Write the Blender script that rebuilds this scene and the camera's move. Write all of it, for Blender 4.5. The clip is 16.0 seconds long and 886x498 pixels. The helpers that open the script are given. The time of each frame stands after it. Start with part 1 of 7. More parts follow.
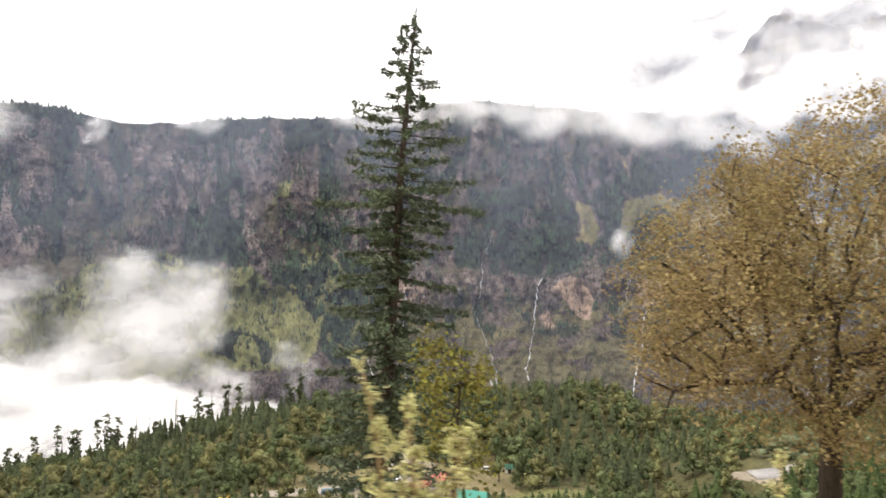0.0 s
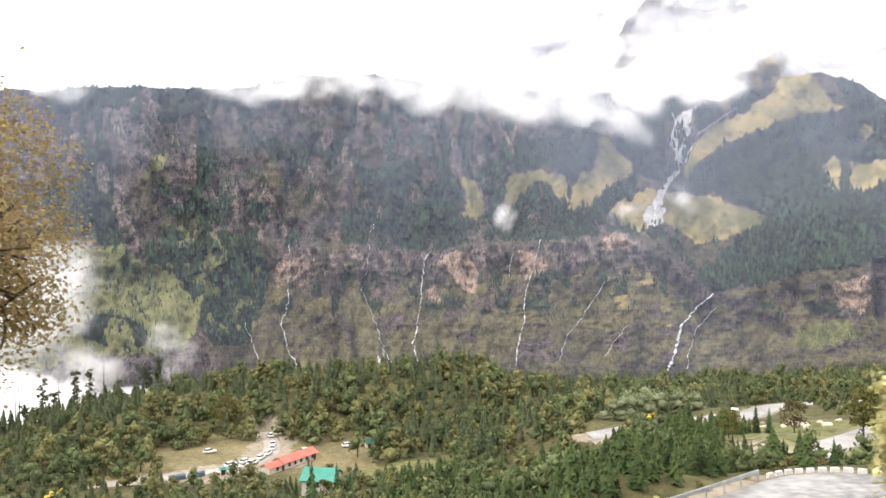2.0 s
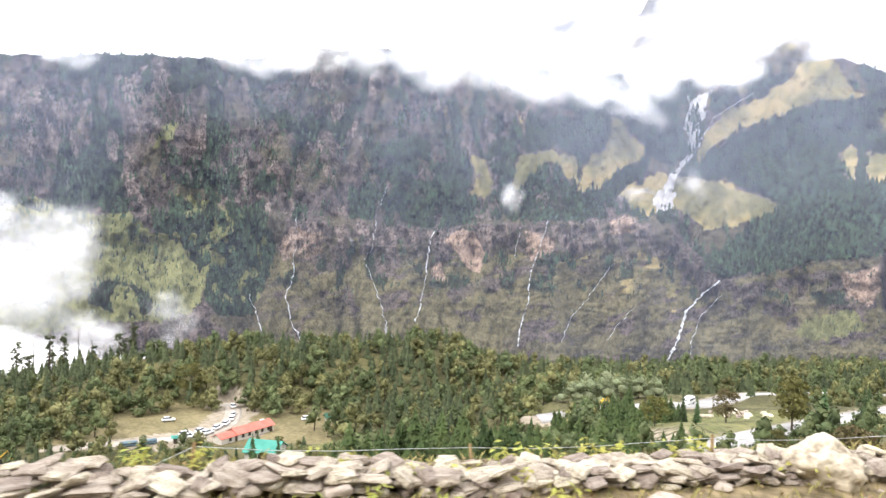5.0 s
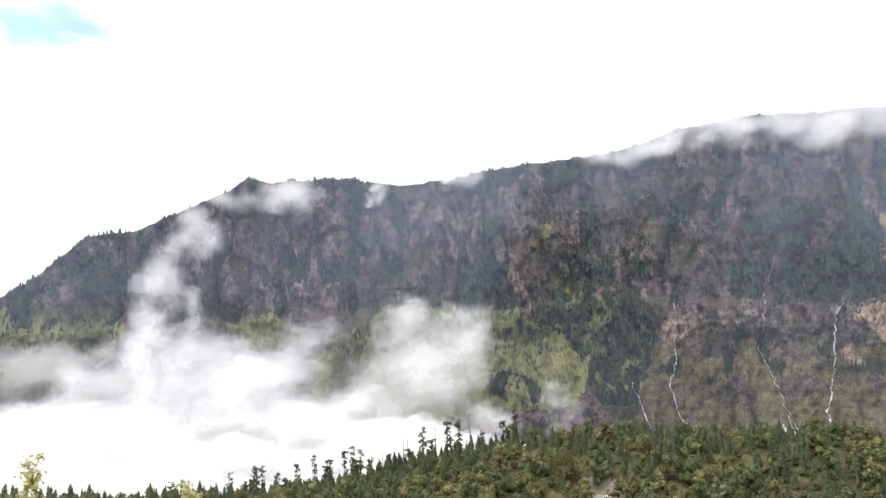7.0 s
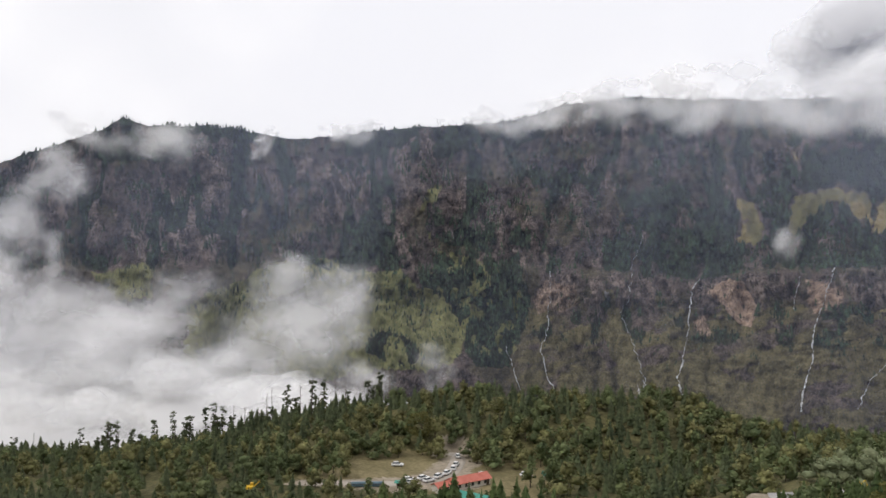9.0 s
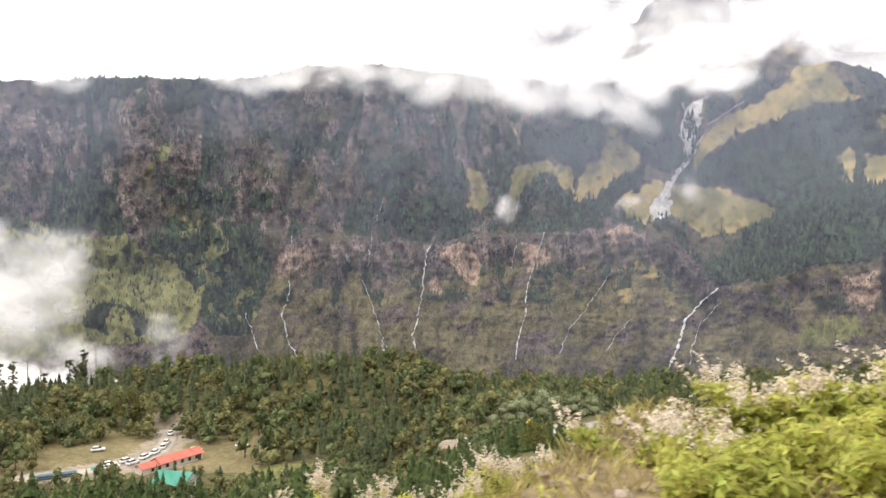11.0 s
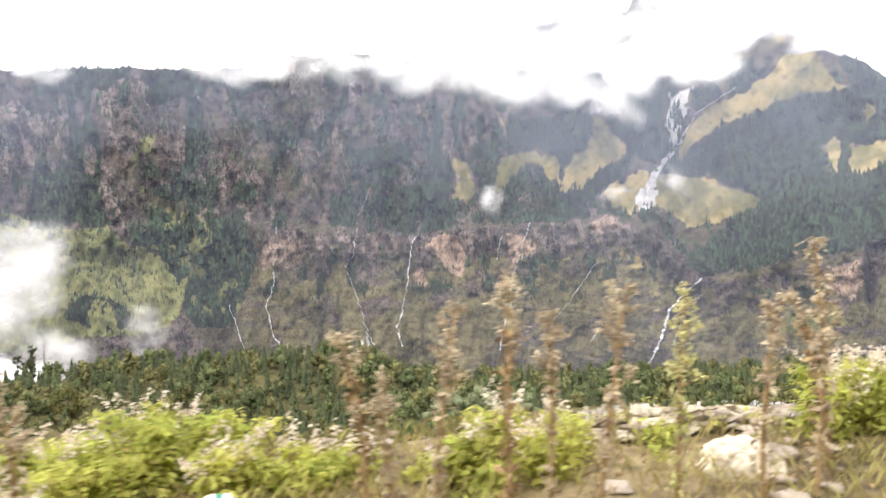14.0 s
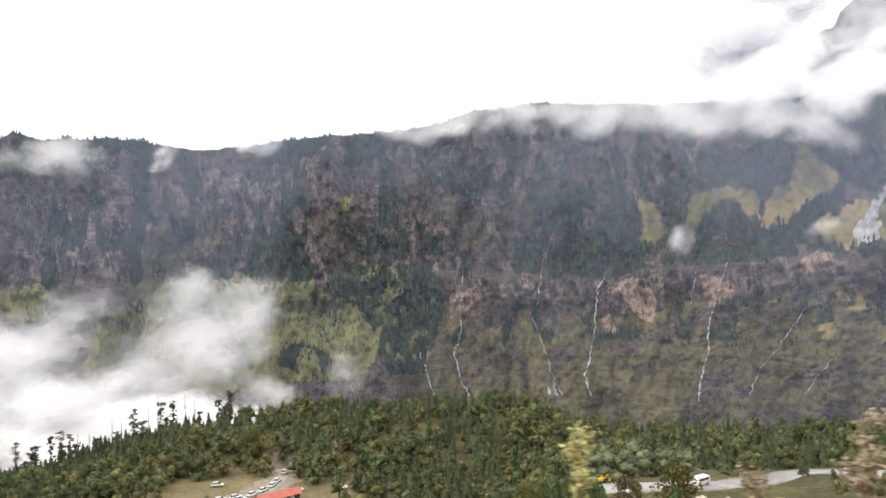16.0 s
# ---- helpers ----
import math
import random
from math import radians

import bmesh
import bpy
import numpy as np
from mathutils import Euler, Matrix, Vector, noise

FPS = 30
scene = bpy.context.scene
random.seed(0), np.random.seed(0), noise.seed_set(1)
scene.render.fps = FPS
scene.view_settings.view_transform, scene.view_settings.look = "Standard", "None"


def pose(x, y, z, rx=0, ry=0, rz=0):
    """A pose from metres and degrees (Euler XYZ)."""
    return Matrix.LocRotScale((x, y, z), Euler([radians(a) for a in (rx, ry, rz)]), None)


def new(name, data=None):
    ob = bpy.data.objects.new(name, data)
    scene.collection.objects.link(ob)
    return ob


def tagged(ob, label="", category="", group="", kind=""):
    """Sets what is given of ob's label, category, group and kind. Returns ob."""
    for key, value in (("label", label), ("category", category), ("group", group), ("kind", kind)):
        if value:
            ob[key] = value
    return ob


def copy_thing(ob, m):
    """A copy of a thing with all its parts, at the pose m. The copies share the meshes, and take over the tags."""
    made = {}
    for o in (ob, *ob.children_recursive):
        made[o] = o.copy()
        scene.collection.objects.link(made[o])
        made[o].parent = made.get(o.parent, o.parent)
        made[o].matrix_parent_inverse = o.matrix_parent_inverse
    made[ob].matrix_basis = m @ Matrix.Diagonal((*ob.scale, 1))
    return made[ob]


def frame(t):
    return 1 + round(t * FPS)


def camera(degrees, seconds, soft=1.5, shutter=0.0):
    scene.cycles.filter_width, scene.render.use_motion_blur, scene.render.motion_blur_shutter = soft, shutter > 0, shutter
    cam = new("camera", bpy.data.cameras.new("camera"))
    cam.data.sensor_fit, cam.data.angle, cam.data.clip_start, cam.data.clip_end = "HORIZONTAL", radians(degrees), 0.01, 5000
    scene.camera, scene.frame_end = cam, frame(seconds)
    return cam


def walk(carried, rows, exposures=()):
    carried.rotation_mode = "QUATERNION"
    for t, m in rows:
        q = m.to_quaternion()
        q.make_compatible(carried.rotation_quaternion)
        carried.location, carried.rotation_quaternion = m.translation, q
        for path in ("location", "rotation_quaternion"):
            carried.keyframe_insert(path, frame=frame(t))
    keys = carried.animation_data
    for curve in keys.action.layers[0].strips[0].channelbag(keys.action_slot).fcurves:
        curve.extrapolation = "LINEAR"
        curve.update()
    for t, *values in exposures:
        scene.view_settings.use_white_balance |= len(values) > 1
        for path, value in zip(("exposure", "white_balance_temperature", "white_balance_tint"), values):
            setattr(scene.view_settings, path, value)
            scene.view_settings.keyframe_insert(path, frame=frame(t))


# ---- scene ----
cam = camera(65.8, 16.0, shutter=0.1)
PATH = [
    (0, -0.00, 0.00, -0.00, 92.32, -0.39, 2.65),
    (0.2, 1.10, 0.16, -0.03, 91.22, -0.99, -0.78),
    (0.5, 2.75, 0.40, -0.07, 90.62, -1.08, -4.86),
    (1, 5.50, 0.79, -0.13, 90.46, -1.96, -8.06),
    (1.5, 8.25, 1.18, -0.20, 90.57, -1.18, -9.28),
    (2, 11.00, 1.54, -0.28, 90.27, 0.42, -6.30),
    (2.3, 12.65, 1.76, -0.33, 91.65, -0.65, -5.86),
    (2.5, 13.75, 1.90, -0.36, 91.51, -2.08, -6.12),
    (3, 16.48, 2.24, -0.45, 90.71, -2.65, -9.46),
    (3.5, 19.17, 2.57, -0.55, 88.04, 0.18, -11.00),
    (3.7, 20.23, 2.70, -0.59, 88.32, 3.66, -10.79),
    (5.8, 30.08, 4.10, -0.99, 88.34, -3.67, -2.19),
    (6, 30.83, 4.22, -1.00, 88.44, 0.40, 0.39),
    (6.5, 32.52, 4.53, -0.99, 90.58, 0.23, 4.84),
    (6.6, 32.83, 4.59, -0.98, 91.15, 1.20, 6.28),
    (6.8, 33.45, 4.71, -0.96, 94.48, -0.49, 20.55),
    (7, 34.05, 4.83, -0.94, 95.95, 2.16, 26.01),
    (7.2, 34.66, 4.94, -0.90, 92.31, -2.49, 22.78),
    (7.4, 35.27, 5.06, -0.86, 89.06, 2.67, 19.44),
    (7.5, 35.58, 5.12, -0.84, 89.38, 5.46, 25.24),
    (7.6, 35.90, 5.17, -0.82, 90.84, 7.55, 32.96),
    (8, 37.25, 5.40, -0.71, 92.94, 4.07, 26.17),
    (8.2, 37.98, 5.51, -0.65, 91.94, 3.18, 24.55),
    (10.3, 47.12, 6.76, 0.20, 95.26, -0.55, 2.40),
    (10.5, 48.03, 6.90, 0.30, 90.88, 0.87, 1.94),
    (11, 50.32, 7.24, 0.53, 89.54, 0.08, -4.36),
    (11.5, 52.72, 7.58, 0.76, 89.01, 0.89, -5.38),
    (12, 55.31, 7.92, 0.97, 90.83, -1.70, -6.60),
    (12.5, 58.12, 8.26, 1.16, 88.59, 1.04, -8.34),
    (13, 61.14, 8.59, 1.33, 91.80, -0.86, -6.70),
    (13.5, 64.32, 8.92, 1.49, 87.19, 2.88, -6.06),
    (14, 67.60, 9.25, 1.64, 88.74, 0.27, -4.82),
    (14.5, 70.94, 9.60, 1.78, 93.59, -1.09, 0.57),
    (15, 74.33, 9.95, 1.93, 93.01, -0.33, 4.62),
    (15.5, 77.74, 10.30, 2.08, 94.44, -5.51, 5.91),
    (16, 81.17, 10.66, 2.22, 92.90, 1.91, 11.10),
]
EXPOSURES = [(0, -0.04, 6900, 12), (0.5, 0.14, 6850, 12), (1, 0.26, 6800, 12), (3.5, 0.3, 6510, 12), (5.8, 0.61, 6350, 12), (6.6, 0.51, 6450, 12), (7.0, -0.08, 6460, 12), (7.5, -0.54, 6470, 12), (8.2, -0.96, 6500, 12), (10.3, -0.67, 6720, 12), (11.0, 0.04, 6970, 12), (11.5, 0.36, 6960, 12), (12.5, 0.3, 6940, 12), (13.5, 0.52, 6920, 12), (14.5, 0.32, 6670, 12), (15.5, 0.02, 6640, 12), (16, -0.26, 6620, 12)]
walk(cam, [(t, pose(*p)) for t, *p in PATH], EXPOSURES)

# ---- world and light ----
SUN_EL, SUN_AZ = 48.0, 240.0
GAP = (-0.785, 0.50, 0.365)
world = bpy.data.worlds.new("overcast_sky")
scene.world = world
world.use_nodes = True
wn, wl = world.node_tree.nodes, world.node_tree.links
wn.clear()
w_out = wn.new("ShaderNodeOutputWorld")
w_bg = wn.new("ShaderNodeBackground")
w_sky = wn.new("ShaderNodeTexSky")
w_sky.sky_type, w_sky.sun_disc = "NISHITA", False
w_sky.sun_elevation, w_sky.sun_rotation = radians(SUN_EL), radians(SUN_AZ)
w_gain = wn.new("ShaderNodeVectorMath")
w_gain.operation = "SCALE"
w_gain.inputs["Scale"].default_value = 0.34
w_tc = wn.new("ShaderNodeTexCoord")
w_map = wn.new("ShaderNodeMapping")
w_map.inputs["Scale"].default_value = (1.6, 1.6, 4.0)
w_map.inputs["Location"].default_value = (0.35, 0.1, 0.2)
w_noise = wn.new("ShaderNodeTexNoise")
w_noise.inputs["Scale"].default_value = 1.5
w_noise.inputs["Detail"].default_value = 7.0
w_ramp = wn.new("ShaderNodeValToRGB")
w_ramp.color_ramp.elements[0].position, w_ramp.color_ramp.elements[0].color = 0.72, (1, 1, 1, 1)
w_ramp.color_ramp.elements[1].position, w_ramp.color_ramp.elements[1].color = 0.80, (0, 0, 0, 1)
w_mix = wn.new("ShaderNodeMix")
w_mix.data_type = "RGBA"
w_mix.inputs[7].default_value = (2.0, 2.0, 2.02, 1)
wl.new(w_sky.outputs[0], w_gain.inputs[0])
wl.new(w_tc.outputs["Generated"], w_map.inputs[0])
wl.new(w_map.outputs[0], w_noise.inputs["Vector"])
# a gap of blue in the overcast, over the valley's mouth
w_gap = wn.new("ShaderNodeVectorMath")
w_gap.operation = "DOT_PRODUCT"
w_gap.inputs[1].default_value = GAP
wl.new(w_tc.outputs["Generated"], w_gap.inputs[0])
w_near = wn.new("ShaderNodeMapRange")
w_near.inputs["From Min"].default_value, w_near.inputs["From Max"].default_value = 0.985, 1.0
w_near.inputs["To Max"].default_value = 0.34
wl.new(w_gap.outputs["Value"], w_near.inputs["Value"])
w_sum = wn.new("ShaderNodeMath")
wl.new(w_noise.outputs["Fac"], w_sum.inputs[0])
wl.new(w_near.outputs[0], w_sum.inputs[1])
wl.new(w_sum.outputs[0], w_ramp.inputs[0])
wl.new(w_ramp.outputs[0], w_mix.inputs[0])
wl.new(w_gain.outputs[0], w_mix.inputs[6])
wl.new(w_mix.outputs[2], w_bg.inputs["Color"])
wl.new(w_bg.outputs[0], w_out.inputs[0])
w_bg.inputs["Strength"].default_value = 1.0

sun_data = bpy.data.lights.new("sun", "SUN")
sun_data.energy, sun_data.angle, sun_data.color = 1.8, radians(10), (1.0, 0.95, 0.87)
sun = new("sun", sun_data)
sun.rotation_euler = Euler((radians(90 - SUN_EL), 0, radians(180 - SUN_AZ)))
sun.location = (0, 0, 300)
scene.cycles.transparent_max_bounces = 32


# ---- noise and mesh helpers ----
def lattice(ix, iy, seed):
    h = (ix.astype(np.int64) * 374761393 + iy.astype(np.int64) * 668265263 + seed * 974634777) & 0xFFFFFFFF
    h = ((h ^ (h >> 13)) * 1274126177) & 0xFFFFFFFF
    return ((h ^ (h >> 16)) & 0xFFFF) / 65535.0


def grain(x, y, seed=0):
    """Smooth value noise, 0 to 1."""
    x, y = np.asarray(x, float), np.asarray(y, float)
    fx, fy = np.floor(x), np.floor(y)
    u, v = x - fx, y - fy
    u, v = u * u * (3 - 2 * u), v * v * (3 - 2 * v)
    a = lattice(fx, fy, seed) * (1 - u) + lattice(fx + 1, fy, seed) * u
    b = lattice(fx, fy + 1, seed) * (1 - u) + lattice(fx + 1, fy + 1, seed) * u
    return a * (1 - v) + b * v


def fbm(x, y, octaves=4, seed=0):
    out, amp, tot = 0, 1.0, 0.0
    for k in range(octaves):
        out = out + amp * grain(x * 2**k + 17.3 * k, y * 2**k - 9.1 * k, seed + k)
        tot += amp
        amp *= 0.5
    return out / tot


def step(a, b, x):
    t = np.clip((np.asarray(x, float) - a) / (b - a), 0, 1)
    return t * t * (3 - 2 * t)


def np_mesh(name, verts, faces, smooth=False):
    """A mesh from arrays: verts (n, 3), faces (m, k) or a list of such arrays."""
    me = bpy.data.meshes.new(name)
    groups = faces if isinstance(faces, list) else [faces]
    verts = np.asarray(verts, np.float32)
    loops = np.concatenate([np.asarray(g, np.int32).ravel() for g in groups])
    sizes = np.concatenate([np.full(len(g), np.asarray(g).shape[1], np.int32) for g in groups])
    me.vertices.add(len(verts))
    me.vertices.foreach_set("co", verts.ravel())
    me.loops.add(len(loops))
    me.loops.foreach_set("vertex_index", loops)
    me.polygons.add(len(sizes))
    starts = np.concatenate([[0], np.cumsum(sizes)[:-1]]).astype(np.int32)
    me.polygons.foreach_set("loop_start", starts)
    me.polygons.foreach_set("loop_total", sizes)
    me.update(calc_edges=True)
    if smooth:
        me.polygons.foreach_set("use_smooth", np.ones(len(sizes), bool))
    return me


def weights(me, name, values):
    me.attributes.new(name, "FLOAT", "POINT").data.foreach_set("value", np.asarray(values, np.float32).ravel())


def grid_faces(rows, cols):
    i = np.arange(rows - 1)[:, None] * cols + np.arange(cols - 1)[None, :]
    return np.stack([i, i + 1, i + cols + 1, i + cols], -1).reshape(-1, 4)


def put(name, me, material, parent=None, label=""):
    """Links a mesh as one object, as a thing or as a part of one."""
    ob = new(name, me)
    if material is not None and not me.materials:
        me.materials.append(material)
    if parent is not None:
        ob.parent = parent
    return tagged(ob, label)


def part(name, bm, material, parent=None, label=""):
    me = bpy.data.meshes.new(name)
    bm.to_mesh(me)
    bm.free()
    return put(name, me, material, parent, label)


def box(bm, size, at, bevel=0.0, turn=0.0):
    m = Matrix.Translation(at) @ Matrix.Rotation(turn, 4, "Z") @ Matrix.Diagonal((*size, 1))
    made = bmesh.ops.create_cube(bm, size=1, matrix=m)["verts"]
    if bevel:
        edges = list({e for v in made for e in v.link_edges})
        bmesh.ops.bevel(bm, geom=edges, offset=bevel, segments=1, affect="EDGES")


def rod(bm, a, b, r0, r1, sides=6):
    a, b = Vector(a), Vector(b)
    m = Matrix.Translation((a + b) / 2) @ (b - a).to_track_quat("Z", "Y").to_matrix().to_4x4()
    bmesh.ops.create_cone(bm, cap_ends=True, segments=sides, radius1=r0, radius2=r1, depth=(b - a).length, matrix=m)


def tube_arrays(pts, radii, sides=6):
    """Verts and quads of a tube along points."""
    pts = np.asarray(pts, float)
    tang = np.gradient(pts, axis=0)
    tang /= np.linalg.norm(tang, axis=1)[:, None] + 1e-9
    ref = np.where(np.abs(tang[:, 2:3]) < 0.9, np.array([[0, 0, 1.0]]), np.array([[1.0, 0, 0]]))
    s = np.cross(tang, ref)
    s /= np.linalg.norm(s, axis=1)[:, None] + 1e-9
    n = np.cross(s, tang)
    ang = np.linspace(0, 2 * np.pi, sides, endpoint=False)
    v = pts[:, None] + np.asarray(radii)[:, None, None] * (np.cos(ang)[None, :, None] * s[:, None] + np.sin(ang)[None, :, None] * n[:, None])
    rows = len(pts)
    i = np.arange(rows - 1)[:, None] * sides + np.arange(sides)[None]
    j = np.arange(rows - 1)[:, None] * sides + (np.arange(sides)[None] + 1) % sides
    return v.reshape(-1, 3), np.stack([i, j, j + sides, i + sides], -1).reshape(-1, 4)


def merge(chunks):
    """Joins (verts, faces) pairs with equal face size."""
    off, vs, fs = 0, [], []
    for v, f in chunks:
        vs.append(v)
        fs.append(np.asarray(f) + off)
        off += len(v)
    return np.concatenate(vs), np.concatenate(fs)


def leaf_arrays(centres, size, rng, normals=None, long=1.6, fold=0.25):
    """Small folded leaves (two quads sharing a rib would cost more: one bent quad each)."""
    n = len(centres)
    if normals is None:
        normals = rng.normal(size=(n, 3))
    d = normals + rng.normal(size=(n, 3)) * 0.6
    d /= np.linalg.norm(d, axis=1)[:, None] + 1e-9
    t = np.cross(d, rng.normal(size=(n, 3)))
    t /= np.linalg.norm(t, axis=1)[:, None] + 1e-9
    b = np.cross(d, t)
    s = (np.asarray(size) * rng.uniform(0.7, 1.3, n))[:, None]
    c = np.asarray(centres)
    v = np.stack([c - t * s * long * 0.5, c + b * s * 0.5 + d * s * fold, c + t * s * long * 0.5, c - b * s * 0.5 + d * s * fold], 1)
    return v.reshape(-1, 3), np.arange(4 * n).reshape(n, 4)


# ---- materials ----
def surface(name, dark, light, scale, rough=0.85, bump=0.3, fine=8.0, stops=(0.35, 0.65), stretch=(1, 1, 1), third=None, vary=0.0, island=0.0,
            metallic=0.0, through_light=0.0, space="world", spec=0.3, dist=0.05):
    """A procedural surface: two scales of noise between two colours, fine relief, and variation from piece to piece."""
    m = bpy.data.materials.new(name)
    m.use_nodes = True
    n, l = m.node_tree.nodes, m.node_tree.links
    p = n["Principled BSDF"]
    p.inputs["Roughness"].default_value, p.inputs["Metallic"].default_value = rough, metallic
    p.inputs["Specular IOR Level"].default_value = spec
    if space == "world":
        co = n.new("ShaderNodeNewGeometry").outputs["Position"]
    else:
        co = n.new("ShaderNodeTexCoord").outputs["Object"]
    mp = n.new("ShaderNodeMapping")
    mp.inputs["Scale"].default_value = stretch
    l.new(co, mp.inputs[0])
    a, b = n.new("ShaderNodeTexNoise"), n.new("ShaderNodeTexNoise")
    a.inputs["Scale"].default_value, a.inputs["Detail"].default_value = scale, 5
    b.inputs["Scale"].default_value, b.inputs["Detail"].default_value = scale * fine, 4
    for t in (a, b):
        l.new(mp.outputs[0], t.inputs["Vector"])
    mixv = n.new("ShaderNodeMath")
    mixv.operation = "MULTIPLY_ADD"
    mixv.inputs[1].default_value = 0.45
    l.new(b.outputs["Fac"], mixv.inputs[0])
    half = n.new("ShaderNodeMath")
    half.operation = "MULTIPLY"
    half.inputs[1].default_value = 0.55
    l.new(a.outputs["Fac"], half.inputs[0])
    l.new(half.outputs[0], mixv.inputs[2])
    r = n.new("ShaderNodeValToRGB")
    e = r.color_ramp.elements
    e[0].position, e[0].color = stops[0], (*dark, 1)
    e[1].position, e[1].color = stops[1], (*light, 1)
    if third:
        k = e.new((stops[0] + stops[1]) / 2)
        k.color = (*third, 1)
    l.new(mixv.outputs[0], r.inputs[0])
    col = r.outputs[0]
    if vary or island:
        hsv = n.new("ShaderNodeHueSaturation")
        src = n.new("ShaderNodeObjectInfo").outputs["Random"] if vary else n.new("ShaderNodeNewGeometry").outputs["Random Per Island"]
        amt = vary or island
        for sock, lo, hi in (("Value", 1 - amt, 1 + amt), ("Hue", 0.5 - amt * 0.06, 0.5 + amt * 0.06)):
            mr = n.new("ShaderNodeMapRange")
            mr.inputs["To Min"].default_value, mr.inputs["To Max"].default_value = lo, hi
            l.new(src, mr.inputs["Value"])
            l.new(mr.outputs[0], hsv.inputs[sock])
        l.new(col, hsv.inputs["Color"])
        col = hsv.outputs[0]
    l.new(col, p.inputs["Base Color"])
    if bump:
        bp = n.new("ShaderNodeBump")
        bp.inputs["Strength"].default_value, bp.inputs["Distance"].default_value = bump, dist
        l.new(mixv.outputs[0], bp.inputs["Height"])
        l.new(bp.outputs[0], p.inputs["Normal"])
    if through_light:
        tr = n.new("ShaderNodeBsdfTranslucent")
        l.new(col, tr.inputs["Color"])
        mx = n.new("ShaderNodeMixShader")
        mx.inputs[0].default_value = through_light
        l.new(p.outputs[0], mx.inputs[1])
        l.new(tr.outputs[0], mx.inputs[2])
        l.new(mx.outputs[0], n["Material Output"].inputs["Surface"])
    return m


M_BARK = surface("bark", (0.03, 0.022, 0.016), (0.11, 0.085, 0.065), 2.5, 0.95, 0.6, stretch=(6, 6, 1), space="object")
M_SPRUCE = surface("spruce_needles", (0.026, 0.052, 0.022), (0.085, 0.125, 0.045), 1.2, 0.9, 0, vary=0.35, through_light=0.12, space="object")
M_SPRUCE_WALL = surface("mountain_spruce", (0.012, 0.022, 0.015), (0.058, 0.08, 0.042), 0.06, 0.9, 0, island=0.7, through_light=0.1)
M_SPRUCE_FAR = surface("spruce_needles_far", (0.042, 0.058, 0.03), (0.12, 0.14, 0.066), 0.12, 0.9, 0, island=0.18, through_light=0.1)
M_LEAF_OLIVE = surface("olive_leaves", (0.08, 0.09, 0.028), (0.22, 0.20, 0.065), 0.9, 0.8, 0, vary=0.4, through_light=0.25, space="object")
M_LEAF_OLIVE_FAR = surface("olive_leaves_far", (0.06, 0.066, 0.026), (0.275, 0.265, 0.112), 0.16, 0.9, 0.9, fine=6, island=0.2, through_light=0.12, dist=0.6)
M_LEAF_GREEN_FAR = surface("green_leaves_far", (0.042, 0.062, 0.027), (0.18, 0.21, 0.09), 0.16, 0.9, 0.9, fine=6, island=0.2, through_light=0.12, dist=0.6)
M_LEAF_AUTUMN = surface("autumn_leaves", (0.21, 0.178, 0.076), (0.47, 0.362, 0.19), 0.8, 0.75, 0, island=0.3, through_light=0.38, space="object", third=(0.35, 0.262, 0.122))
M_LEAF_BUSH = surface("bush_leaves", (0.34, 0.39, 0.09), (0.68, 0.65, 0.19), 1.5, 0.65, 0, island=0.3, through_light=0.55)
M_PLUME = surface("plume_flowers", (0.66, 0.54, 0.43), (0.88, 0.82, 0.72), 6.0, 0.9, 0, island=0.15, through_light=0.3)
M_STALK = surface("dry_stalk", (0.20, 0.125, 0.06), (0.44, 0.31, 0.17), 4.0, 0.9, 0.2, island=0.3, space="object")
M_SEED = surface("dry_seed_heads", (0.33, 0.255, 0.165), (0.62, 0.53, 0.39), 5.0, 0.9, 0, island=0.35, through_light=0.2, space="object")
M_WEED = surface("pale_weed_leaves", (0.42, 0.42, 0.15), (0.74, 0.70, 0.38), 4.0, 0.8, 0, island=0.3, through_light=0.3, space="object")
M_GRASS = surface("verge_grass", (0.2, 0.185, 0.06), (0.52, 0.44, 0.2), 0.8, 0.85, 0, island=0.4, through_light=0.25)
M_STONE = surface("wall_stone", (0.17, 0.13, 0.10), (0.6, 0.53, 0.445), 2.6, 0.85, 0.8, vary=0.38, space="object", third=(0.46, 0.39, 0.31))
M_ASPHALT = surface("wet_asphalt", (0.11, 0.11, 0.11), (0.36, 0.355, 0.34), 0.16, 0.5, 0.05, fine=9, spec=0.5, stops=(0.4, 0.6), third=(0.24, 0.235, 0.225), stretch=(0.7, 1.1, 1))
M_DIRT = surface("gravel_dirt", (0.27, 0.23, 0.19), (0.46, 0.42, 0.36), 0.12, 0.95, 0.4, fine=16)
M_CONCRETE = surface("white_washed_concrete", (0.5, 0.49, 0.46), (0.8, 0.79, 0.76), 1.2, 0.85, 0.25)
M_STEEL = surface("galvanised_steel", (0.42, 0.44, 0.45), (0.62, 0.64, 0.65), 1.5, 0.45, 0.1, metallic=0.6)
M_REDROOF = surface("red_sheet_roof", (0.40, 0.10, 0.07), (0.56, 0.19, 0.14), 0.5, 0.6, 0.1)
M_TEALROOF = surface("teal_sheet_roof", (0.04, 0.22, 0.17), (0.08, 0.33, 0.26), 0.5, 0.55, 0.1)
M_PLASTER = surface("pale_plaster", (0.42, 0.39, 0.34), (0.66, 0.63, 0.57), 0.6, 0.9, 0.2)
M_WHITE = surface("white_car_paint", (0.68, 0.68, 0.68), (0.82, 0.82, 0.81), 0.8, 0.3, 0, spec=0.5)
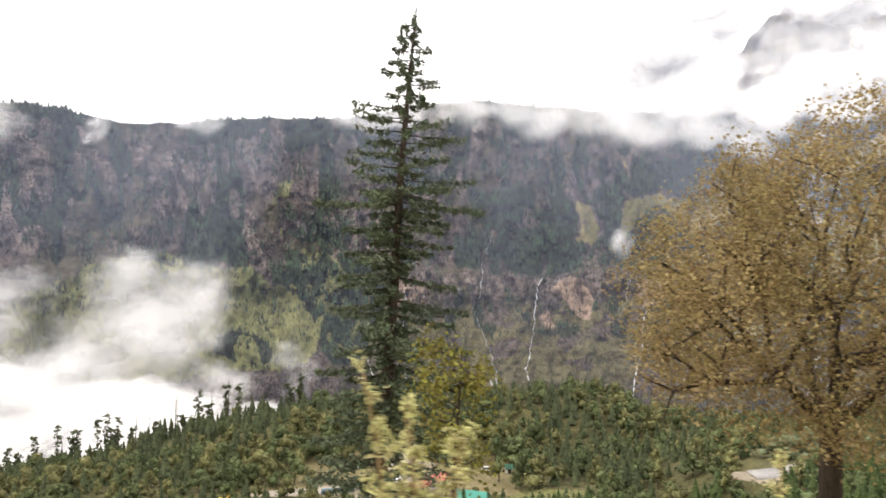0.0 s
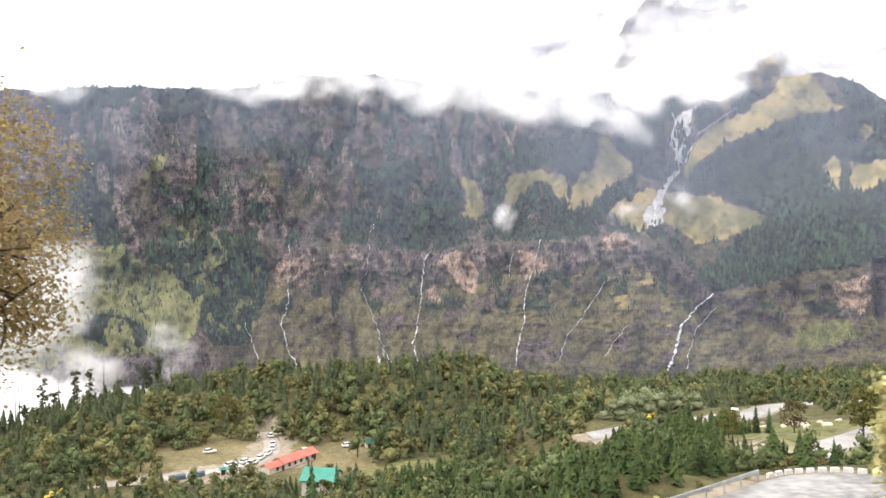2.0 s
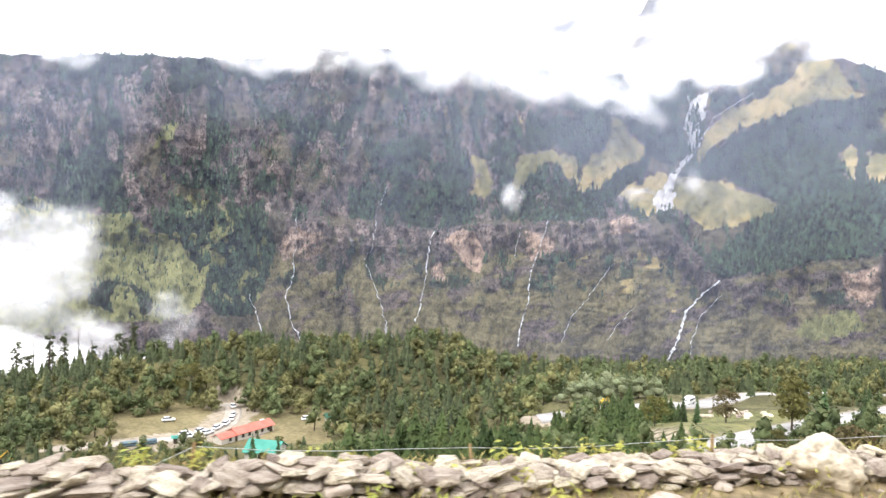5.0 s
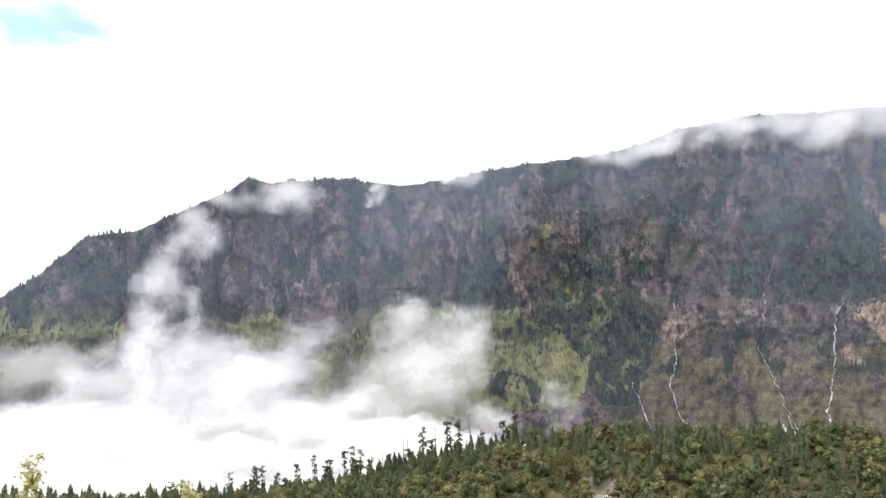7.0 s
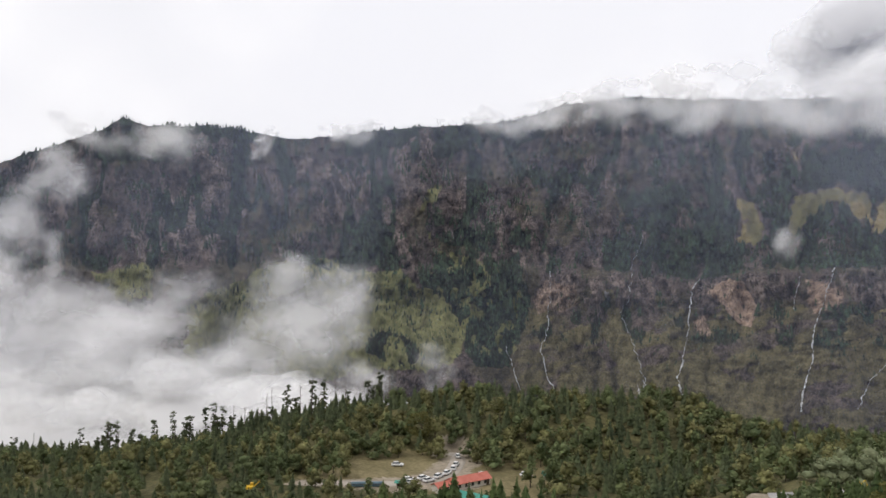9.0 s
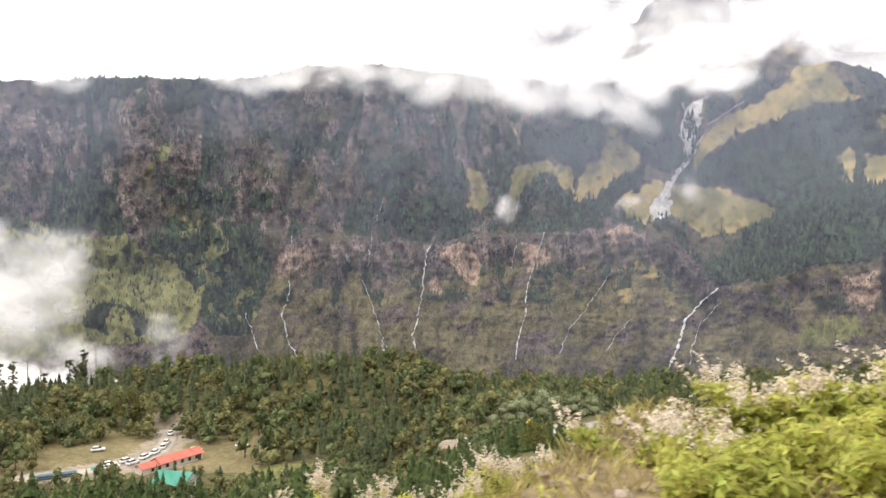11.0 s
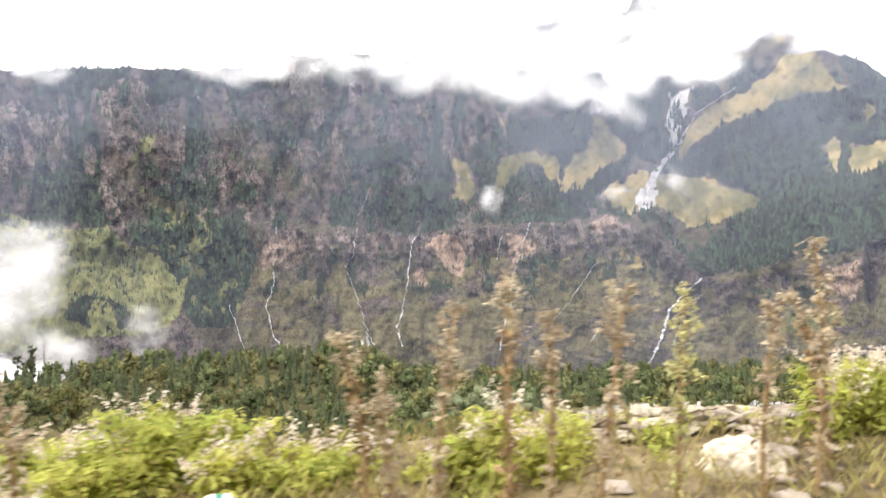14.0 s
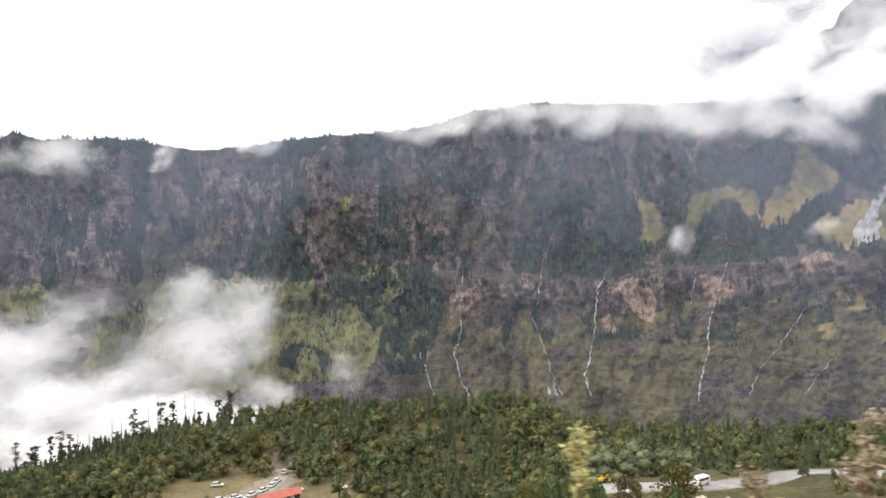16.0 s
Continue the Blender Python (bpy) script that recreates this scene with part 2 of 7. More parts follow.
M_BLUE = surface("blue_coach_paint", (0.06, 0.12, 0.16), (0.12, 0.2, 0.24), 0.8, 0.35, 0, spec=0.5)
M_YELLOW = surface("yellow_digger_paint", (0.6, 0.36, 0.02), (0.75, 0.5, 0.05), 0.8, 0.5, 0.1)
M_RUBBER = surface("black_rubber", (0.012, 0.012, 0.012), (0.035, 0.035, 0.035), 3, 0.8, 0.1)
M_GLASS = surface("dark_window_glass", (0.015, 0.02, 0.025), (0.04, 0.05, 0.055), 0.5, 0.08, 0, spec=0.6)
M_FALL = surface("falling_water", (0.62, 0.65, 0.68), (0.93, 0.94, 0.95), 0.12, 0.7, 0.3, stretch=(1, 1, 0.3), through_light=0.3)


def ground_material(name, layers, scale, bump=0.5, dist=0.2, rocky=False):
    """Layers: attribute name (None for the base), dark and light colours. Each weight mixes the next layer over those below."""
    m = bpy.data.materials.new(name)
    m.use_nodes = True
    n, l = m.node_tree.nodes, m.node_tree.links
    p = n["Principled BSDF"]
    p.inputs["Roughness"].default_value, p.inputs["Specular IOR Level"].default_value = 0.92, 0.2
    pos = n.new("ShaderNodeNewGeometry").outputs["Position"]
    mp = n.new("ShaderNodeMapping")
    mp.inputs["Scale"].default_value = (1, 1, 0.45)
    l.new(pos, mp.inputs[0])
    noises = []
    for k in (1.0, 6.0, 30.0) if rocky else (1.0, 9.0, 130.0):
        t = n.new("ShaderNodeTexNoise")
        t.inputs["Scale"].default_value, t.inputs["Detail"].default_value = scale * k, 6
        l.new(mp.outputs[0], t.inputs["Vector"])
        noises.append(t.outputs["Fac"])
    s1 = n.new("ShaderNodeMath")
    s1.operation = "ADD"
    l.new(noises[0], s1.inputs[0])
    l.new(noises[1], s1.inputs[1])
    s2 = n.new("ShaderNodeMath")
    s2.operation = "ADD"
    l.new(s1.outputs[0], s2.inputs[0])
    l.new(noises[2], s2.inputs[1])
    s3 = n.new("ShaderNodeMath")
    s3.operation = "MULTIPLY"
    s3.inputs[1].default_value = 1 / 3
    l.new(s2.outputs[0], s3.inputs[0])
    col, rock, ledge = None, s3.outputs[0], s3.outputs[0]
    if rocky:
        def blend(a, b, k):
            q = n.new("ShaderNodeMix")
            q.inputs[0].default_value = k
            l.new(a, q.inputs[2])
            l.new(b, q.inputs[3])
            return q.outputs[0]

        def grainy(scale, stretch, detail, rough, tilt=0.0):
            g = n.new("ShaderNodeMapping")
            g.inputs["Scale"].default_value, g.inputs["Rotation"].default_value = stretch, (0, tilt, 0)
            l.new(pos, g.inputs[0])
            t = n.new("ShaderNodeTexNoise")
            t.inputs["Scale"].default_value, t.inputs["Detail"].default_value, t.inputs["Roughness"].default_value = scale, detail, rough
            l.new(g.outputs[0], t.inputs["Vector"])
            return t.outputs["Fac"]

        # upright joints and broken facets on the cliffs, tilted strata on the lower slopes
        joints = grainy(0.11, (1, 1, 0.3), 5, 0.72)
        chips = grainy(0.3, (1, 1, 0.75), 4, 0.7)
        beds = grainy(0.055, (0.25, 0.25, 2.2), 5, 0.65, radians(5))
        rock = blend(blend(joints, chips, 0.5), blend(beds, s3.outputs[0], 0.5), 0.25)
        ledge = blend(blend(s3.outputs[0], beds, 0.3), blend(joints, chips, 0.6), 0.45)
    for attr, dark, light in layers:
        r = n.new("ShaderNodeValToRGB")
        e = r.color_ramp.elements
        e[0].position, e[0].color = 0.44, (*dark, 1)
        e[1].position, e[1].color = 0.57, (*light, 1)
        l.new(rock if attr in (None, "pink", "slab") else ledge if attr in ("scrub", "turf", "scree") else noises[0] if attr == "meadow" else s3.outputs[0], r.inputs[0])
        if attr is None:
            col = r.outputs[0]
            continue
        at = n.new("ShaderNodeAttribute")
        at.attribute_name = attr
        edge = n.new("ShaderNodeMath")
        edge.operation = "ADD"
        l.new(at.outputs["Fac"], edge.inputs[0])
        jit = n.new("ShaderNodeMath")
        jit.operation = "MULTIPLY_ADD"
        jit.inputs[1].default_value, jit.inputs[2].default_value = (0.7, -0.35) if rocky else (1.0, -0.5)
        l.new(noises[2] if rocky else noises[1], jit.inputs[0])
        l.new(jit.outputs[0], edge.inputs[1])
        rr = n.new("ShaderNodeMapRange")
        rr.interpolation_type = "SMOOTHSTEP"
        rr.inputs["From Min"].default_value, rr.inputs["From Max"].default_value = (0.18, 0.78) if attr in ("pink", "scrub", "turf") else (0.25, 0.72) if attr in ("lush", "forest") else (0.38, 0.62)
        l.new(edge.outputs[0], rr.inputs["Value"])
        mx = n.new("ShaderNodeMix")
        mx.data_type = "RGBA"
        l.new(rr.outputs[0], mx.inputs[0])
        l.new(col, mx.inputs[6])
        l.new(r.outputs[0], mx.inputs[7])
        col = mx.outputs[2]
    l.new(col, p.inputs["Base Color"])
    bp = n.new("ShaderNodeBump")
    bp.inputs["Strength"].default_value, bp.inputs["Distance"].default_value = bump, dist
    l.new(rock, bp.inputs["Height"])
    l.new(bp.outputs[0], p.inputs["Normal"])
    return m


M_MOUNTAIN = ground_material("mountain_rock", [
    (None, (0.026, 0.021, 0.021), (0.17, 0.134, 0.122)),
    ("scrub", (0.036, 0.033, 0.024), (0.155, 0.132, 0.086)),
    ("turf", (0.064, 0.058, 0.031), (0.215, 0.187, 0.1)),
    ("pink", (0.036, 0.029, 0.028), (0.345, 0.275, 0.24)),
    ("slab", (0.15, 0.105, 0.082), (0.52, 0.38, 0.285)),
    ("meadow", (0.16, 0.15, 0.068), (0.35, 0.28, 0.13)),
    ("lush", (0.11, 0.118, 0.05), (0.235, 0.232, 0.1)),
    ("forest", (0.009, 0.014, 0.012), (0.035, 0.042, 0.027)),
    ("scree", (0.36, 0.35, 0.35), (0.68, 0.67, 0.67)),
], 0.012, 1.0, 9.0, True)
M_GROUND = ground_material("hillside_ground", [
    (None, (0.055, 0.054, 0.024), (0.14, 0.128, 0.058)),
    ("hay", (0.125, 0.108, 0.052), (0.235, 0.195, 0.105)),
    ("dirt", (0.22, 0.185, 0.135), (0.36, 0.31, 0.24)),
    ("lawn", (0.10, 0.112, 0.04), (0.21, 0.2, 0.08)),
    ("verge", (0.085, 0.066, 0.038), (0.30, 0.235, 0.135)),
], 0.09, 0.7, 0.05)


# ---- the lie of the land ----
ROAD_X = [-60, -0.0, 11.0, 21.8, 30.8, 37.3, 45.8, 55.3, 67.6, 81.2, 160]


def track_y(x):
    return np.interp(x, ROAD_X, [-7.2, 0.0, 1.54, 2.9, 4.22, 5.4, 6.57, 7.92, 9.25, 10.66, 19.34])


def track_z(x):
    return np.interp(x, ROAD_X, [0.4, -0.0, -0.28, -0.66, -1.0, -0.71, 0.06, 0.97, 1.64, 2.22, 4.72])


EYE = 1.22
ROADS = {
    "main": [(x, float(track_y(x)) - 1.7, float(track_z(x)) - EYE) for x in range(-120, 201, 5)],
    "bend": [(19, 34.6, -17.7), (24, 37.2, -17.4), (29.45, 40.1, -17.2), (36.05, 43.5, -17.2), (41.6, 46.4, -17.2), (44.6, 47.0, -17.2), (47.1, 46.3, -17.2), (48.4, 44.4, -17.2), (48.1, 41.8, -17.2), (46.2, 38.8, -17.1), (41.5, 35.5, -16.8), (34, 32, -15.7), (22, 28, -13.9)],
    "lower": [(62, 66, -25), (66, 76.5, -26.6), (69, 84, -27.6), (70.6, 88, -28.1), (74.2, 91.6, -28.6), (81.6, 98.8, -29.9), (90, 106, -31.3), (104, 118, -33.5), (114, 125.5, -34.9), (128, 136, -36.6), (156, 156, -40), (190, 176, -43)],
    "valley": [(66, 168, -46.5), (74, 168, -45.4), (79, 168.5, -44.8), (88, 171, -44.7), (95, 171, -44.3), (102, 169, -43.2), (112, 178, -45.6), (125, 193, -48.3), (134, 197.8, -48.1), (150, 200, -48.3), (180, 196, -47)],
    "yard": [(-60, 194, -62), (-45, 199, -62), (-32, 202.5, -62), (-25, 206.5, -62), (-21.5, 212, -62), (-19.5, 219, -62), (-20, 228, -62), (-22, 237, -62.1), (-26, 244, -62.2)],
    "far_bend": [(-66, 274, -60.5), (-59, 268, -61), (-52, 268, -61), (-46, 275, -60)],
}
WIDTH = {"main": 6.0, "bend": 6.2, "lower": 5.0, "valley": 7.0, "yard": 5.5, "far_bend": 5.0}


def smooth_line(pts, n=8):
    p = np.asarray(pts, float)
    p = np.vstack([2 * p[0] - p[1], p, 2 * p[-1] - p[-2]])
    out = []
    for i in range(1, len(p) - 2):
        for t in np.linspace(0, 1, n, endpoint=False):
            a, b, c, d = p[i - 1], p[i], p[i + 1], p[i + 2]
            out.append(0.5 * (2 * b + (c - a) * t + (2 * a - 5 * b + 4 * c - d) * t * t + (3 * b - a - 3 * c + d) * t**3))
    out.append(p[-2])
    return np.array(out)


LINES = {k: smooth_line(v) for k, v in ROADS.items()}


def road_distance(x, y, names=None):
    """Distance to the nearest road's centre less half its width, and that road's height."""
    shape = x.shape
    x, y = x.ravel(), y.ravel()
    best, height = np.full(x.shape, 1e9), np.zeros(x.shape)
    for k in names or LINES:
        line = LINES[k]
        lo, hi = line[:, :2].min(0) - 40, line[:, :2].max(0) + 40
        near = np.where((x > lo[0]) & (x < hi[0]) & (y > lo[1]) & (y < hi[1]))[0]
        for s in range(0, len(near), 20000):
            i = near[s:s + 20000]
            d = np.hypot(x[i, None] - line[None, :, 0], y[i, None] - line[None, :, 1])
            j = d.argmin(1)
            e = d[np.arange(len(i)), j] - WIDTH[k] / 2
            ok = e < best[i]
            best[i[ok]], height[i[ok]] = e[ok], line[j[ok], 2]
    return best.reshape(shape), height.reshape(shape)


def land(x, y, roads=True):
    """Height of the ground, vectorised."""
    x, y = np.asarray(x, float), np.asarray(y, float)
    s = y - track_y(x)
    near = track_z(x) - EYE
    left = np.interp(s, [-200, -60, -12, -5, 3, 9, 18, 30, 45, 55, 70, 100, 150, 180, 240, 285, 305, 340, 430, 700, 1400],
                     [120, 42, 6, 0.3, 0, -2.9, -7.6, -12.3, -16.4, -21, -29, -41, -56, -61, -62.5, -55.5, -57, -85, -190, -300, -320])
    right = np.interp(s, [-200, -60, -12, -5, 3, 9, 18, 30, 45, 60, 80, 100, 120, 150, 185, 230, 270, 300, 320, 350, 430, 700, 1400],
                      [120, 42, 6, 0.3, 0, -2.6, -7.2, -11.5, -15.6, -22, -27.0, -30.8, -36, -42, -49, -57, -61.5, -64, -68, -88, -190, -300, -320])
    z = left + (right - left) * step(48, 78, x)
    z = z - 5.0 * step(30, 14, x) * step(20, 40, s) * step(110, 70, s)
    # the ridge swells in the middle
    z = z + 5.5 * step(-80, -15, x) * step(105, 55, x) * step(222, 278, s) * step(335, 305, s)
    # the shelf sinks towards the valley's mouth
    z = z - 26 * step(-60, -190, x) * step(180, 290, s)
    z = z - 22 * step(-160, -290, x) * step(60, 200, s)
    # a level verge beside the road, wide in two stretches
    wide = np.interp(x, [24, 25.3, 31.2, 32.6, 36, 50, 52.6, 61, 66, 71, 76, 90], [0, 1.3, 1.3, 0.35, 0, 0, 3.0, 2.9, 2.4, 1.1, 0.7, 0.5])
    drop = np.interp(s - wide, [2.2, 3.4, 6, 12], [0, -1.0, -3.0, -6.0])
    verge = np.where(s < 2.2 + wide, 0, drop)
    z = np.where((s > -3) & (s < 12), z * step(4, 12, s) + verge * (1 - step(4, 12, s)), z)
    z = z - 0.45 * step(51.5, 53.5, x) * step(64, 61, x) * step(3.2, 4.6, s) * step(9, 6, s)
    z = z + near * step(60, 10, np.abs(s))
    rough = fbm(x / 28, y / 28, 4, 3) - 0.5
    z = z + rough * 6 * step(14, 60, s) + (fbm(x / 1.3, y / 1.3, 3, 9) - 0.5) * 0.22 * step(2.4, 4, np.abs(s)) * step(60, 20, s)
    z = z + (fbm(x / 70, y / 70, 3, 31) - 0.5) * 60 * step(340, 600, s)
    if roads:
        d, h = road_distance(x, y, ["main"])
        z = z + (h - 0.12 - z) * step(0.9, 0.0, d)
        d, h = road_distance(x, y, [k for k in LINES if k != "main"])
        z = z + (h - 0.2 - z) * step(6, 0.5, d)
    # the car park and the meadow are nearly level
    flat = step(-72, -60, x) * step(22, 12, x) * step(192, 198, y) * step(246, 238, y)
    return z + (-62.1 - z) * flat


def make_ground():
    xs = np.concatenate([np.arange(-1500, -400, 50), np.arange(-400, -90, 9), np.arange(-90, -14, 2.5), np.arange(-14, 95, 0.55), np.arange(95, 220, 3.0), np.arange(220, 500, 12), np.arange(500, 1701, 50)])
    ys = np.concatenate([np.arange(-200, -10, 12), np.arange(-10, 26, 0.4), np.arange(26, 62, 0.75), np.arange(62, 320, 2.6), np.arange(320, 500, 12), np.arange(500, 1701, 50)])
    x, y = np.meshgrid(xs, ys)
    z = land(x, y)
    me = np_mesh("ground", np.stack([x, y, z], -1).reshape(-1, 3), grid_faces(len(ys), len(xs)), smooth=True)
    s = y - track_y(x)
    d, _ = road_distance(x, y)
    yard = step(-70, -58, x) * step(18, 8, x) * step(193, 199, y) * step(244, 238, y)
    tongue = step(50, 62, x) * step(105, 92, x) * step(70, 85, y) * step(135, 120, y)
    dy, _ = road_distance(x, y, ["yard"])
    weights(me, "hay", 0.9 * yard)
    weights(me, "dirt", np.maximum.reduce([0.8 * step(7.5, 2.5, dy + 5 * (fbm(x / 7, y / 7, 3, 8) - 0.5)) * step(-50, -38, x), 0.7 * step(-20, -14, x) * step(-3, -9, x) * step(200, 204, y) * step(216, 210, y), step(2.5, 0.3, d) * 0.8 * step(20, 40, s), 0.5 * tongue, 0.52 * step(70, 78, x) * step(96, 86, x) * step(236, 244, y) * step(272, 262, y)]))
    weights(me, "lawn", np.maximum(0.62 * step(6, 12, x) * step(40, 28, x) * step(178, 186, y) * step(205, 197, y), 0.55 * step(64, 74, x) * step(130, 115, x) * step(70, 80, y) * step(160, 150, y)))
    weights(me, "verge", step(11, 7, np.abs(s)) * 0.9)
    g = put("ground", me, M_GROUND)
    tagged(g, "grassy brown hillside falling to a wooded valley shelf", "ground", kind="structure")


def make_roads():
    for k, line in LINES.items():
        half = WIDTH[k] / 2
        tang = np.gradient(line[:, :2], axis=0)
        tang /= np.linalg.norm(tang, axis=1)[:, None]
        side = np.stack([-tang[:, 1], tang[:, 0]], 1)
        offs = np.array([-1.0, -0.98, -0.5, 0, 0.5, 0.98, 1.0]) * half
        drop = np.array([-0.25, 0, 0.03, 0.05, 0.03, 0, -0.25])
        v = np.zeros((len(line), 7, 3))
        v[..., :2] = line[:, None, :2] + side[:, None] * offs[None, :, None]
        v[..., 2] = line[:, None, 2] + drop[None]
        me = np_mesh("road", v.reshape(-1, 3), grid_faces(len(line), 7), smooth=True)
        ob = put("road", me, M_ASPHALT if k in ("main", "bend") else M_DIRT if k == "yard" else M_PALEROAD)
        tagged(ob, {"main": "grey asphalt mountain road along the slope", "bend": "wet grey asphalt hairpin bend with pale worn patches", "lower": "pale worn road winding down between trees",
                    "valley": "pale road crossing the wooded valley shelf", "yard": "dusty dirt track through the car park", "far_bend": "short pale bend of road among trees"}[k], "road", kind="structure")


M_PALEROAD = surface("pale_worn_road", (0.22, 0.21, 0.20), (0.43, 0.42, 0.40), 0.15, 0.7, 0.2, fine=12)
make_ground()
make_roads()

# ---- the mountain wall across the valley ----
STATION = np.array([40.0, 5.0, 0.0])


def crest(az):
    base = np.interp(az, [-75, -66, -59, -56.3, -53.5, -50.2, -47.5, -43.2, -41.9, -40.1, -34, -29.4, -24.2, -19.8, -15, -11, -6.5, -1, 4, 16.6, 25, 30.9, 34.5, 37.2, 38.7, 43.2, 52, 70],
                     [-6, -1, 2.5, 4.6, 7.2, 7.7, 9.0, 11.0, 12.0, 11.6, 11.9, 11.2, 11.8, 12.5, 12.8, 13.0, 14.2, 14.6, 14.0, 13.0, 12.2, 13.0, 12.9, 11.7, 10.3, 9.7, 11, 12])
    return base + 0.35 * (fbm(az * 1.3, az * 0 + 3.7, 3, 5) - 0.5)


def ledge_line(az):
    """Height, in degrees, of the ledge above the lower cliffs."""
    base = np.interp(az, [-60, -12, -8, 4, 13, 20, 23, 26, 30, 33, 36, 39, 60], [0.2, 0.5, 0.6, 0.1, 0.9, 1.2, 0.6, -2.8, -2.8, -1.7, -1.1, -0.3, 0.0])
    return base + 1.5 * (fbm(az / 1.5, az * 0 + 4.5, 3, 43) - 0.5)


CLEFT = [(37.4, -0.8), (39.3, -0.5), (40.4, -1.2), (39.4, -2.4), (38.2, -3.2), (37.9, -5.5), (37.5, -4.8)]


def inside(az, el, corners, soft=0.25):
    """1 inside a polygon of bearings and slope angles, 0 outside, with a soft edge."""
    shape = az.shape
    az, el = az.ravel(), el.ravel()
    p = np.asarray(corners, float)
    lo, hi = p.min(0) - soft * 2, p.max(0) + soft * 2
    out = np.zeros(az.shape)
    i = np.where((az > lo[0]) & (az < hi[0]) & (el > lo[1]) & (el < hi[1]))[0]
    if not len(i):
        return out.reshape(shape)
    x, y = az[i], el[i]
    near, odd = np.full(len(i), 1e9), np.zeros(len(i), bool)
    for a, b in zip(p, np.roll(p, -1, 0)):
        d = b - a
        k = np.clip(((x - a[0]) * d[0] + (y - a[1]) * d[1]) / (d @ d + 1e-9), 0, 1)
        near = np.minimum(near, np.hypot(x - a[0] - k * d[0], y - a[1] - k * d[1]))
        if abs(d[1]) > 1e-9:
            odd ^= ((a[1] > y) != (b[1] > y)) & (x < d[0] * (y - a[1]) / d[1] + a[0])
    out[i] = step(-soft, soft, np.where(odd, near, -near))
    return out.reshape(shape)


def reach(az, el):
    """Horizontal distance from the station to the mountain's face along a bearing and slope angle."""
    d = 1215 + 16 * np.clip(el + 3, -3, 30) + 13 * np.clip(el + 6, -10, 0)
    d = d + 120 * step(22, 34, az) * step(2, 8, el)
    d = d - 60 * step(30, 42, az) * step(2, -3, el)
    band = ledge_line(az)
    v = el - band
    d = d + 34 * step(-0.2, 0.9, v) - 18 * step(-3.4, -0.3, v)
    x, h = az * 21.0, el * 21.0
    gully = np.abs(fbm(x / 95, (h + 0.4 * x) / 300, 4, 11) - 0.5) * 2
    d = d + (0.6 - gully) * 75
    d = d + (fbm(x / 30, h / 60, 4, 23) - 0.5) * 46
    # upright buttresses and steps of broken rock, on the bare cliffs most
    steep = np.clip(step(-0.4, 1.0, v) * (0.45 + 0.55 * step(12, 2, az)) + step(-3.2, -2.4, v) * step(0.4, -0.1, v), 0, 1)
    rib = 1 - np.abs(2 * fbm(x / 17, h / 95, 3, 29) - 1)
    d = d + (0.75 - rib) * 24 * steep
    blocks = fbm(x / 11, h / 16, 3, 31) * 7
    d = d - (np.floor(blocks) + step(0.75, 1.0, blocks - np.floor(blocks)) - 3.6) * 5.5 * steep
    # tilted ledges on the lower slope
    beds = (h - 0.2 * x + 60 * fbm(x / 60, h / 45, 3, 33)) / 10
    d = d - 4.0 * step(0.15, 0.6, beds - np.floor(beds)) * step(-2.2, -3.4, v) * step(4, 14, az) * step(0.44, 0.62, fbm(x / 30, h / 16, 3, 35))
    d = d + 40 * inside(az, el, CLEFT, 0.2)
    return d + (fbm(x / 6, h / 9, 3, 37) - 0.5) * 15


def face(az, el, out=0.0):
    d = reach(az, el) - out
    return np.stack([STATION[0] + d * np.sin(np.radians(az)), STATION[1] + d * np.cos(np.radians(az)), d * np.tan(np.radians(el))], -1)


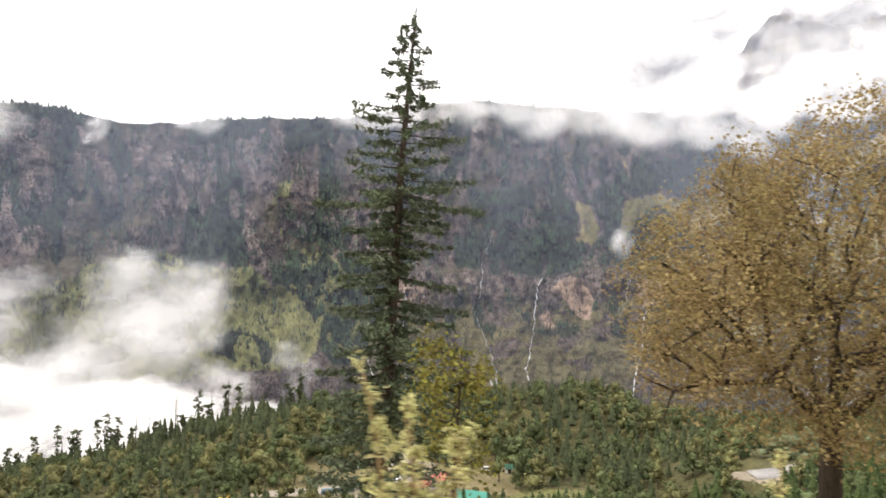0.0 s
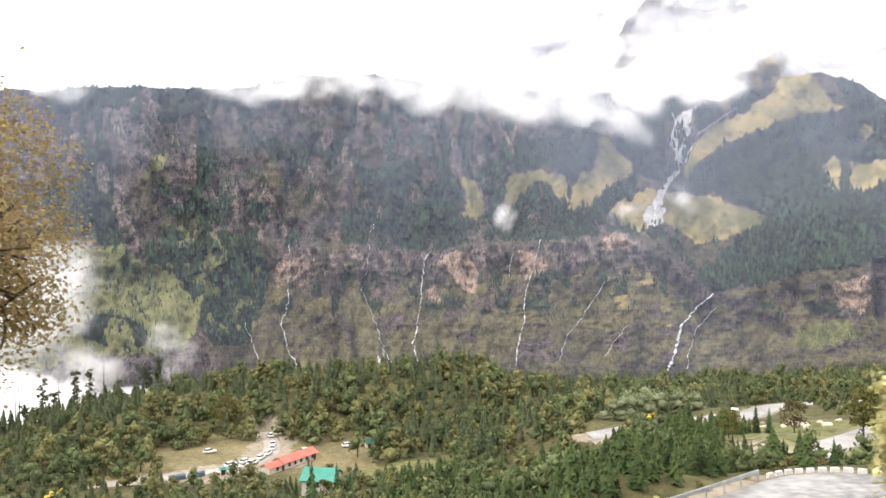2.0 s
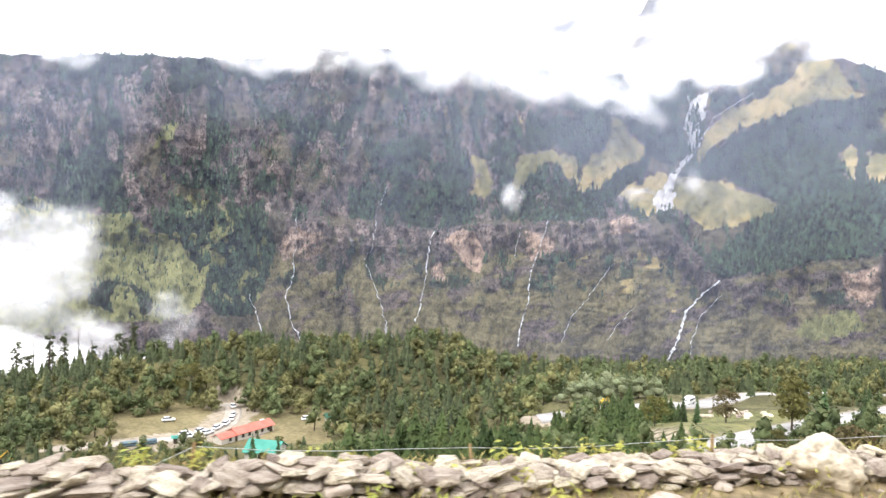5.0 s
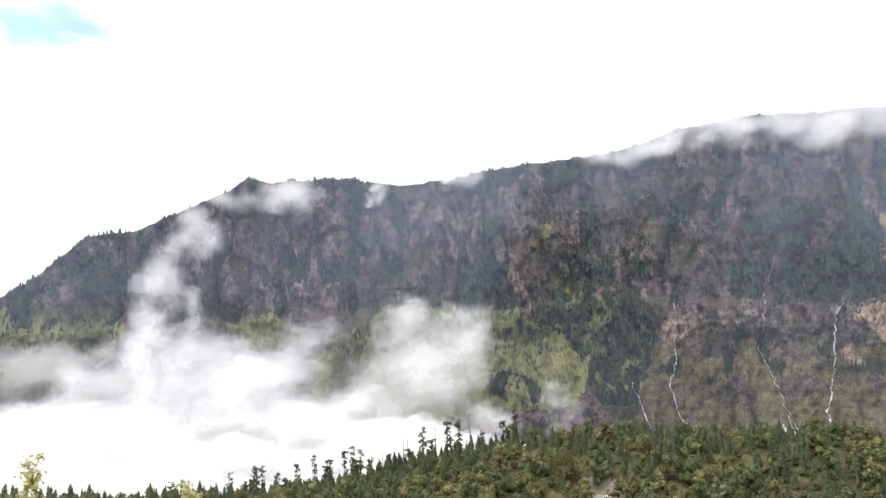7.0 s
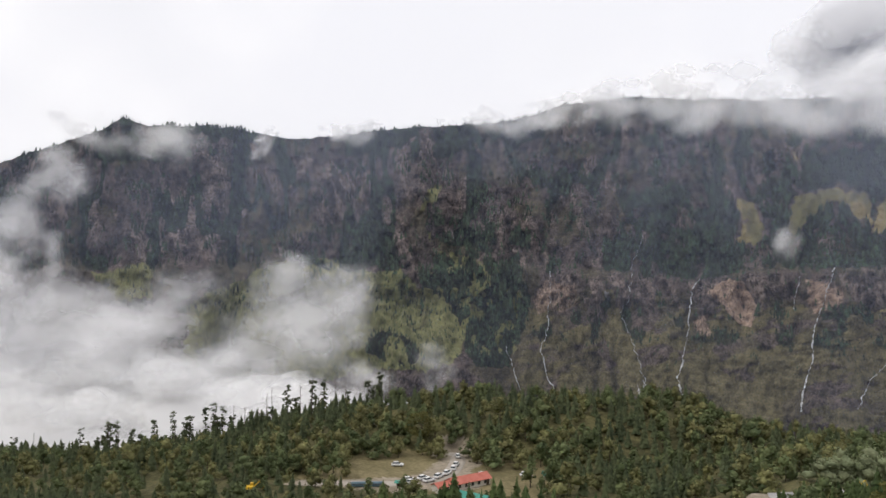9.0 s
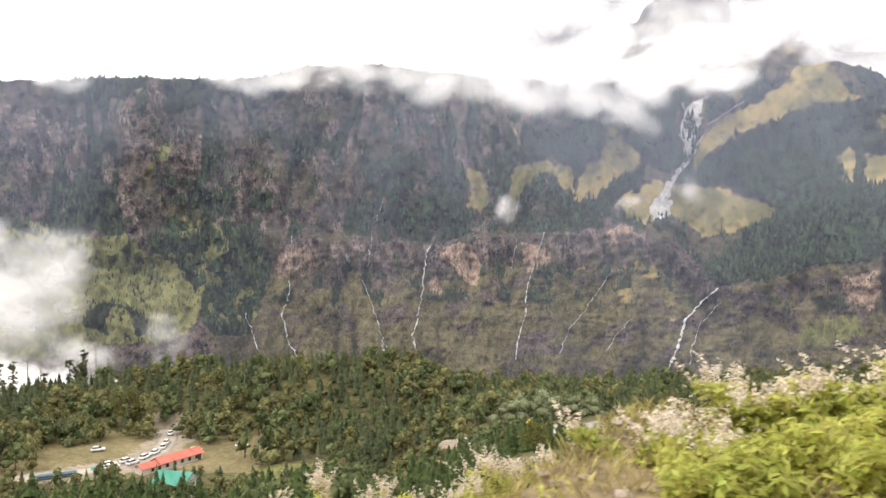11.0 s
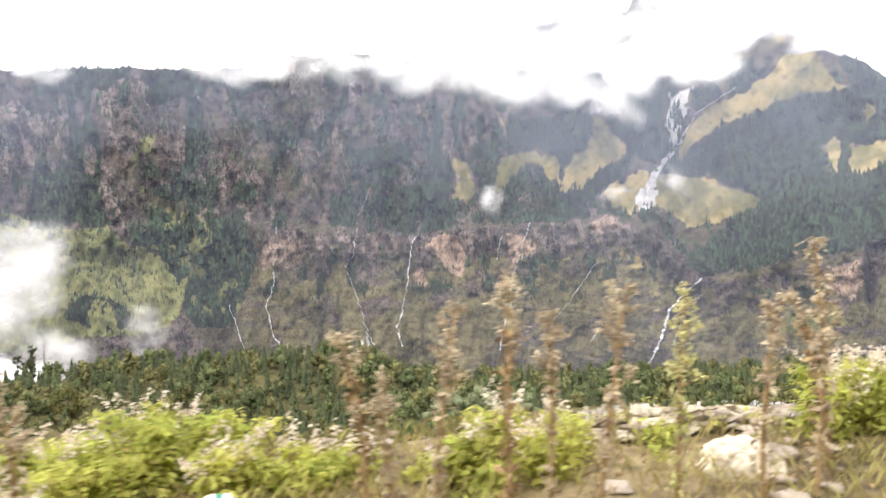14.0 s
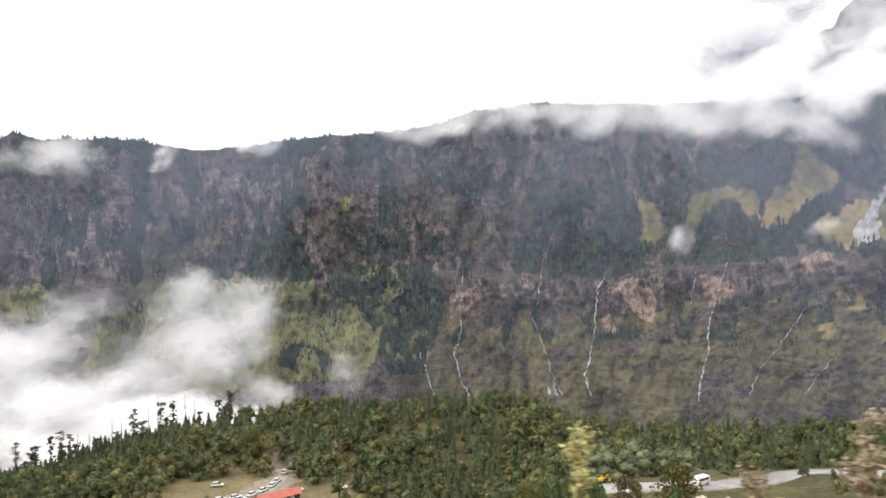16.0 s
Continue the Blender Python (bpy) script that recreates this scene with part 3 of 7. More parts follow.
def cover(az, el):
    """What grows or lies on the face: weights of each kind of cover."""
    wa = az + 0.9 * (fbm(az / 1.4, el / 1.4, 3, 51) - 0.5) + 0.5 * (fbm(az / 0.3, el / 0.36, 2, 53) - 0.5)
    we = el + 0.8 * (fbm(az / 1.3, el / 1.3, 3, 55) - 0.5) + 0.6 * (fbm(az / 0.28, el / 0.4, 2, 59) - 0.5)

    def zone(*corners, soft=0.25, ragged=1.0):
        return inside(az + (wa - az) * ragged, el + (we - el) * ragged, corners, soft)

    n1, n2 = fbm(az / 2.4, el / 2.2, 4, 61), fbm(az / 0.9, el / 1.3, 4, 71)
    streak = fbm((az + 0.35 * el) / 0.55, el / 2.6, 4, 73)
    strata = 0.6 * fbm(az / 1.8, (el - 0.22 * az) / 0.45, 4, 85) + 0.4 * fbm(az / 1.3, el / 1.1, 4, 87)
    ribs = 0.55 * fbm(az / 3.2, (el - 0.28 * az) / 1.0, 3, 93) + 0.45 * fbm(az / 1.1, (el - 0.28 * az) / 0.55, 3, 95)
    v = el - ledge_line(az)
    upper = step(-0.3, 0.6, v)
    below = step(-1.3, -2.6, v + 3.4 * (n2 - 0.5) + 1.2 * (n1 - 0.5))
    band = (1 - below) * (1 - upper)
    meadow = np.maximum.reduce([
        zone((10.6, 5.8), (11.0, 6.5), (13.2, 6.7), (15.0, 6.5), (15.4, 5.5), (15.4, 4.1), (13.9, 5.4), (13.0, 5.8), (12.2, 4.9), (11.4, 4.1), (10.8, 3.2), (10.3, 4.2)),
        zone((18.2, 9.5), (18.7, 9.5), (19.4, 8.2), (20.6, 7.1), (20.9, 6.2), (19.5, 5.8), (18.0, 4.5), (16.8, 3.7), (15.7, 3.2), (15.5, 4.1), (16.4, 6.0), (17.4, 6.8), (17.9, 7.7)),
        zone((18.9, 3.1), (20.7, 4.5), (21.8, 4.8), (24.8, 4.4), (26.7, 4.3), (27.8, 3.6), (29.9, 3.2), (30.7, 2.7), (30.4, 2.1), (29.0, 1.2), (27.1, 0.9), (25.4, 0.5), (24.6, 1.7), (22.6, 2.1), (21.3, 1.7), (19.9, 2.2)),
        zone((24.9, 6.0), (25.7, 8.3), (26.7, 9.6), (29.2, 10.7), (31.2, 11.9), (32.2, 13.4), (33.2, 13.4), (35.2, 11.0), (36.0, 10.1), (34.9, 9.8), (32.9, 10.0), (30.9, 9.4), (29.3, 9.0), (27.2, 7.9), (26.0, 6.7), (25.2, 5.4)),
        0.75 * zone((6.5, 6.3), (7.7, 6.2), (8.2, 5.0), (8.5, 4.1), (7.9, 2.9), (6.9, 3.0), (7.3, 4.5), (6.8, 5.4)),
        0.8 * zone((34.5, 5.9), (35.2, 6.8), (35.6, 5.9), (35.5, 4.2), (34.9, 4.4)),
        0.85 * zone((36.4, 6.1), (37.3, 5.9), (38.6, 6.3), (39.1, 5.5), (38.6, 4.7), (37.4, 4.1), (36.6, 4.1), (36.2, 5.1)),
        0.7 * zone((37.0, 9.2), (37.7, 8.9), (37.5, 7.8), (36.8, 7.3)), 0.6 * zone((10.2, 10.0), (10.9, 9.3), (10.8, 8.0), (10.3, 8.9)),
        0.55 * zone((4.2, 11.1), (4.9, 10.0), (4.7, 8.9), (4.3, 9.7)), 0.6 * step(0.55, 0.66, strata) * below * step(10, 16, az) * step(30, 24, az) * step(-8, -6.5, el)])
    lush = np.maximum.reduce([
        zone((-28.4, 1.6), (-24.6, 1.4), (-22.5, 0.5), (-20.4, 0.8), (-18.8, -0.6), (-17.3, -0.9), (-15.7, -2.4), (-14.6, -4.5), (-15.1, -6.4), (-17.0, -7.5), (-20.7, -7.4), (-27.9, -8.5)),
        0.7 * zone((-17.9, 7.5), (-16.4, 7.9), (-17.1, 6.8), (-18.0, 5.8), (-18.7, 5.3)) * step(0.4, 0.5, n2), 0.9 * zone((-17.9, 3.9), (-17.4, 3.8), (-16.9, 2.5), (-15.7, 2.0), (-14.5, 2.0), (-13.9, 1.4), (-14.7, 1.0), (-16.4, 1.3), (-17.5, 2.7)) * step(0.38, 0.5, n2),
        0.8 * zone((32.0, -7.0), (33.1, -5.6), (35.6, -5.1), (36.6, -6.1), (35.1, -7.1), (32.8, -7.5)), zone((-61.0, 1.5), (-54.9, 2.0), (-51.1, 1.8), (-50.8, -0.8), (-55.8, -3.6), (-61.2, -3.2)),
        0.8 * zone((-43.4, 0.4), (-39.4, 1.0), (-39.5, -1.7), (-42.2, -1.9)), zone((-36.9, -1.9), (-30.1, 1.3), (-25.4, 1.1), (-23.2, -0.1), (-22.8, -7.6), (-37.2, -8.2)),
        0.75 * step(0.54, 0.62, fbm(az / 0.7, el / 1.0, 3, 79)) * zone((-18.5, 0.5), (-14.0, 1.8), (-10.0, 0.0), (-10.5, -6.5), (-13.6, -6.5), (-15.6, -2.5))])
    slab = np.maximum.reduce([
        zone((4.5, -0.9), (6.1, 0.1), (7.1, 0.0), (8.1, -2.1), (7.7, -3.6), (6.7, -3.1), (5.7, -2.0), soft=0.12, ragged=0.45) * 1.3, 0.55 * zone((3.2, -3.0), (4.6, -2.5), (4.8, -4.4), (3.7, -4.2)), 0.5 * zone((-9.2, -0.6), (-7.9, 0.2), (-5.2, -0.4), (-5.2, -2.2), (-6.7, -2.7), (-9.1, -3.0)),
        0.62 * zone((11.3, 0.4), (12.5, 0.2), (13.7, -0.4), (13.6, -1.9), (11.9, -2.4), (11.4, -1.5)), 0.55 * zone((17.9, 1.2), (20.4, 1.5), (20.9, 0.4), (19.5, 0.1), (17.9, -0.2)), 0.6 * zone((35.0, -2.4), (37.2, -1.6), (37.5, -3.5), (36.9, -4.8), (35.2, -4.1)), 0.9 * zone((39.4, -2.7), (41.1, -1.6), (41.3, -2.8), (38.8, -4.4))])
    crag = np.maximum.reduce([
        zone((13.9, 0.3), (16.3, 0.4), (16.8, -1.2), (15.9, -1.8), (14.2, -1.6)), zone((-0.7, 0.3), (0.4, 0.4), (0.3, -0.8), (-1.1, -0.7)), zone((-3.6, 3.0), (-2.2, 2.8), (-2.6, 1.6), (-3.8, 1.8)), zone((31.5, -4.0), (32.6, -3.5), (33.1, -4.7), (31.7, -4.8)),
        zone((-15.1, 8.7), (-13.8, 9.2), (-13.2, 6.7), (-14.1, 5.8), (-15.5, 5.6)), zone((-4.9, 9.8), (-3.9, 10.5), (-3.0, 8.8), (-2.8, 7.4), (-3.6, 7.3), (-4.7, 8.4)), zone((-2.9, 11.9), (-0.6, 12.6), (-0.1, 11.5), (-2.1, 10.4)), zone((-29.5, 10.2), (-25.8, 9.5), (-25.9, 7.7), (-29.6, 8.8))])
    cliffs = np.maximum.reduce([
        zone((-26.9, 9.2), (-22.9, 9.7), (-20.1, 9.5), (-17.8, 9.2), (-17.9, 7.1), (-19.4, 4.0), (-19.0, 2.3), (-21.1, 1.9), (-26.5, 1.4)), zone((-45.6, 6.4), (-39.9, 8.4), (-32.5, 8.5), (-32.9, 2.0), (-38.5, 1.4), (-42.9, 1.7), (-45.8, 3.2)), 0.8 * zone((7.8, 10.6), (13.4, 11.1), (16.3, 10.4), (16.3, 9.3), (11.1, 9.6), (7.8, 9.4)),
        band * step(-10, -8.5, az) * step(25, 21, az), 0.85 * step(0.47, 0.55, fbm(az / 2.0, el / 1.7, 3, 77)) * upper * step(20, 10, az)])
    pink = np.maximum(crag * (0.45 + 0.4 * step(0.42, 0.54, streak)), cliffs * (0.56 + 0.12 * step(0, -8, az) + 0.1 * band * step(-10, -8, az)) * step(0.43, 0.57, streak))
    bare = np.clip(np.maximum(slab * 1.2, np.maximum(crag * 0.9, cliffs * 0.8 * step(0.62, 0.45, n2))), 0, 1)
    dense = np.maximum.reduce([
        zone((0.3, 8.3), (6.0, 7.7), (7.1, 5.0), (6.3, 0.6), (1.6, 0.4), (0.1, 2.7), (-0.5, 5.0)), zone((8.4, 6.9), (10.5, 7.5), (10.4, 4.2), (10.1, 1.3), (6.8, 0.7), (7.2, 2.6), (8.5, 4.1)),
        zone((11.6, 4.5), (13.0, 5.8), (13.9, 5.2), (14.9, 4.5), (15.7, 3.1), (16.8, 3.5), (18.9, 4.6), (20.7, 5.8), (21.2, 5.5), (20.3, 4.3), (18.9, 3.1), (17.6, 2.6), (17.9, 1.2), (11.5, 0.9), (10.8, 1.8), (11.2, 3.5), soft=0.15),
        zone((11.1, 9.8), (14.4, 10.4), (17.5, 9.6), (17.8, 7.7), (17.2, 6.8), (16.0, 5.8), (15.6, 4.8), (15.3, 6.2), (13.6, 6.9), (11.5, 6.8)), 0.8 * zone((18.6, 11.2), (23.1, 11.4), (23.4, 9.6), (24.0, 6.9), (22.9, 5.5), (21.1, 6.0), (20.6, 7.3), (19.4, 8.4)),
        zone((25.6, 6.3), (28.9, 8.3), (31.4, 9.5), (35.3, 9.9), (37.1, 10.9), (39.0, 9.4), (40.5, 6.5), (45, 4.5), (48, 2), (48, 0.2), (39.3, -0.3), (36.4, -1.1), (33.0, -1.7), (30.2, -2.8), (26.4, -3.2), (25.5, -2.2), (28.2, -0.2), (28.6, 0.9), (30.6, 2.4), (30.4, 3.5), (27.8, 3.8), (26.9, 4.4), (23.4, 4.6), (24.3, 5.6)),
        zone((-18.9, 1.1), (-17.1, 1.7), (-13.5, 2.3), (-9.7, 0.8), (-9.3, -2.8), (-11.0, -7.3), (-13.9, -7.3), (-14.8, -4.7), (-16.1, -2.6), (-18.1, -0.9)), 0.9 * zone((-25.0, 12.5), (-14.9, 14.5), (-9.1, 15.3), (-8.0, 11.6), (-10.6, 10.5), (-14.3, 10.7), (-17.8, 10.0), (-21.5, 10.1), (-25.0, 10.1)),
        0.9 * zone((-8.6, 15), (-2.8, 16), (-0.9, 15.5), (-2.7, 11.9), (-7.6, 10.8)), 0.85 * zone((-0.9, 15.5), (3.8, 15.0), (4.0, 9.0), (1.2, 8.8), (-0.3, 11.4)), 0.85 * zone((-17.6, 5.8), (-15.3, 5.2), (-12.4, 4.6), (-8.5, 4.0), (-9.3, 1.2), (-13.5, 2.3), (-17.1, 2.9)),
        zone((-60.9, 3.6), (-53.9, 8.2), (-50.8, 9.0), (-45.9, 11.0), (-46.5, 5.1), (-50.7, 2.6), (-61.0, 2.4)), zone((-43.9, 11.3), (-42.3, 13.3), (-31.3, 13), (-31.9, 9.9), (-36.2, 9.2), (-40.7, 8.9), (-43.4, 8.5)),
        (0.8 - 0.25 * step(2, -6, az)) * step(0.455, 0.54, 0.5 * n2 + 0.5 * streak) * upper, 0.7 * step(0.53, 0.6, fbm(az / 0.8, el / 1.1, 3, 83)) * below * step(-6.5, -4.5, el)])
    groves = np.maximum(zone((-22.6, -5.0), (-21.6, -3.9), (-19.8, -4.7), (-18.6, -5.6), (-17.9, -6.8), (-20.0, -7.2), (-22.1, -6.8), (-23.1, -6.0)), 0.8 * zone((-20.2, -2.3), (-18.6, -0.6), (-17.8, -1.8), (-17.6, -3.9), (-19.0, -4.7), (-19.4, -3.3)))
    groves = groves * step(0.40, 0.5, n2)
    recess = 1 - inside(az, el, CLEFT, 0.15)
    wood = dense * (1 - np.clip(meadow * 1.2, 0, 1)) * (1 - 0.85 * np.clip(lush, 0, 1)) * (1 - 0.85 * bare) * (1 - 0.8 * step(-7.0, -8.2, el)) * (1 - inside(az, el, CLEFT))
    # trees line the gullies
    run = np.abs(fbm(az * 21 / 95, (el * 21 + 0.4 * az * 21) / 300, 4, 11) - 0.5)
    wood = np.maximum.reduce([wood, 0.72 * groves, 0.85 * step(0.05, 0.02, run) * upper * (1 - np.clip(meadow * 1.3, 0, 1)) * (1 - slab)])
    scrub = np.maximum(step(0.40, 0.58, n1) * 0.75 * (1 - 0.7 * bare), 0.3 * below * step(0.46, 0.38, strata))
    scree = np.maximum(0.95 * zone((23.7, 10.5), (25.6, 11.3), (25.4, 8.8), (25.1, 7.0), (23.4, 4.8), (23.3, 2.3), (21.8, 1.8), (21.9, 3.4), (22.7, 5.0), (24.2, 6.5), soft=0.3) * (0.75 + 0.35 * step(0.4, 0.5, n2)), 0.62 * step(0.5, 0.6, streak) * zone((-3.4, -1.0), (-2.7, -1.2), (-2.1, -4.4), (-0.8, -7.1), (0.7, -9.2), (-1.2, -9.2), (-2.5, -5.8)))
    turf = np.maximum.reduce([1.25 * zone((-3.4, -1.0), (-2.4, -1.2), (-1.7, -4.4), (-0.4, -7.1), (1.0, -9.2), (-1.4, -9.2), (-2.7, -5.8)), below * step(-13, -8, az) * (0.1 + 0.62 * step(0.43, 0.54, ribs) + 0.2 * step(0.42, 0.54, strata)), zone((-7.1, -7.7), (-1.7, -7.2), (1.9, -6.6), (5.7, -6.9), (9.6, -8.6), (9.7, -11.2), (-6.9, -11.2)) * (0.6 + 0.4 * step(0.34, 0.46, n2)),
                              0.7 * zone((27.5, -3.4), (33.0, -2.0), (37.0, -1.2), (36.5, -1.7), (33.0, -2.6), (28.0, -3.9)), 0.7 * zone((24.6, 10.5), (27.5, 11.6), (31, 12.5), (28.5, 11.0), (26.0, 9.4))])
    return pink * recess, slab * recess, scrub * recess, turf * recess * (1 - 0.8 * np.clip(slab, 0, 1)), meadow, lush * (1 - 0.6 * groves), wood, scree


def make_mountain():
    az = np.concatenate([np.linspace(-78, -63, 24, endpoint=False), np.linspace(-63, 45.5, 880, endpoint=False), np.linspace(45.5, 64, 30)])
    t = np.linspace(0, 1, 250)
    a = np.repeat(az[None], len(t), 0)
    top = crest(az)[None]
    e = -13.5 + (top + 13.5) * t[:, None]
    v = face(a, e)
    # behind the crest the ground falls away
    back = v[-1].copy()
    back[:, :2] = STATION[:2] + (back[:, :2] - STATION[:2]) * 1.25
    back[:, 2] -= 220
    verts = np.concatenate([v.reshape(-1, 3), back])
    me = np_mesh("mountain", verts, grid_faces(len(t) + 1, len(az)), smooth=True)
    for name, w in zip(("pink", "slab", "scrub", "turf", "meadow", "lush", "forest", "scree"), cover(a, e)):
        w = step(0.35, 0.95, w) if name == "forest" else w
        weights(me, name, np.concatenate([w.ravel(), w[-1]]))
    ob = put("mountain", me, M_MOUNTAIN)
    tagged(ob, "steep mountain face with purple-grey cliffs, forest and yellow meadows", "mountain", kind="structure")


make_mountain()


def ribbon(name, path, width, label, out=7.0, material=None, seed=1):
    """A stream of white water down the face: an uneven ribbon of raised strands that follows the rock."""
    p = np.asarray(path, float)
    t = np.concatenate([[0], np.cumsum(np.hypot(*np.diff(p, axis=0).T))])
    n = max(16, int(t[-1] * 24))
    k = np.linspace(0, t[-1], n)
    az, el = np.interp(k, t, p[:, 0]), np.interp(k, t, p[:, 1])
    az = az + (fbm(k * 3.0, k * 0 + seed, 4, seed) - 0.5) * 0.34
    c = face(az, el, out)
    side = np.stack([np.cos(np.radians(az)), -np.sin(np.radians(az)), 0 * az], -1)
    w = width * 0.48 * ((0.45 if width > 5 else 0.15) + 1.5 * step(0.3, 0.7, fbm(k * 5, k * 0, 3, seed + 3))) * (0.5 + 0.5 * k / t[-1])
    offs = np.array([-0.5, -0.2, 0.15, 0.5])
    lift = np.array([2.5, -0.6, -0.9, 2.5])
    fwd = np.stack([np.sin(np.radians(az)), np.cos(np.radians(az)), 0 * az], -1)
    v = c[:, None] + side[:, None] * (offs[None, :, None] * w[:, None, None]) + fwd[:, None] * lift[None, :, None]
    ob = put(name, np_mesh(name, v.reshape(-1, 3), grid_faces(n, 4), smooth=True), material or M_FALL)
    return tagged(ob, label, "waterfall", group="waterfalls on the cliff")


FALLS = [
    ([(-7.6, 0.7), (-7.7, -1.8), (-7.9, -4.6), (-8.4, -5.5), (-8.1, -7.3), (-7.2, -9.2)], 3.0, "thin white waterfall dropping straight down a pink cliff"),
    ([(-0.2, 3.6), (-1.1, 1.2), (-1.4, -1.6), (-2.0, -2.5)], 1.8, "thread of white water above a grey scree cone"),
    ([(-2.0, -2.5), (-1.3, -4.4), (-0.8, -5.8), (-0.4, -7.4), (0.4, -9.2)], 1.6, "broken white stream over a grey scree cone"),
    ([(4.0, 0.1), (3.4, -0.9), (3.1, -4.2), (2.6, -6.6), (2.3, -7.5), (2.7, -9.2)], 4.0, "white waterfall beside a tan rock slab"),
    ([(13.2, 1.0), (12.6, -1.0), (11.8, -3.8), (11.6, -6.2), (11.2, -7.6), (10.9, -9.5)], 3.4, "long broken white waterfall down dark ledges"),
    ([(11.0, 0.4), (10.7, -1.0), (10.5, -2.2)], 1.5, "short thread of water on the pink cliff"),
    ([(18.7, -2.1), (17.6, -3.8), (16.1, -6.0), (15.2, -6.9), (14.5, -9.0)], 2.0, "thin white stream over grassy ledges"),
    ([(26.7, -3.4), (25.6, -4.4), (24.3, -5.9), (23.7, -8.2), (22.7, -10.3)], 6.5, "broad bright white waterfall slanting down dark rock"),
    ([(26.8, -4.6), (25.4, -6.2), (24.9, -7.6), (24.6, -9.4)], 1.8, "narrow white fall beside the broad one"),
    ([(-11.3, -5.5), (-10.8, -6.8), (-10.1, -9.0)], 2.4, "short white stream above the wooded ridge"),
    ([(39.8, -0.2), (39.85, -2.3)], 2.6, "short white fall in a dark cleft"),
    ([(39.1, -6.2), (38.9, -7.5), (39.3, -7.8), (39.2, -9.4)], 3.2, "white fall below a dark cleft"),
    ([(20.2, -6.0), (19.0, -7.4), (18.3, -8.6)], 1.2, "faint short stream on brown ledges"),
    ([(24.0, 11.2), (24.1, 10.1), (24.3, 7.8), (24.6, 6.6), (23.4, 5.1), (22.6, 3.7), (22.3, 1.9)], 2.4, "white torrent and pale rubble in a gully"),
    ([(28.8, 11.0), (27.2, 10.0), (25.9, 9.2), (25.1, 7.6)], 1.6, "thin white stream joining the torrent"),
]
for i, (path, width, label) in enumerate(FALLS):
    ribbon("waterfall", path, width, label, seed=i + 2)


# ---- forest on the mountain: far too many to count ----
def cone_arrays(h, r, rng, tiers=3, sides=6):
    vs, fs = [], []
    for k in range(tiers):
        z0, z1 = h * (0.08 + 0.72 * k / tiers), h * (0.08 + 0.72 * k / tiers) + h * 0.92 / tiers * (1.25 if k < tiers - 1 else 1.0)
        rr = r * (1 - 0.72 * k / tiers)
        ang = np.linspace(0, 2 * np.pi, sides, endpoint=False) + rng.uniform(0, 6)
        rim = np.stack([np.cos(ang) * rr, np.sin(ang) * rr, np.full(sides, z0)], 1)
        rim *= np.stack([rng.uniform(0.75, 1.2, sides)] * 2 + [np.ones(sides)], 1)
        o = sum(len(v) for v in vs)
        vs.append(np.vstack([rim, [[0, 0, z1]]]))
        fs += [[o + i, o + (i + 1) % sides, o + sides] for i in range(sides)]
    return np.concatenate(vs), np.array(fs)


def scatter(protos, places, heights, rng, lean=0.03):
    """Joins turned and scaled copies of prototype arrays (each of unit height) into one pair of arrays."""
    vs, fs, off = [], [], 0
    kinds = rng.integers(0, len(protos), len(places))
    for k, (pv, pf) in enumerate(protos):
        idx = np.where(kinds == k)[0]
        if not len(idx):
            continue
        a = rng.uniform(0, 2 * np.pi, len(idx))
        c, s = np.cos(a), np.sin(a)
        hh = heights[idx]
        fat = hh * rng.uniform(0.8, 1.25, len(idx))
        x = (pv[None, :, 0] * c[:, None] - pv[None, :, 1] * s[:, None]) * fat[:, None]
        y = (pv[None, :, 0] * s[:, None] + pv[None, :, 1] * c[:, None]) * fat[:, None]
        z = pv[None, :, 2] * hh[:, None]
        x = x + z * rng.normal(0, lean, len(idx))[:, None]
        v = np.stack([x, y, z], -1) + places[idx][:, None]
        vs.append(v.reshape(-1, 3))
        fs.append((pf[None] + (off + np.arange(len(idx)) * len(pv))[:, None, None]).reshape(-1, pf.shape[1]))
        off += len(idx) * len(pv)
    return np.concatenate(vs), np.concatenate(fs)


def make_far_woods():
    rng = np.random.default_rng(5)
    n = 150000
    az = rng.uniform(-62, 46, n)
    el = rng.uniform(-9.5, 15, n)
    pink, slab, scrub, turf, meadow, lush, wood, scree = cover(az, el)
    odds = rng.uniform(0, 1, n)
    keep = (wood > rng.uniform(0.3, 1.4, n)) | (odds < 0.05 * (1 - np.clip(meadow * 3, 0, 1)) * (el > -3)) | (odds < 0.16 * lush) | ((odds < 0.03) & (el < -3) & (el > -7))
    keep &= el < crest(az) - 0.1
    az, el, wood = az[keep], el[keep], wood[keep]
    # a fringe along the skyline
    fa = rng.uniform(-60, 8, 1100)
    fa = fa[fbm(fa * 1.1, fa * 0, 2, 63) > 0.36]
    az, el, wood = np.concatenate([az, fa]), np.concatenate([el, crest(fa) - 0.15]), np.concatenate([wood, fa * 0])
    pts = face(az, el, -2.0)
    pts[:, 2] -= 1.5
    hts = rng.uniform(7.5, 18, len(pts)) * (0.8 + 0.6 * np.clip(wood, 0, 1)) * np.where(el > crest(az) - 0.3, 0.8, 1.0) * np.where(el < -3, 0.75, 1.0)
    protos = [cone_arrays(1.0, rng.uniform(0.13, 0.22), rng, 2, 5) for _ in range(8)]
    v, f = scatter(protos, pts, hts, rng)
    ob = put("mountain_woods", np_mesh("mountain_woods", v, f), M_SPRUCE_WALL)
    tagged(ob, "dark conifer woods clinging to the mountain face", "forest", kind="stuff")


make_far_woods()


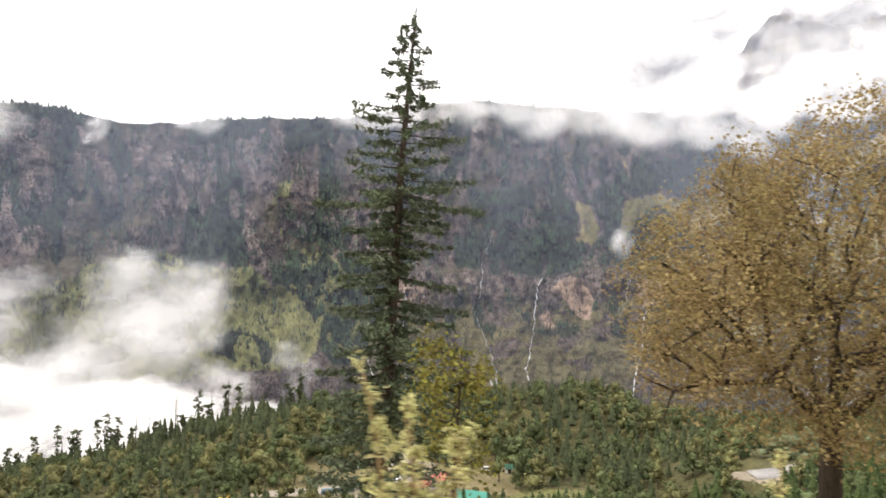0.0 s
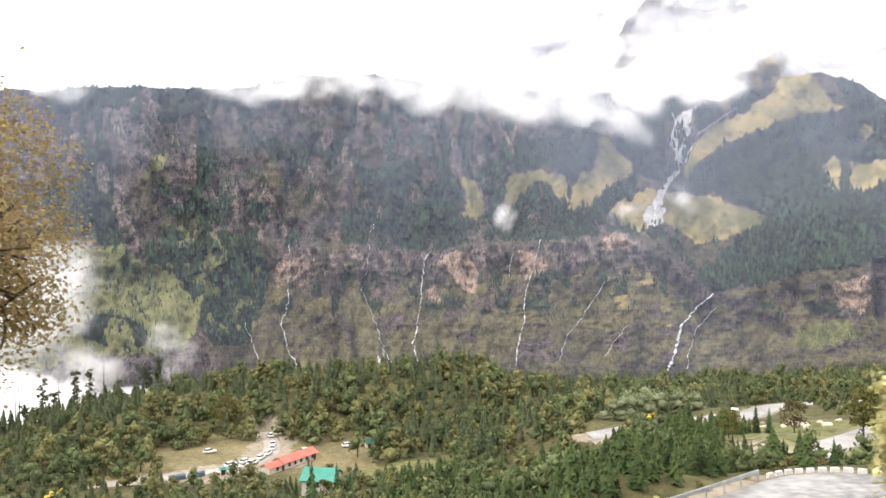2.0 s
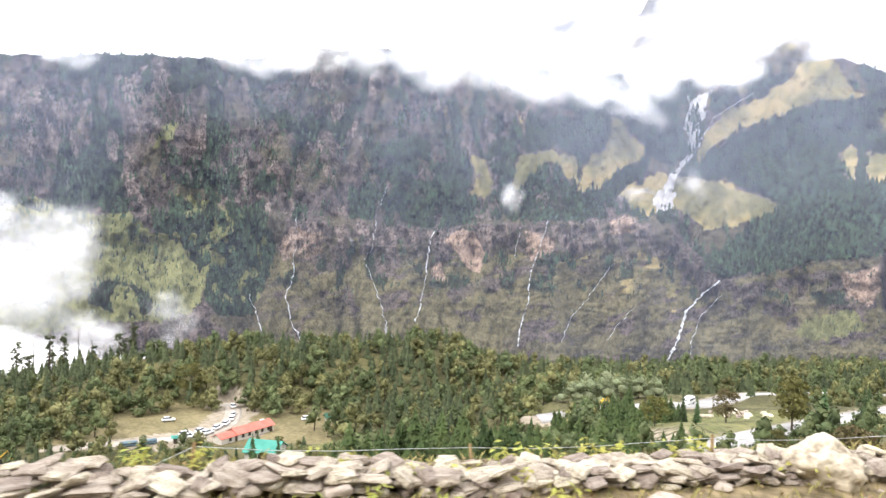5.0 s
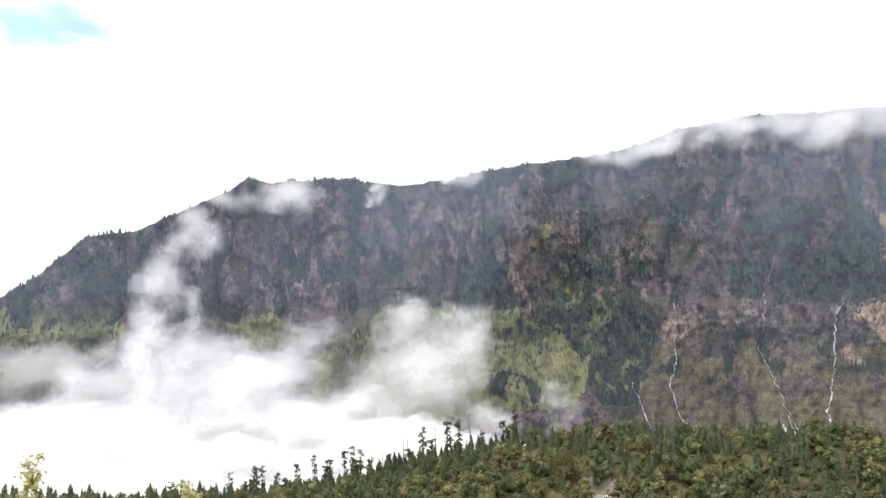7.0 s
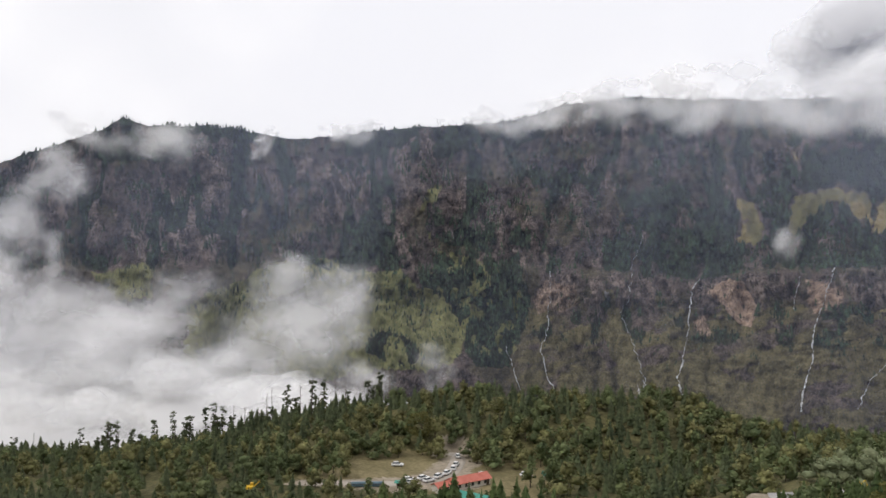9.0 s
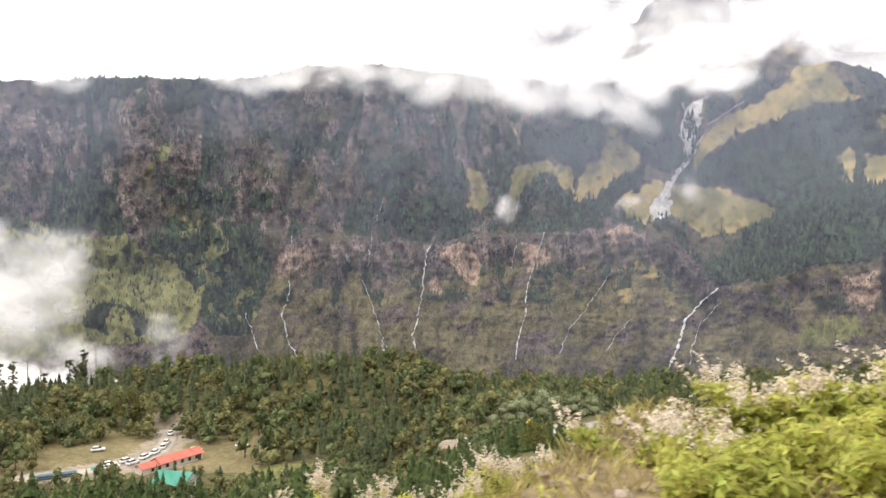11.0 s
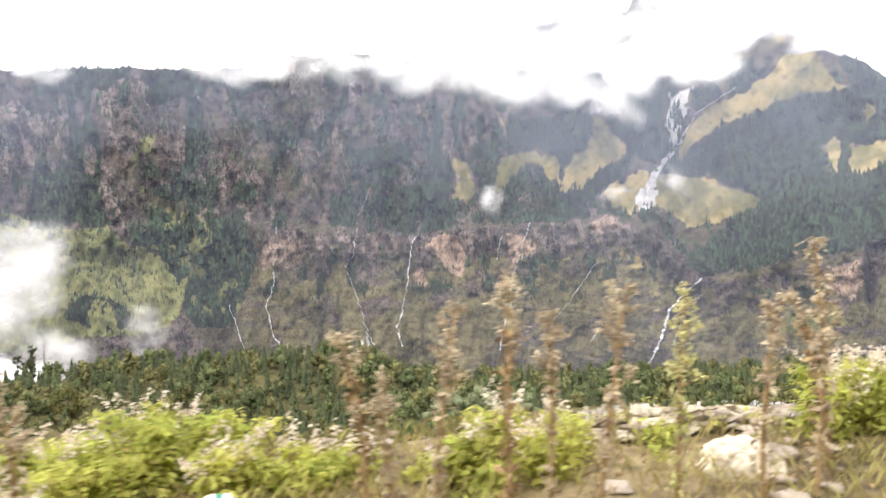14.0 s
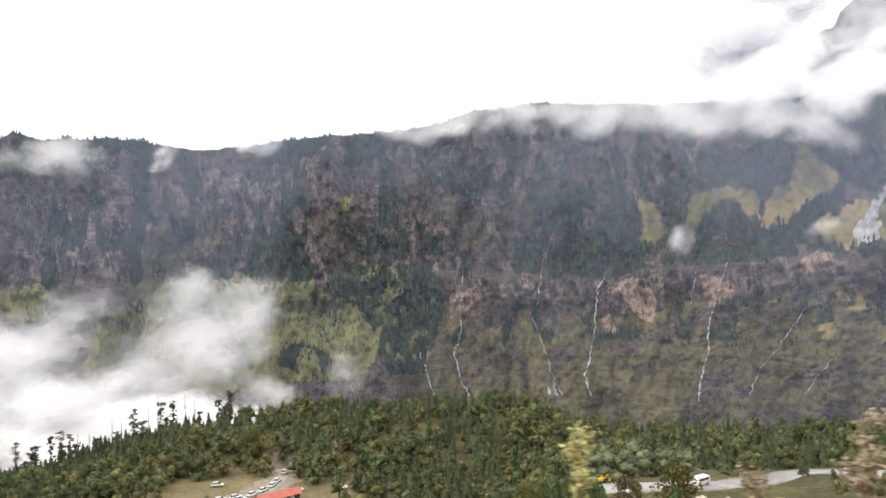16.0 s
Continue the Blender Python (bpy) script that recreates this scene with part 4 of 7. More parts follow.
# ---- mist and cloud ----
def mist_material(name, strength, thin, scale, tint=(0.98, 0.98, 0.98), gain=3.2, soft=1.0):
    """Cloud: white scattering, let through by an uneven density."""
    m = bpy.data.materials.new(name)
    m.use_nodes = True
    n, l = m.node_tree.nodes, m.node_tree.links
    n.remove(n["Principled BSDF"])
    at = n.new("ShaderNodeAttribute")
    at.attribute_name = "thickness"
    pos = n.new("ShaderNodeNewGeometry").outputs["Position"]
    t1, t2 = n.new("ShaderNodeTexNoise"), n.new("ShaderNodeTexNoise")
    t1.inputs["Scale"].default_value, t1.inputs["Detail"].default_value, t1.inputs["Roughness"].default_value = scale, 7, 0.62
    t2.inputs["Scale"].default_value, t2.inputs["Detail"].default_value = scale * 0.3, 3
    for t in (t1, t2):
        l.new(pos, t.inputs["Vector"])

    def calc(op, a, b):
        k = n.new("ShaderNodeMath")
        k.operation = op
        for i, v in enumerate((a, b)):
            if isinstance(v, (int, float)):
                k.inputs[i].default_value = v
            else:
                l.new(v, k.inputs[i])
        return k.outputs[0]

    wob = calc("ADD", calc("MULTIPLY", calc("SUBTRACT", t1.outputs["Fac"], 0.5), gain), calc("MULTIPLY", calc("SUBTRACT", t2.outputs["Fac"], 0.5), 1.6))
    # the wobble dies away at the rim, so that the rim itself is clear
    raw = calc("ADD", calc("MULTIPLY", at.outputs["Fac"], 1.15), calc("MULTIPLY", wob, calc("MINIMUM", calc("MULTIPLY", at.outputs["Fac"], 3.0), 1.0)))
    mr = n.new("ShaderNodeMapRange")
    mr.interpolation_type = "SMOOTHSTEP"
    mr.inputs["From Min"].default_value, mr.inputs["From Max"].default_value = thin, thin + soft
    mr.inputs["To Max"].default_value = strength
    l.new(raw, mr.inputs["Value"])
    d, tl, ad, tp, mx = (n.new("ShaderNode" + k) for k in ("BsdfDiffuse", "BsdfTranslucent", "MixShader", "BsdfTransparent", "MixShader"))
    # light scatters in a cloud whichever way its surface faces
    geo = n.new("ShaderNodeNewGeometry").outputs["Normal"]
    soft_n, even, unit = (n.new("ShaderNodeVectorMath") for _ in range(3))
    soft_n.operation, even.operation, unit.operation = "SCALE", "ADD", "NORMALIZE"
    soft_n.inputs["Scale"].default_value = 0.3
    even.inputs[1].default_value = (-0.15, -0.3, 0.8)
    l.new(geo, soft_n.inputs[0])
    l.new(soft_n.outputs[0], even.inputs[0])
    l.new(even.outputs[0], unit.inputs[0])
    l.new(unit.outputs[0], d.inputs["Normal"])
    d.inputs["Color"].default_value = tl.inputs["Color"].default_value = (*tint, 1)
    ad.inputs[0].default_value = 0.3
    l.new(d.outputs[0], ad.inputs[1])
    l.new(tl.outputs[0], ad.inputs[2])
    l.new(mr.outputs[0], mx.inputs[0])
    l.new(tp.outputs[0], mx.inputs[1])
    l.new(ad.outputs[0], mx.inputs[2])
    l.new(mx.outputs[0], n["Material Output"].inputs["Surface"])
    return m


M_CLOUD = mist_material("cloud", 0.4, 0.14, 0.011, gain=3.6, soft=1.3)
M_CREST = mist_material("crest_mist", 0.2, 0.05, 0.012, gain=2.4, soft=1.2)
M_WISP = mist_material("mist_wisp", 0.22, 0.05, 0.016)
M_BANK = mist_material("fog_bank", 0.7, 0.0, 0.008, (0.95, 0.95, 0.955))
M_SOFT = mist_material("soft_mist", 0.42, 0.12, 0.011, (0.85, 0.85, 0.86), 4.2, 1.5)
M_PUFF = mist_material("thin_puff", 0.13, 0.0, 0.03, (0.95, 0.95, 0.96), 3.0, 1.4)
# blue tint that paints the air's haze over the mountain, from a sheet
M_HAZE_SHEET = mist_material("haze_sheet", 0.2, -0.35, 0.003, (0.62, 0.71, 0.98))


def cloud(name, az, el, wide, high, dist, layers, material, label, tilt=0.0, depth=120.0, seed=0, core=1.0, lean=1.3):
    """A cloud of many soft puffs, big and small, one behind the other, each denser at its heart."""
    rng = np.random.default_rng(seed + 77)
    chunks, dens = [], []
    n = 10
    c, s = math.cos(radians(tilt)), math.sin(radians(tilt))
    u, v = np.meshgrid(np.linspace(-1, 1, n), np.linspace(-1, 1, n))
    long = max(wide, high) / min(wide, high)
    for k in range(int(layers * 3.2 * min(long, 3.0) ** 0.7) + 2):
        a, r = rng.uniform(0, 6.283), math.sqrt(rng.uniform(0, 1))
        size = rng.uniform(0.34, 0.62) * (1.15 - 0.45 * r)
        cu, cv = r * math.cos(a) * (1 - size * 0.7), r * math.sin(a) * (1 - size * 0.7)
        small = min(wide, high) * size * 1.35
        pw, ph = (small * min(long, 1.9), small) if wide > high else (small, small * min(long, 1.9))
        x, y = cu * wide + u * pw, cv * high + v * ph
        aa, ee = az + x * c - y * s, el + x * s + y * c
        r2 = u * u + v * v
        d = dist + depth * rng.uniform(-0.5, 0.5) + lean * 15 * (ee - el) - 0.3 * small * 16 * np.clip(1 - r2, 0, 1) + (fbm(u * 2 + k * 7, v * 2, 2, seed + k) - 0.5) * small * 8
        p = np.stack([STATION[0] + d * np.sin(np.radians(aa)), STATION[1] + d * np.cos(np.radians(aa)), d * np.tan(np.radians(ee))], -1)
        chunks.append((p.reshape(-1, 3), grid_faces(n, n)))
        dens.append((np.clip(1.0 - np.sqrt(r2), 0, 1) ** 0.8 * core).ravel())
    v, f = merge(chunks)
    me = np_mesh(name, v, f, smooth=True)
    weights(me, "thickness", np.concatenate(dens))
    return tagged(put(name, me, material), label, "cloud", kind="structure")


CLOUDS = [
    (-52, -10.5, 27, 6.2, 820, 4, M_BANK, "dense white fog filling the valley", 0, 160, 1.5),
    (-33, -11.2, 17, 4.0, 760, 3, M_BANK, "white fog lapping against the wooded ridge", 0, 120, 1.3),
    (-45, -4.8, 14, 5.0, 900, 3, M_SOFT, "billowing white cloud rising from the valley", 6, 140, 1.25),
    (-48.3, 1.2, 2.6, 7.2, 980, 3, M_SOFT, "column of white mist climbing the cliff", -8, 60, 1.2),
    (-46.2, 7.2, 2.6, 2.6, 980, 2, M_SOFT, "thin top of a mist column drifting off the cliff", -40, 60, 0.9),
    (-57, -4, 8, 3.6, 900, 2, M_SOFT, "pale cloud drifting at the foot of the cliff", 0, 100, 0.95),
    (-40, -8.6, 18, 2.8, 745, 3, M_SOFT, "soft mist over the fog's edge", 3, 60, 1.2),
    (-27.0, -3.4, 5.8, 5.6, 940, 3, M_SOFT, "rounded white cloud in front of a green slope", 0, 120, 1.05),
    (-34, -5.8, 9, 3.2, 960, 2, M_SOFT, "thin cloud trailing across the slope", 10, 80, 1.1),
    (-25, -6.8, 12, 2.8, 900, 2, M_WISP, "low streak of mist behind the ridge", -8, 60, 0.75),
    (10, 14.6, 14, 2.1, 1330, 3, M_CLOUD, "long white cloud bank lying on the crest", -4, 60, 1.25),
    (22, 14.2, 11, 2.6, 1340, 3, M_CLOUD, "thick white cloud hiding the crest", -3, 60, 1.35),
    (31, 15.6, 8, 2.2, 1400, 3, M_CLOUD, "white cloud wrapped round a brown peak", 12, 60, 1.2),
    (0, 15.3, 9, 1.3, 1330, 2, M_CLOUD, "thin white cloud over the dark crest", 4, 50, 1.0),
    (29.0, 14.6, 3.2, 1.9, 1390, 2, M_CLOUD, "white cloud tucked behind the brown peak", 15, 50, 1.3),
    (37.2, 13.0, 2.6, 0.9, 1290, 2, M_WISP, "thin mist over the peak's dark shoulder", -30, 40, 0.9),
    (42.5, 11.6, 5, 1.2, 1400, 2, M_WISP, "mist over the falling shoulder of the peak", -8, 50, 1.0),
    (17.5, 11.2, 3, 1.8, 1290, 2, M_WISP, "ragged mist hanging below the cloud bank", -20, 40, 1.0),
    (-16, 13.3, 4, 0.9, 1300, 2, M_CLOUD, "small white cloud on the skyline", 3, 40, 0.9),
    (-27, 12.0, 3.2, 0.8, 1290, 2, M_CLOUD, "small white cloud on the skyline", -4, 40, 0.9),
    (-31.2, 11.0, 1.0, 1.9, 1240, 2, M_CLOUD, "bright wisp in a notch of the skyline", -32, 30, 0.9),
    (-38.5, 10.6, 3.6, 1.7, 1240, 2, M_WISP, "thin mist over the cliff tops", 5, 40, 1.0),
    (10.1, 2.9, 1.1, 2.0, 1180, 2, M_PUFF, "small white puff of mist below a meadow", -22, 30, 0.95),
    (20.2, 3.3, 2.0, 0.6, 1180, 2, M_PUFF, "faint wisp of mist before dark trees", 8, 30, 1.0),
    (24.4, 4.2, 1.5, 1.1, 1330, 2, M_PUFF, "spray of mist beside the torrent", -35, 30, 1.0),
    (21.2, 9.0, 1.5, 1.4, 1290, 2, M_PUFF, "wisp of mist on the upper slope", -30, 30, 0.9),
    (-17.5, -6.2, 2.2, 1.3, 1100, 2, M_PUFF, "patch of mist on the green slope", -10, 40, 0.8),
]


def make_far_peak():
    """A higher peak, seen in pieces through the gaps of the cloud."""
    a, e = np.meshgrid(np.linspace(14, 40, 120), np.linspace(0, 1, 60))
    top = 20.5 - 0.55 * np.abs(a - 25.5) + (fbm(a * 0.8, a * 0, 3, 91) - 0.5) * 2 - 0.75 * np.clip(a - 30.5, 0, 20)
    el = 6 + (top - 6) * e
    d = 2350 + 40 * (el - 9) + (fbm(a * 0.9, el * 0.6, 4, 93) - 0.5) * 260
    p = np.stack([STATION[0] + d * np.sin(np.radians(a)), STATION[1] + d * np.cos(np.radians(a)), d * np.tan(np.radians(el))], -1)
    me = np_mesh("far_peak", p.reshape(-1, 3), grid_faces(60, 120), smooth=True)
    for name in ("pink", "slab", "lush", "forest", "scree", "turf"):
        weights(me, name, np.zeros(a.size))
    weights(me, "scrub", fbm(a, el, 3, 95).ravel() + 0.1)
    weights(me, "meadow", 0.9 * (fbm(a, el, 3, 97).ravel() - 0.1))
    tagged(put("far_peak", me, M_MOUNTAIN), "distant grey-green peak almost hidden by cloud", "mountain", kind="structure")


CREST_MIST = [(-12, 13.2, 2.6, 0.8), (-8.5, 13.7, 2.4, 0.8), (-5.5, 14.2, 2.6, 1.0), (-3.0, 14.0, 2.4, 1.0), (1.5, 14.2, 2.6, 1.1), (4.5, 13.6, 3.0, 1.1), (8.5, 13.1, 3.0, 1.2), (12.5, 12.7, 3.2, 1.3), (16.0, 12.2, 2.6, 1.3), (20.0, 11.9, 2.6, 1.3), (27.0, 13.1, 2.4, 1.0), (-24, 12.1, 2.4, 0.6), (-44, 11.2, 3.2, 0.9)]
make_far_peak()
for i, (az, el, wide, high) in enumerate(CREST_MIST):
    cloud("cloud", az, el - 0.2, wide * 1.25, high * 1.7, 1250, 2, M_CREST, "ragged white mist drifting over the crest", (-14, 8, 20)[i % 3], 40, 900 + i * 3, 1.3 if az > -9 else 1.0, 0.6)
for i, (az, el, wide, high, dist, layers, mat, label, tilt, depth, core) in enumerate(CLOUDS):
    cloud("cloud", az, el, wide, high, dist, layers, mat, label, tilt, depth, i * 5, core)
for i, (az, el, wide, high, mat, label, core) in enumerate([
    (14.5, 16.6, 5.5, 3.4, M_BANK, "dense white cloud beside the hidden peak", 1.3), (37.5, 15.6, 6.5, 4.2, M_BANK, "dense white cloud beside the hidden peak", 1.35), (26, 21.0, 15, 3.0, M_BANK, "high white cloud above the hidden peak", 1.35),
    (23.4, 14.2, 4.0, 1.5, M_CLOUD, "white cloud across the hidden peak", 1.2), (29.2, 16.6, 2.6, 2.4, M_CLOUD, "white cloud across the hidden peak", 1.2), (26, 17.0, 10, 2.2, M_WISP, "thin cloud veiling the hidden peak", 1.4), (27, 14.6, 4, 1.2, M_CLOUD, "white cloud across the hidden peak", 1.1)]):
    cloud("cloud", az, el, wide, high, 1950, 3, mat, label, 0, 120, 300 + i, core, 0.3)


def make_haze_sheet():
    # one curved sheet imitates haze in the air, painted denser higher up
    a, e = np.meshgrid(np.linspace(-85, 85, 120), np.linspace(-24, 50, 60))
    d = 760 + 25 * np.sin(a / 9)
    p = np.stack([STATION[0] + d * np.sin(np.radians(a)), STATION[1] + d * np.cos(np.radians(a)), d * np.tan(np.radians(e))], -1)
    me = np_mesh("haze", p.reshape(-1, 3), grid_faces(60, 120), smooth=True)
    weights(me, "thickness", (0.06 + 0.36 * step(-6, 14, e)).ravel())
    ob = put("haze", me, M_HAZE_SHEET)
    tagged(ob, "thin blue-tinted sheet standing in for the valley's haze", "haze", kind="structure")


make_haze_sheet()


# ---- trees ----
def conifer_proto(rng, whorls=9, blades=9, droop=0.10, width=0.2, bare=0.08):
    """Unit-height crown of drooping toothed branch fans, as triangles."""
    vs, fs = [], []
    o = 0
    for k in range(whorls):
        t = k / (whorls - 1)
        z = bare + (0.97 - bare) * t
        r = width * (1 - t) ** 0.85 * rng.uniform(0.8, 1.15) + 0.012
        a0 = rng.uniform(0, 6.28)
        for b in range(blades):
            a = a0 + 6.283 * b / blades + rng.normal(0, 0.3)
            rr = r * rng.uniform(0.65, 1.2)
            w = 3.1 / blades * rr * 1.15
            d = np.array([math.cos(a), math.sin(a), 0])
            s = np.array([-d[1], d[0], 0])
            dz = droop * rr / width * rng.uniform(0.5, 1.3) + rng.normal(0, 0.35 / whorls)
            up = 0.9 / whorls * (1 - 0.4 * t)
            zb = min(0.97, z + rng.uniform(-0.6, 0.6) / whorls)
            vs += [np.array([0, 0, zb + up]), d * rr * 0.55 + s * w * 0.8 + [0, 0, zb - dz * 0.4], d * rr + [0, 0, zb - dz], d * rr * 0.55 - s * w * 0.8 + [0, 0, zb - dz * 0.6]]
            fs.append([o, o + 1, o + 2, o + 3])
            o += 4
    vs += [np.array([0.012, 0, 0.93]), np.array([-0.008, 0.01, 0.93]), np.array([-0.006, -0.01, 0.93]), np.array([0, 0, 1.03])]
    fs.append([o, o + 1, o + 3, o + 2])
    return np.array(vs), np.array(fs)


def crown_proto(rng, clumps=14, leaves=16, spread=0.34, low=0.22, leaf=0.05):
    """Unit-height broadleaf crown: uneven clumps of leaves with gaps between them."""
    cs, ns = [], []
    for k in range(clumps):
        t = rng.uniform(0, 1)
        a = rng.uniform(0, 6.28)
        env = math.sin(math.pi * min(0.97, 0.16 + 0.78 * t)) ** 0.7
        rr = spread * env * math.sqrt(rng.uniform(0.15, 1))
        c = np.array([rr * math.cos(a), rr * math.sin(a), low + (0.9 - low) * t])
        size = rng.uniform(0.09, 0.15) * (0.7 + 0.5 * env)
        d = rng.normal(size=(leaves, 3))
        d /= np.linalg.norm(d, axis=1)[:, None]
        d[:, 2] = np.abs(d[:, 2]) * 0.9 - 0.25
        cs.append(c + d * size * rng.uniform(0.75, 1.1, (leaves, 1)))
        ns.append(d)
    return leaf_arrays(np.concatenate(cs), leaf, rng, np.concatenate(ns), long=1.3, fold=0.2)


def ball_arrays(level):
    """An icosphere as verts and triangles."""
    bm = bmesh.new()
    bmesh.ops.create_icosphere(bm, subdivisions=level, radius=1.0)
    v = np.array([p.co[:] for p in bm.verts])
    f = np.array([[p.index for p in t.verts] for t in bm.faces])
    bm.free()
    return v, f


BALL = ball_arrays(1)


def lump_proto(rng, lobes=5, spread=0.4, low=0.05, fringe=70, leaf=0.06):
    """Unit-height crown for trees far off: uneven leafy lobes one above another, broken by loose sprays of leaves, as triangles."""
    u, tri = BALL
    chunks, cs, ns = [], [], []
    turn = rng.uniform(0, 6.28)
    for k in range(lobes):
        t = (k + rng.uniform(0, 0.6)) / lobes
        a = turn + k * 2.4 + rng.normal(0, 0.3)
        off = spread * (0.62 - 0.5 * t) * rng.uniform(0.6, 1.15) if k < lobes - 1 else 0.03
        size = np.array([spread * rng.uniform(0.5, 0.72) * (1.12 - 0.5 * t)] * 2 + [rng.uniform(0.2, 0.28)])
        c = np.array([math.cos(a) * off, math.sin(a) * off, low + 0.2 + (0.82 - low - 0.2) * t])
        chunks.append((c + u * size * (0.64 + rng.normal(0, 0.14, (len(u), 1))), tri))
        w = rng.normal(0, 1, (fringe // lobes, 3))
        w /= np.linalg.norm(w, axis=1)[:, None]
        w = w[w[:, 2] > -0.6]
        cs.append(c + w * size * rng.uniform(0.62, 1.06, (len(w), 1)))
        ns.append(w + rng.normal(0, 0.25, w.shape))
    lv, lf = leaf_arrays(np.concatenate(cs), leaf, rng, np.concatenate(ns), long=1.5, fold=0.2)
    chunks.append((lv, np.concatenate([lf[:, [0, 1, 2]], lf[:, [0, 2, 3]]])))
    return merge(chunks)


def fir_proto(rng, width=0.2, tiers=7, sides=9, sprays=34):
    """Unit-height conifer for trees far off: close ragged skirts of branches with loose tips, as triangles."""
    vs, fs = [], []
    o = 0
    for k in range(tiers):
        t = k / tiers
        z0 = 0.05 + 0.86 * t ** 0.92
        rr = width * (1 - t) ** 0.8
        ang = np.linspace(0, 2 * np.pi, sides * 2, endpoint=False) + rng.uniform(0, 6)
        r = rr * np.where(np.arange(sides * 2) % 2, rng.uniform(0.45, 0.7, sides * 2), rng.uniform(0.8, 1.3, sides * 2))
        z = z0 + 0.03 * (1 - r / rr) + rng.normal(0, 0.03, sides * 2)
        vs += list(np.stack([np.cos(ang) * r, np.sin(ang) * r, z], 1)) + [np.array([0, 0, min(1.0, z0 + 0.30 * (1 - 0.55 * t))])]
        fs += [[o + i, o + (i + 1) % (sides * 2), o + sides * 2] for i in range(sides * 2)]
        o += sides * 2 + 1
    t = rng.uniform(0.03, 0.9, sprays)
    a = rng.uniform(0, 6.28, sprays)
    r = width * (1 - t) ** 0.8 * rng.uniform(0.7, 1.1, sprays)
    c = np.stack([np.cos(a) * r, np.sin(a) * r, 0.06 + 0.86 * t], 1)
    lv, lf = leaf_arrays(c, 0.05, rng, np.stack([np.cos(a) * 0.5, np.sin(a) * 0.5, 0 * a + 1], 1), long=1.8, fold=0.15)
    return merge([(np.array(vs), np.array(fs)), (lv, np.concatenate([lf[:, [0, 1, 2]], lf[:, [0, 2, 3]]]))])


def trunk_proto(rng, top=0.6, r=0.018, limbs=4):
    pts = np.array([[0, 0, -0.06], [0, 0, 0.0], [rng.normal(0, 0.01), rng.normal(0, 0.01), top * 0.5], [rng.normal(0, 0.02), rng.normal(0, 0.02), top]])
    chunks = [tube_arrays(pts, np.array([1.5, 1.15, 0.8, 0.3]) * r, 5)]
    for k in range(limbs):
        a, z = rng.uniform(0, 6.28), rng.uniform(0.3, 0.9) * top
        b = np.array([[0, 0, z], [0.1 * math.cos(a), 0.1 * math.sin(a), z + 0.09], [0.2 * math.cos(a), 0.2 * math.sin(a), z + 0.2]])
        chunks.append(tube_arrays(b, np.array([0.45, 0.3, 0.12]) * r, 4))
    return merge(chunks)


def clear_of(x, y):
    """Where nothing tall grows: roads, the car park, lawns and the inside of the hairpin."""
    d, _ = road_distance(x, y)
    open_ = (d < 2.6)
    open_ |= (x > -50 + 3 * np.sin(y / 4)) & (x < 11 + 4 * np.sin(y / 5)) & (y > 190 + 3 * np.sin(x / 6)) & (y < 228 + 4 * np.sin(x / 7))
    open_ |= (x > 10) & (x < 34) & (y > 183) & (y < 203)
    open_ |= (x > 20) & (x < 56) & (y > 22) & (y < np.minimum(51.5, 44.5 + 0.51 * (x - 27.9)))
    open_ |= (x > 60) & (x < 90) & (y > 62) & (y < 98)
    open_ |= (np.abs(x + 2) < 6) & (y > 160) & (y < 181)
    open_ |= (np.abs(x - 80) < 9) & (np.abs(y - 254) < 10)
    open_ |= (x > 96) & (x < 130) & (y > 140) & (y < 192)
    open_ |= (x > 62) & (x < 112) & (y > 152) & (y < 186)
    open_ |= (x > 76) & (x < 112) & (y > 186) & (y < 204)
    open_ |= (x > 66) & (x < 100) & (y > 98) & (y < 124)
    return open_


def wood_places(n, x0, x1, y0, y1, gap, seed):
    rng = np.random.default_rng(seed)
    x, y = rng.uniform(x0, x1, n), rng.uniform(y0, y1, n)
    ok = ~clear_of(x, y)
    x, y = x[ok], y[ok]
    keep, cells = [], {}
    for i in range(len(x)):
        cx, cy = int(x[i] // gap), int(y[i] // gap)
        if any((x[i] - x[j]) ** 2 + (y[i] - y[j]) ** 2 < gap * gap for a in (-1, 0, 1) for b in (-1, 0, 1) for j in cells.get((cx + a, cy + b), ())):
            continue
        cells.setdefault((cx, cy), []).append(i)
        keep.append(i)
    return x[keep], y[keep]


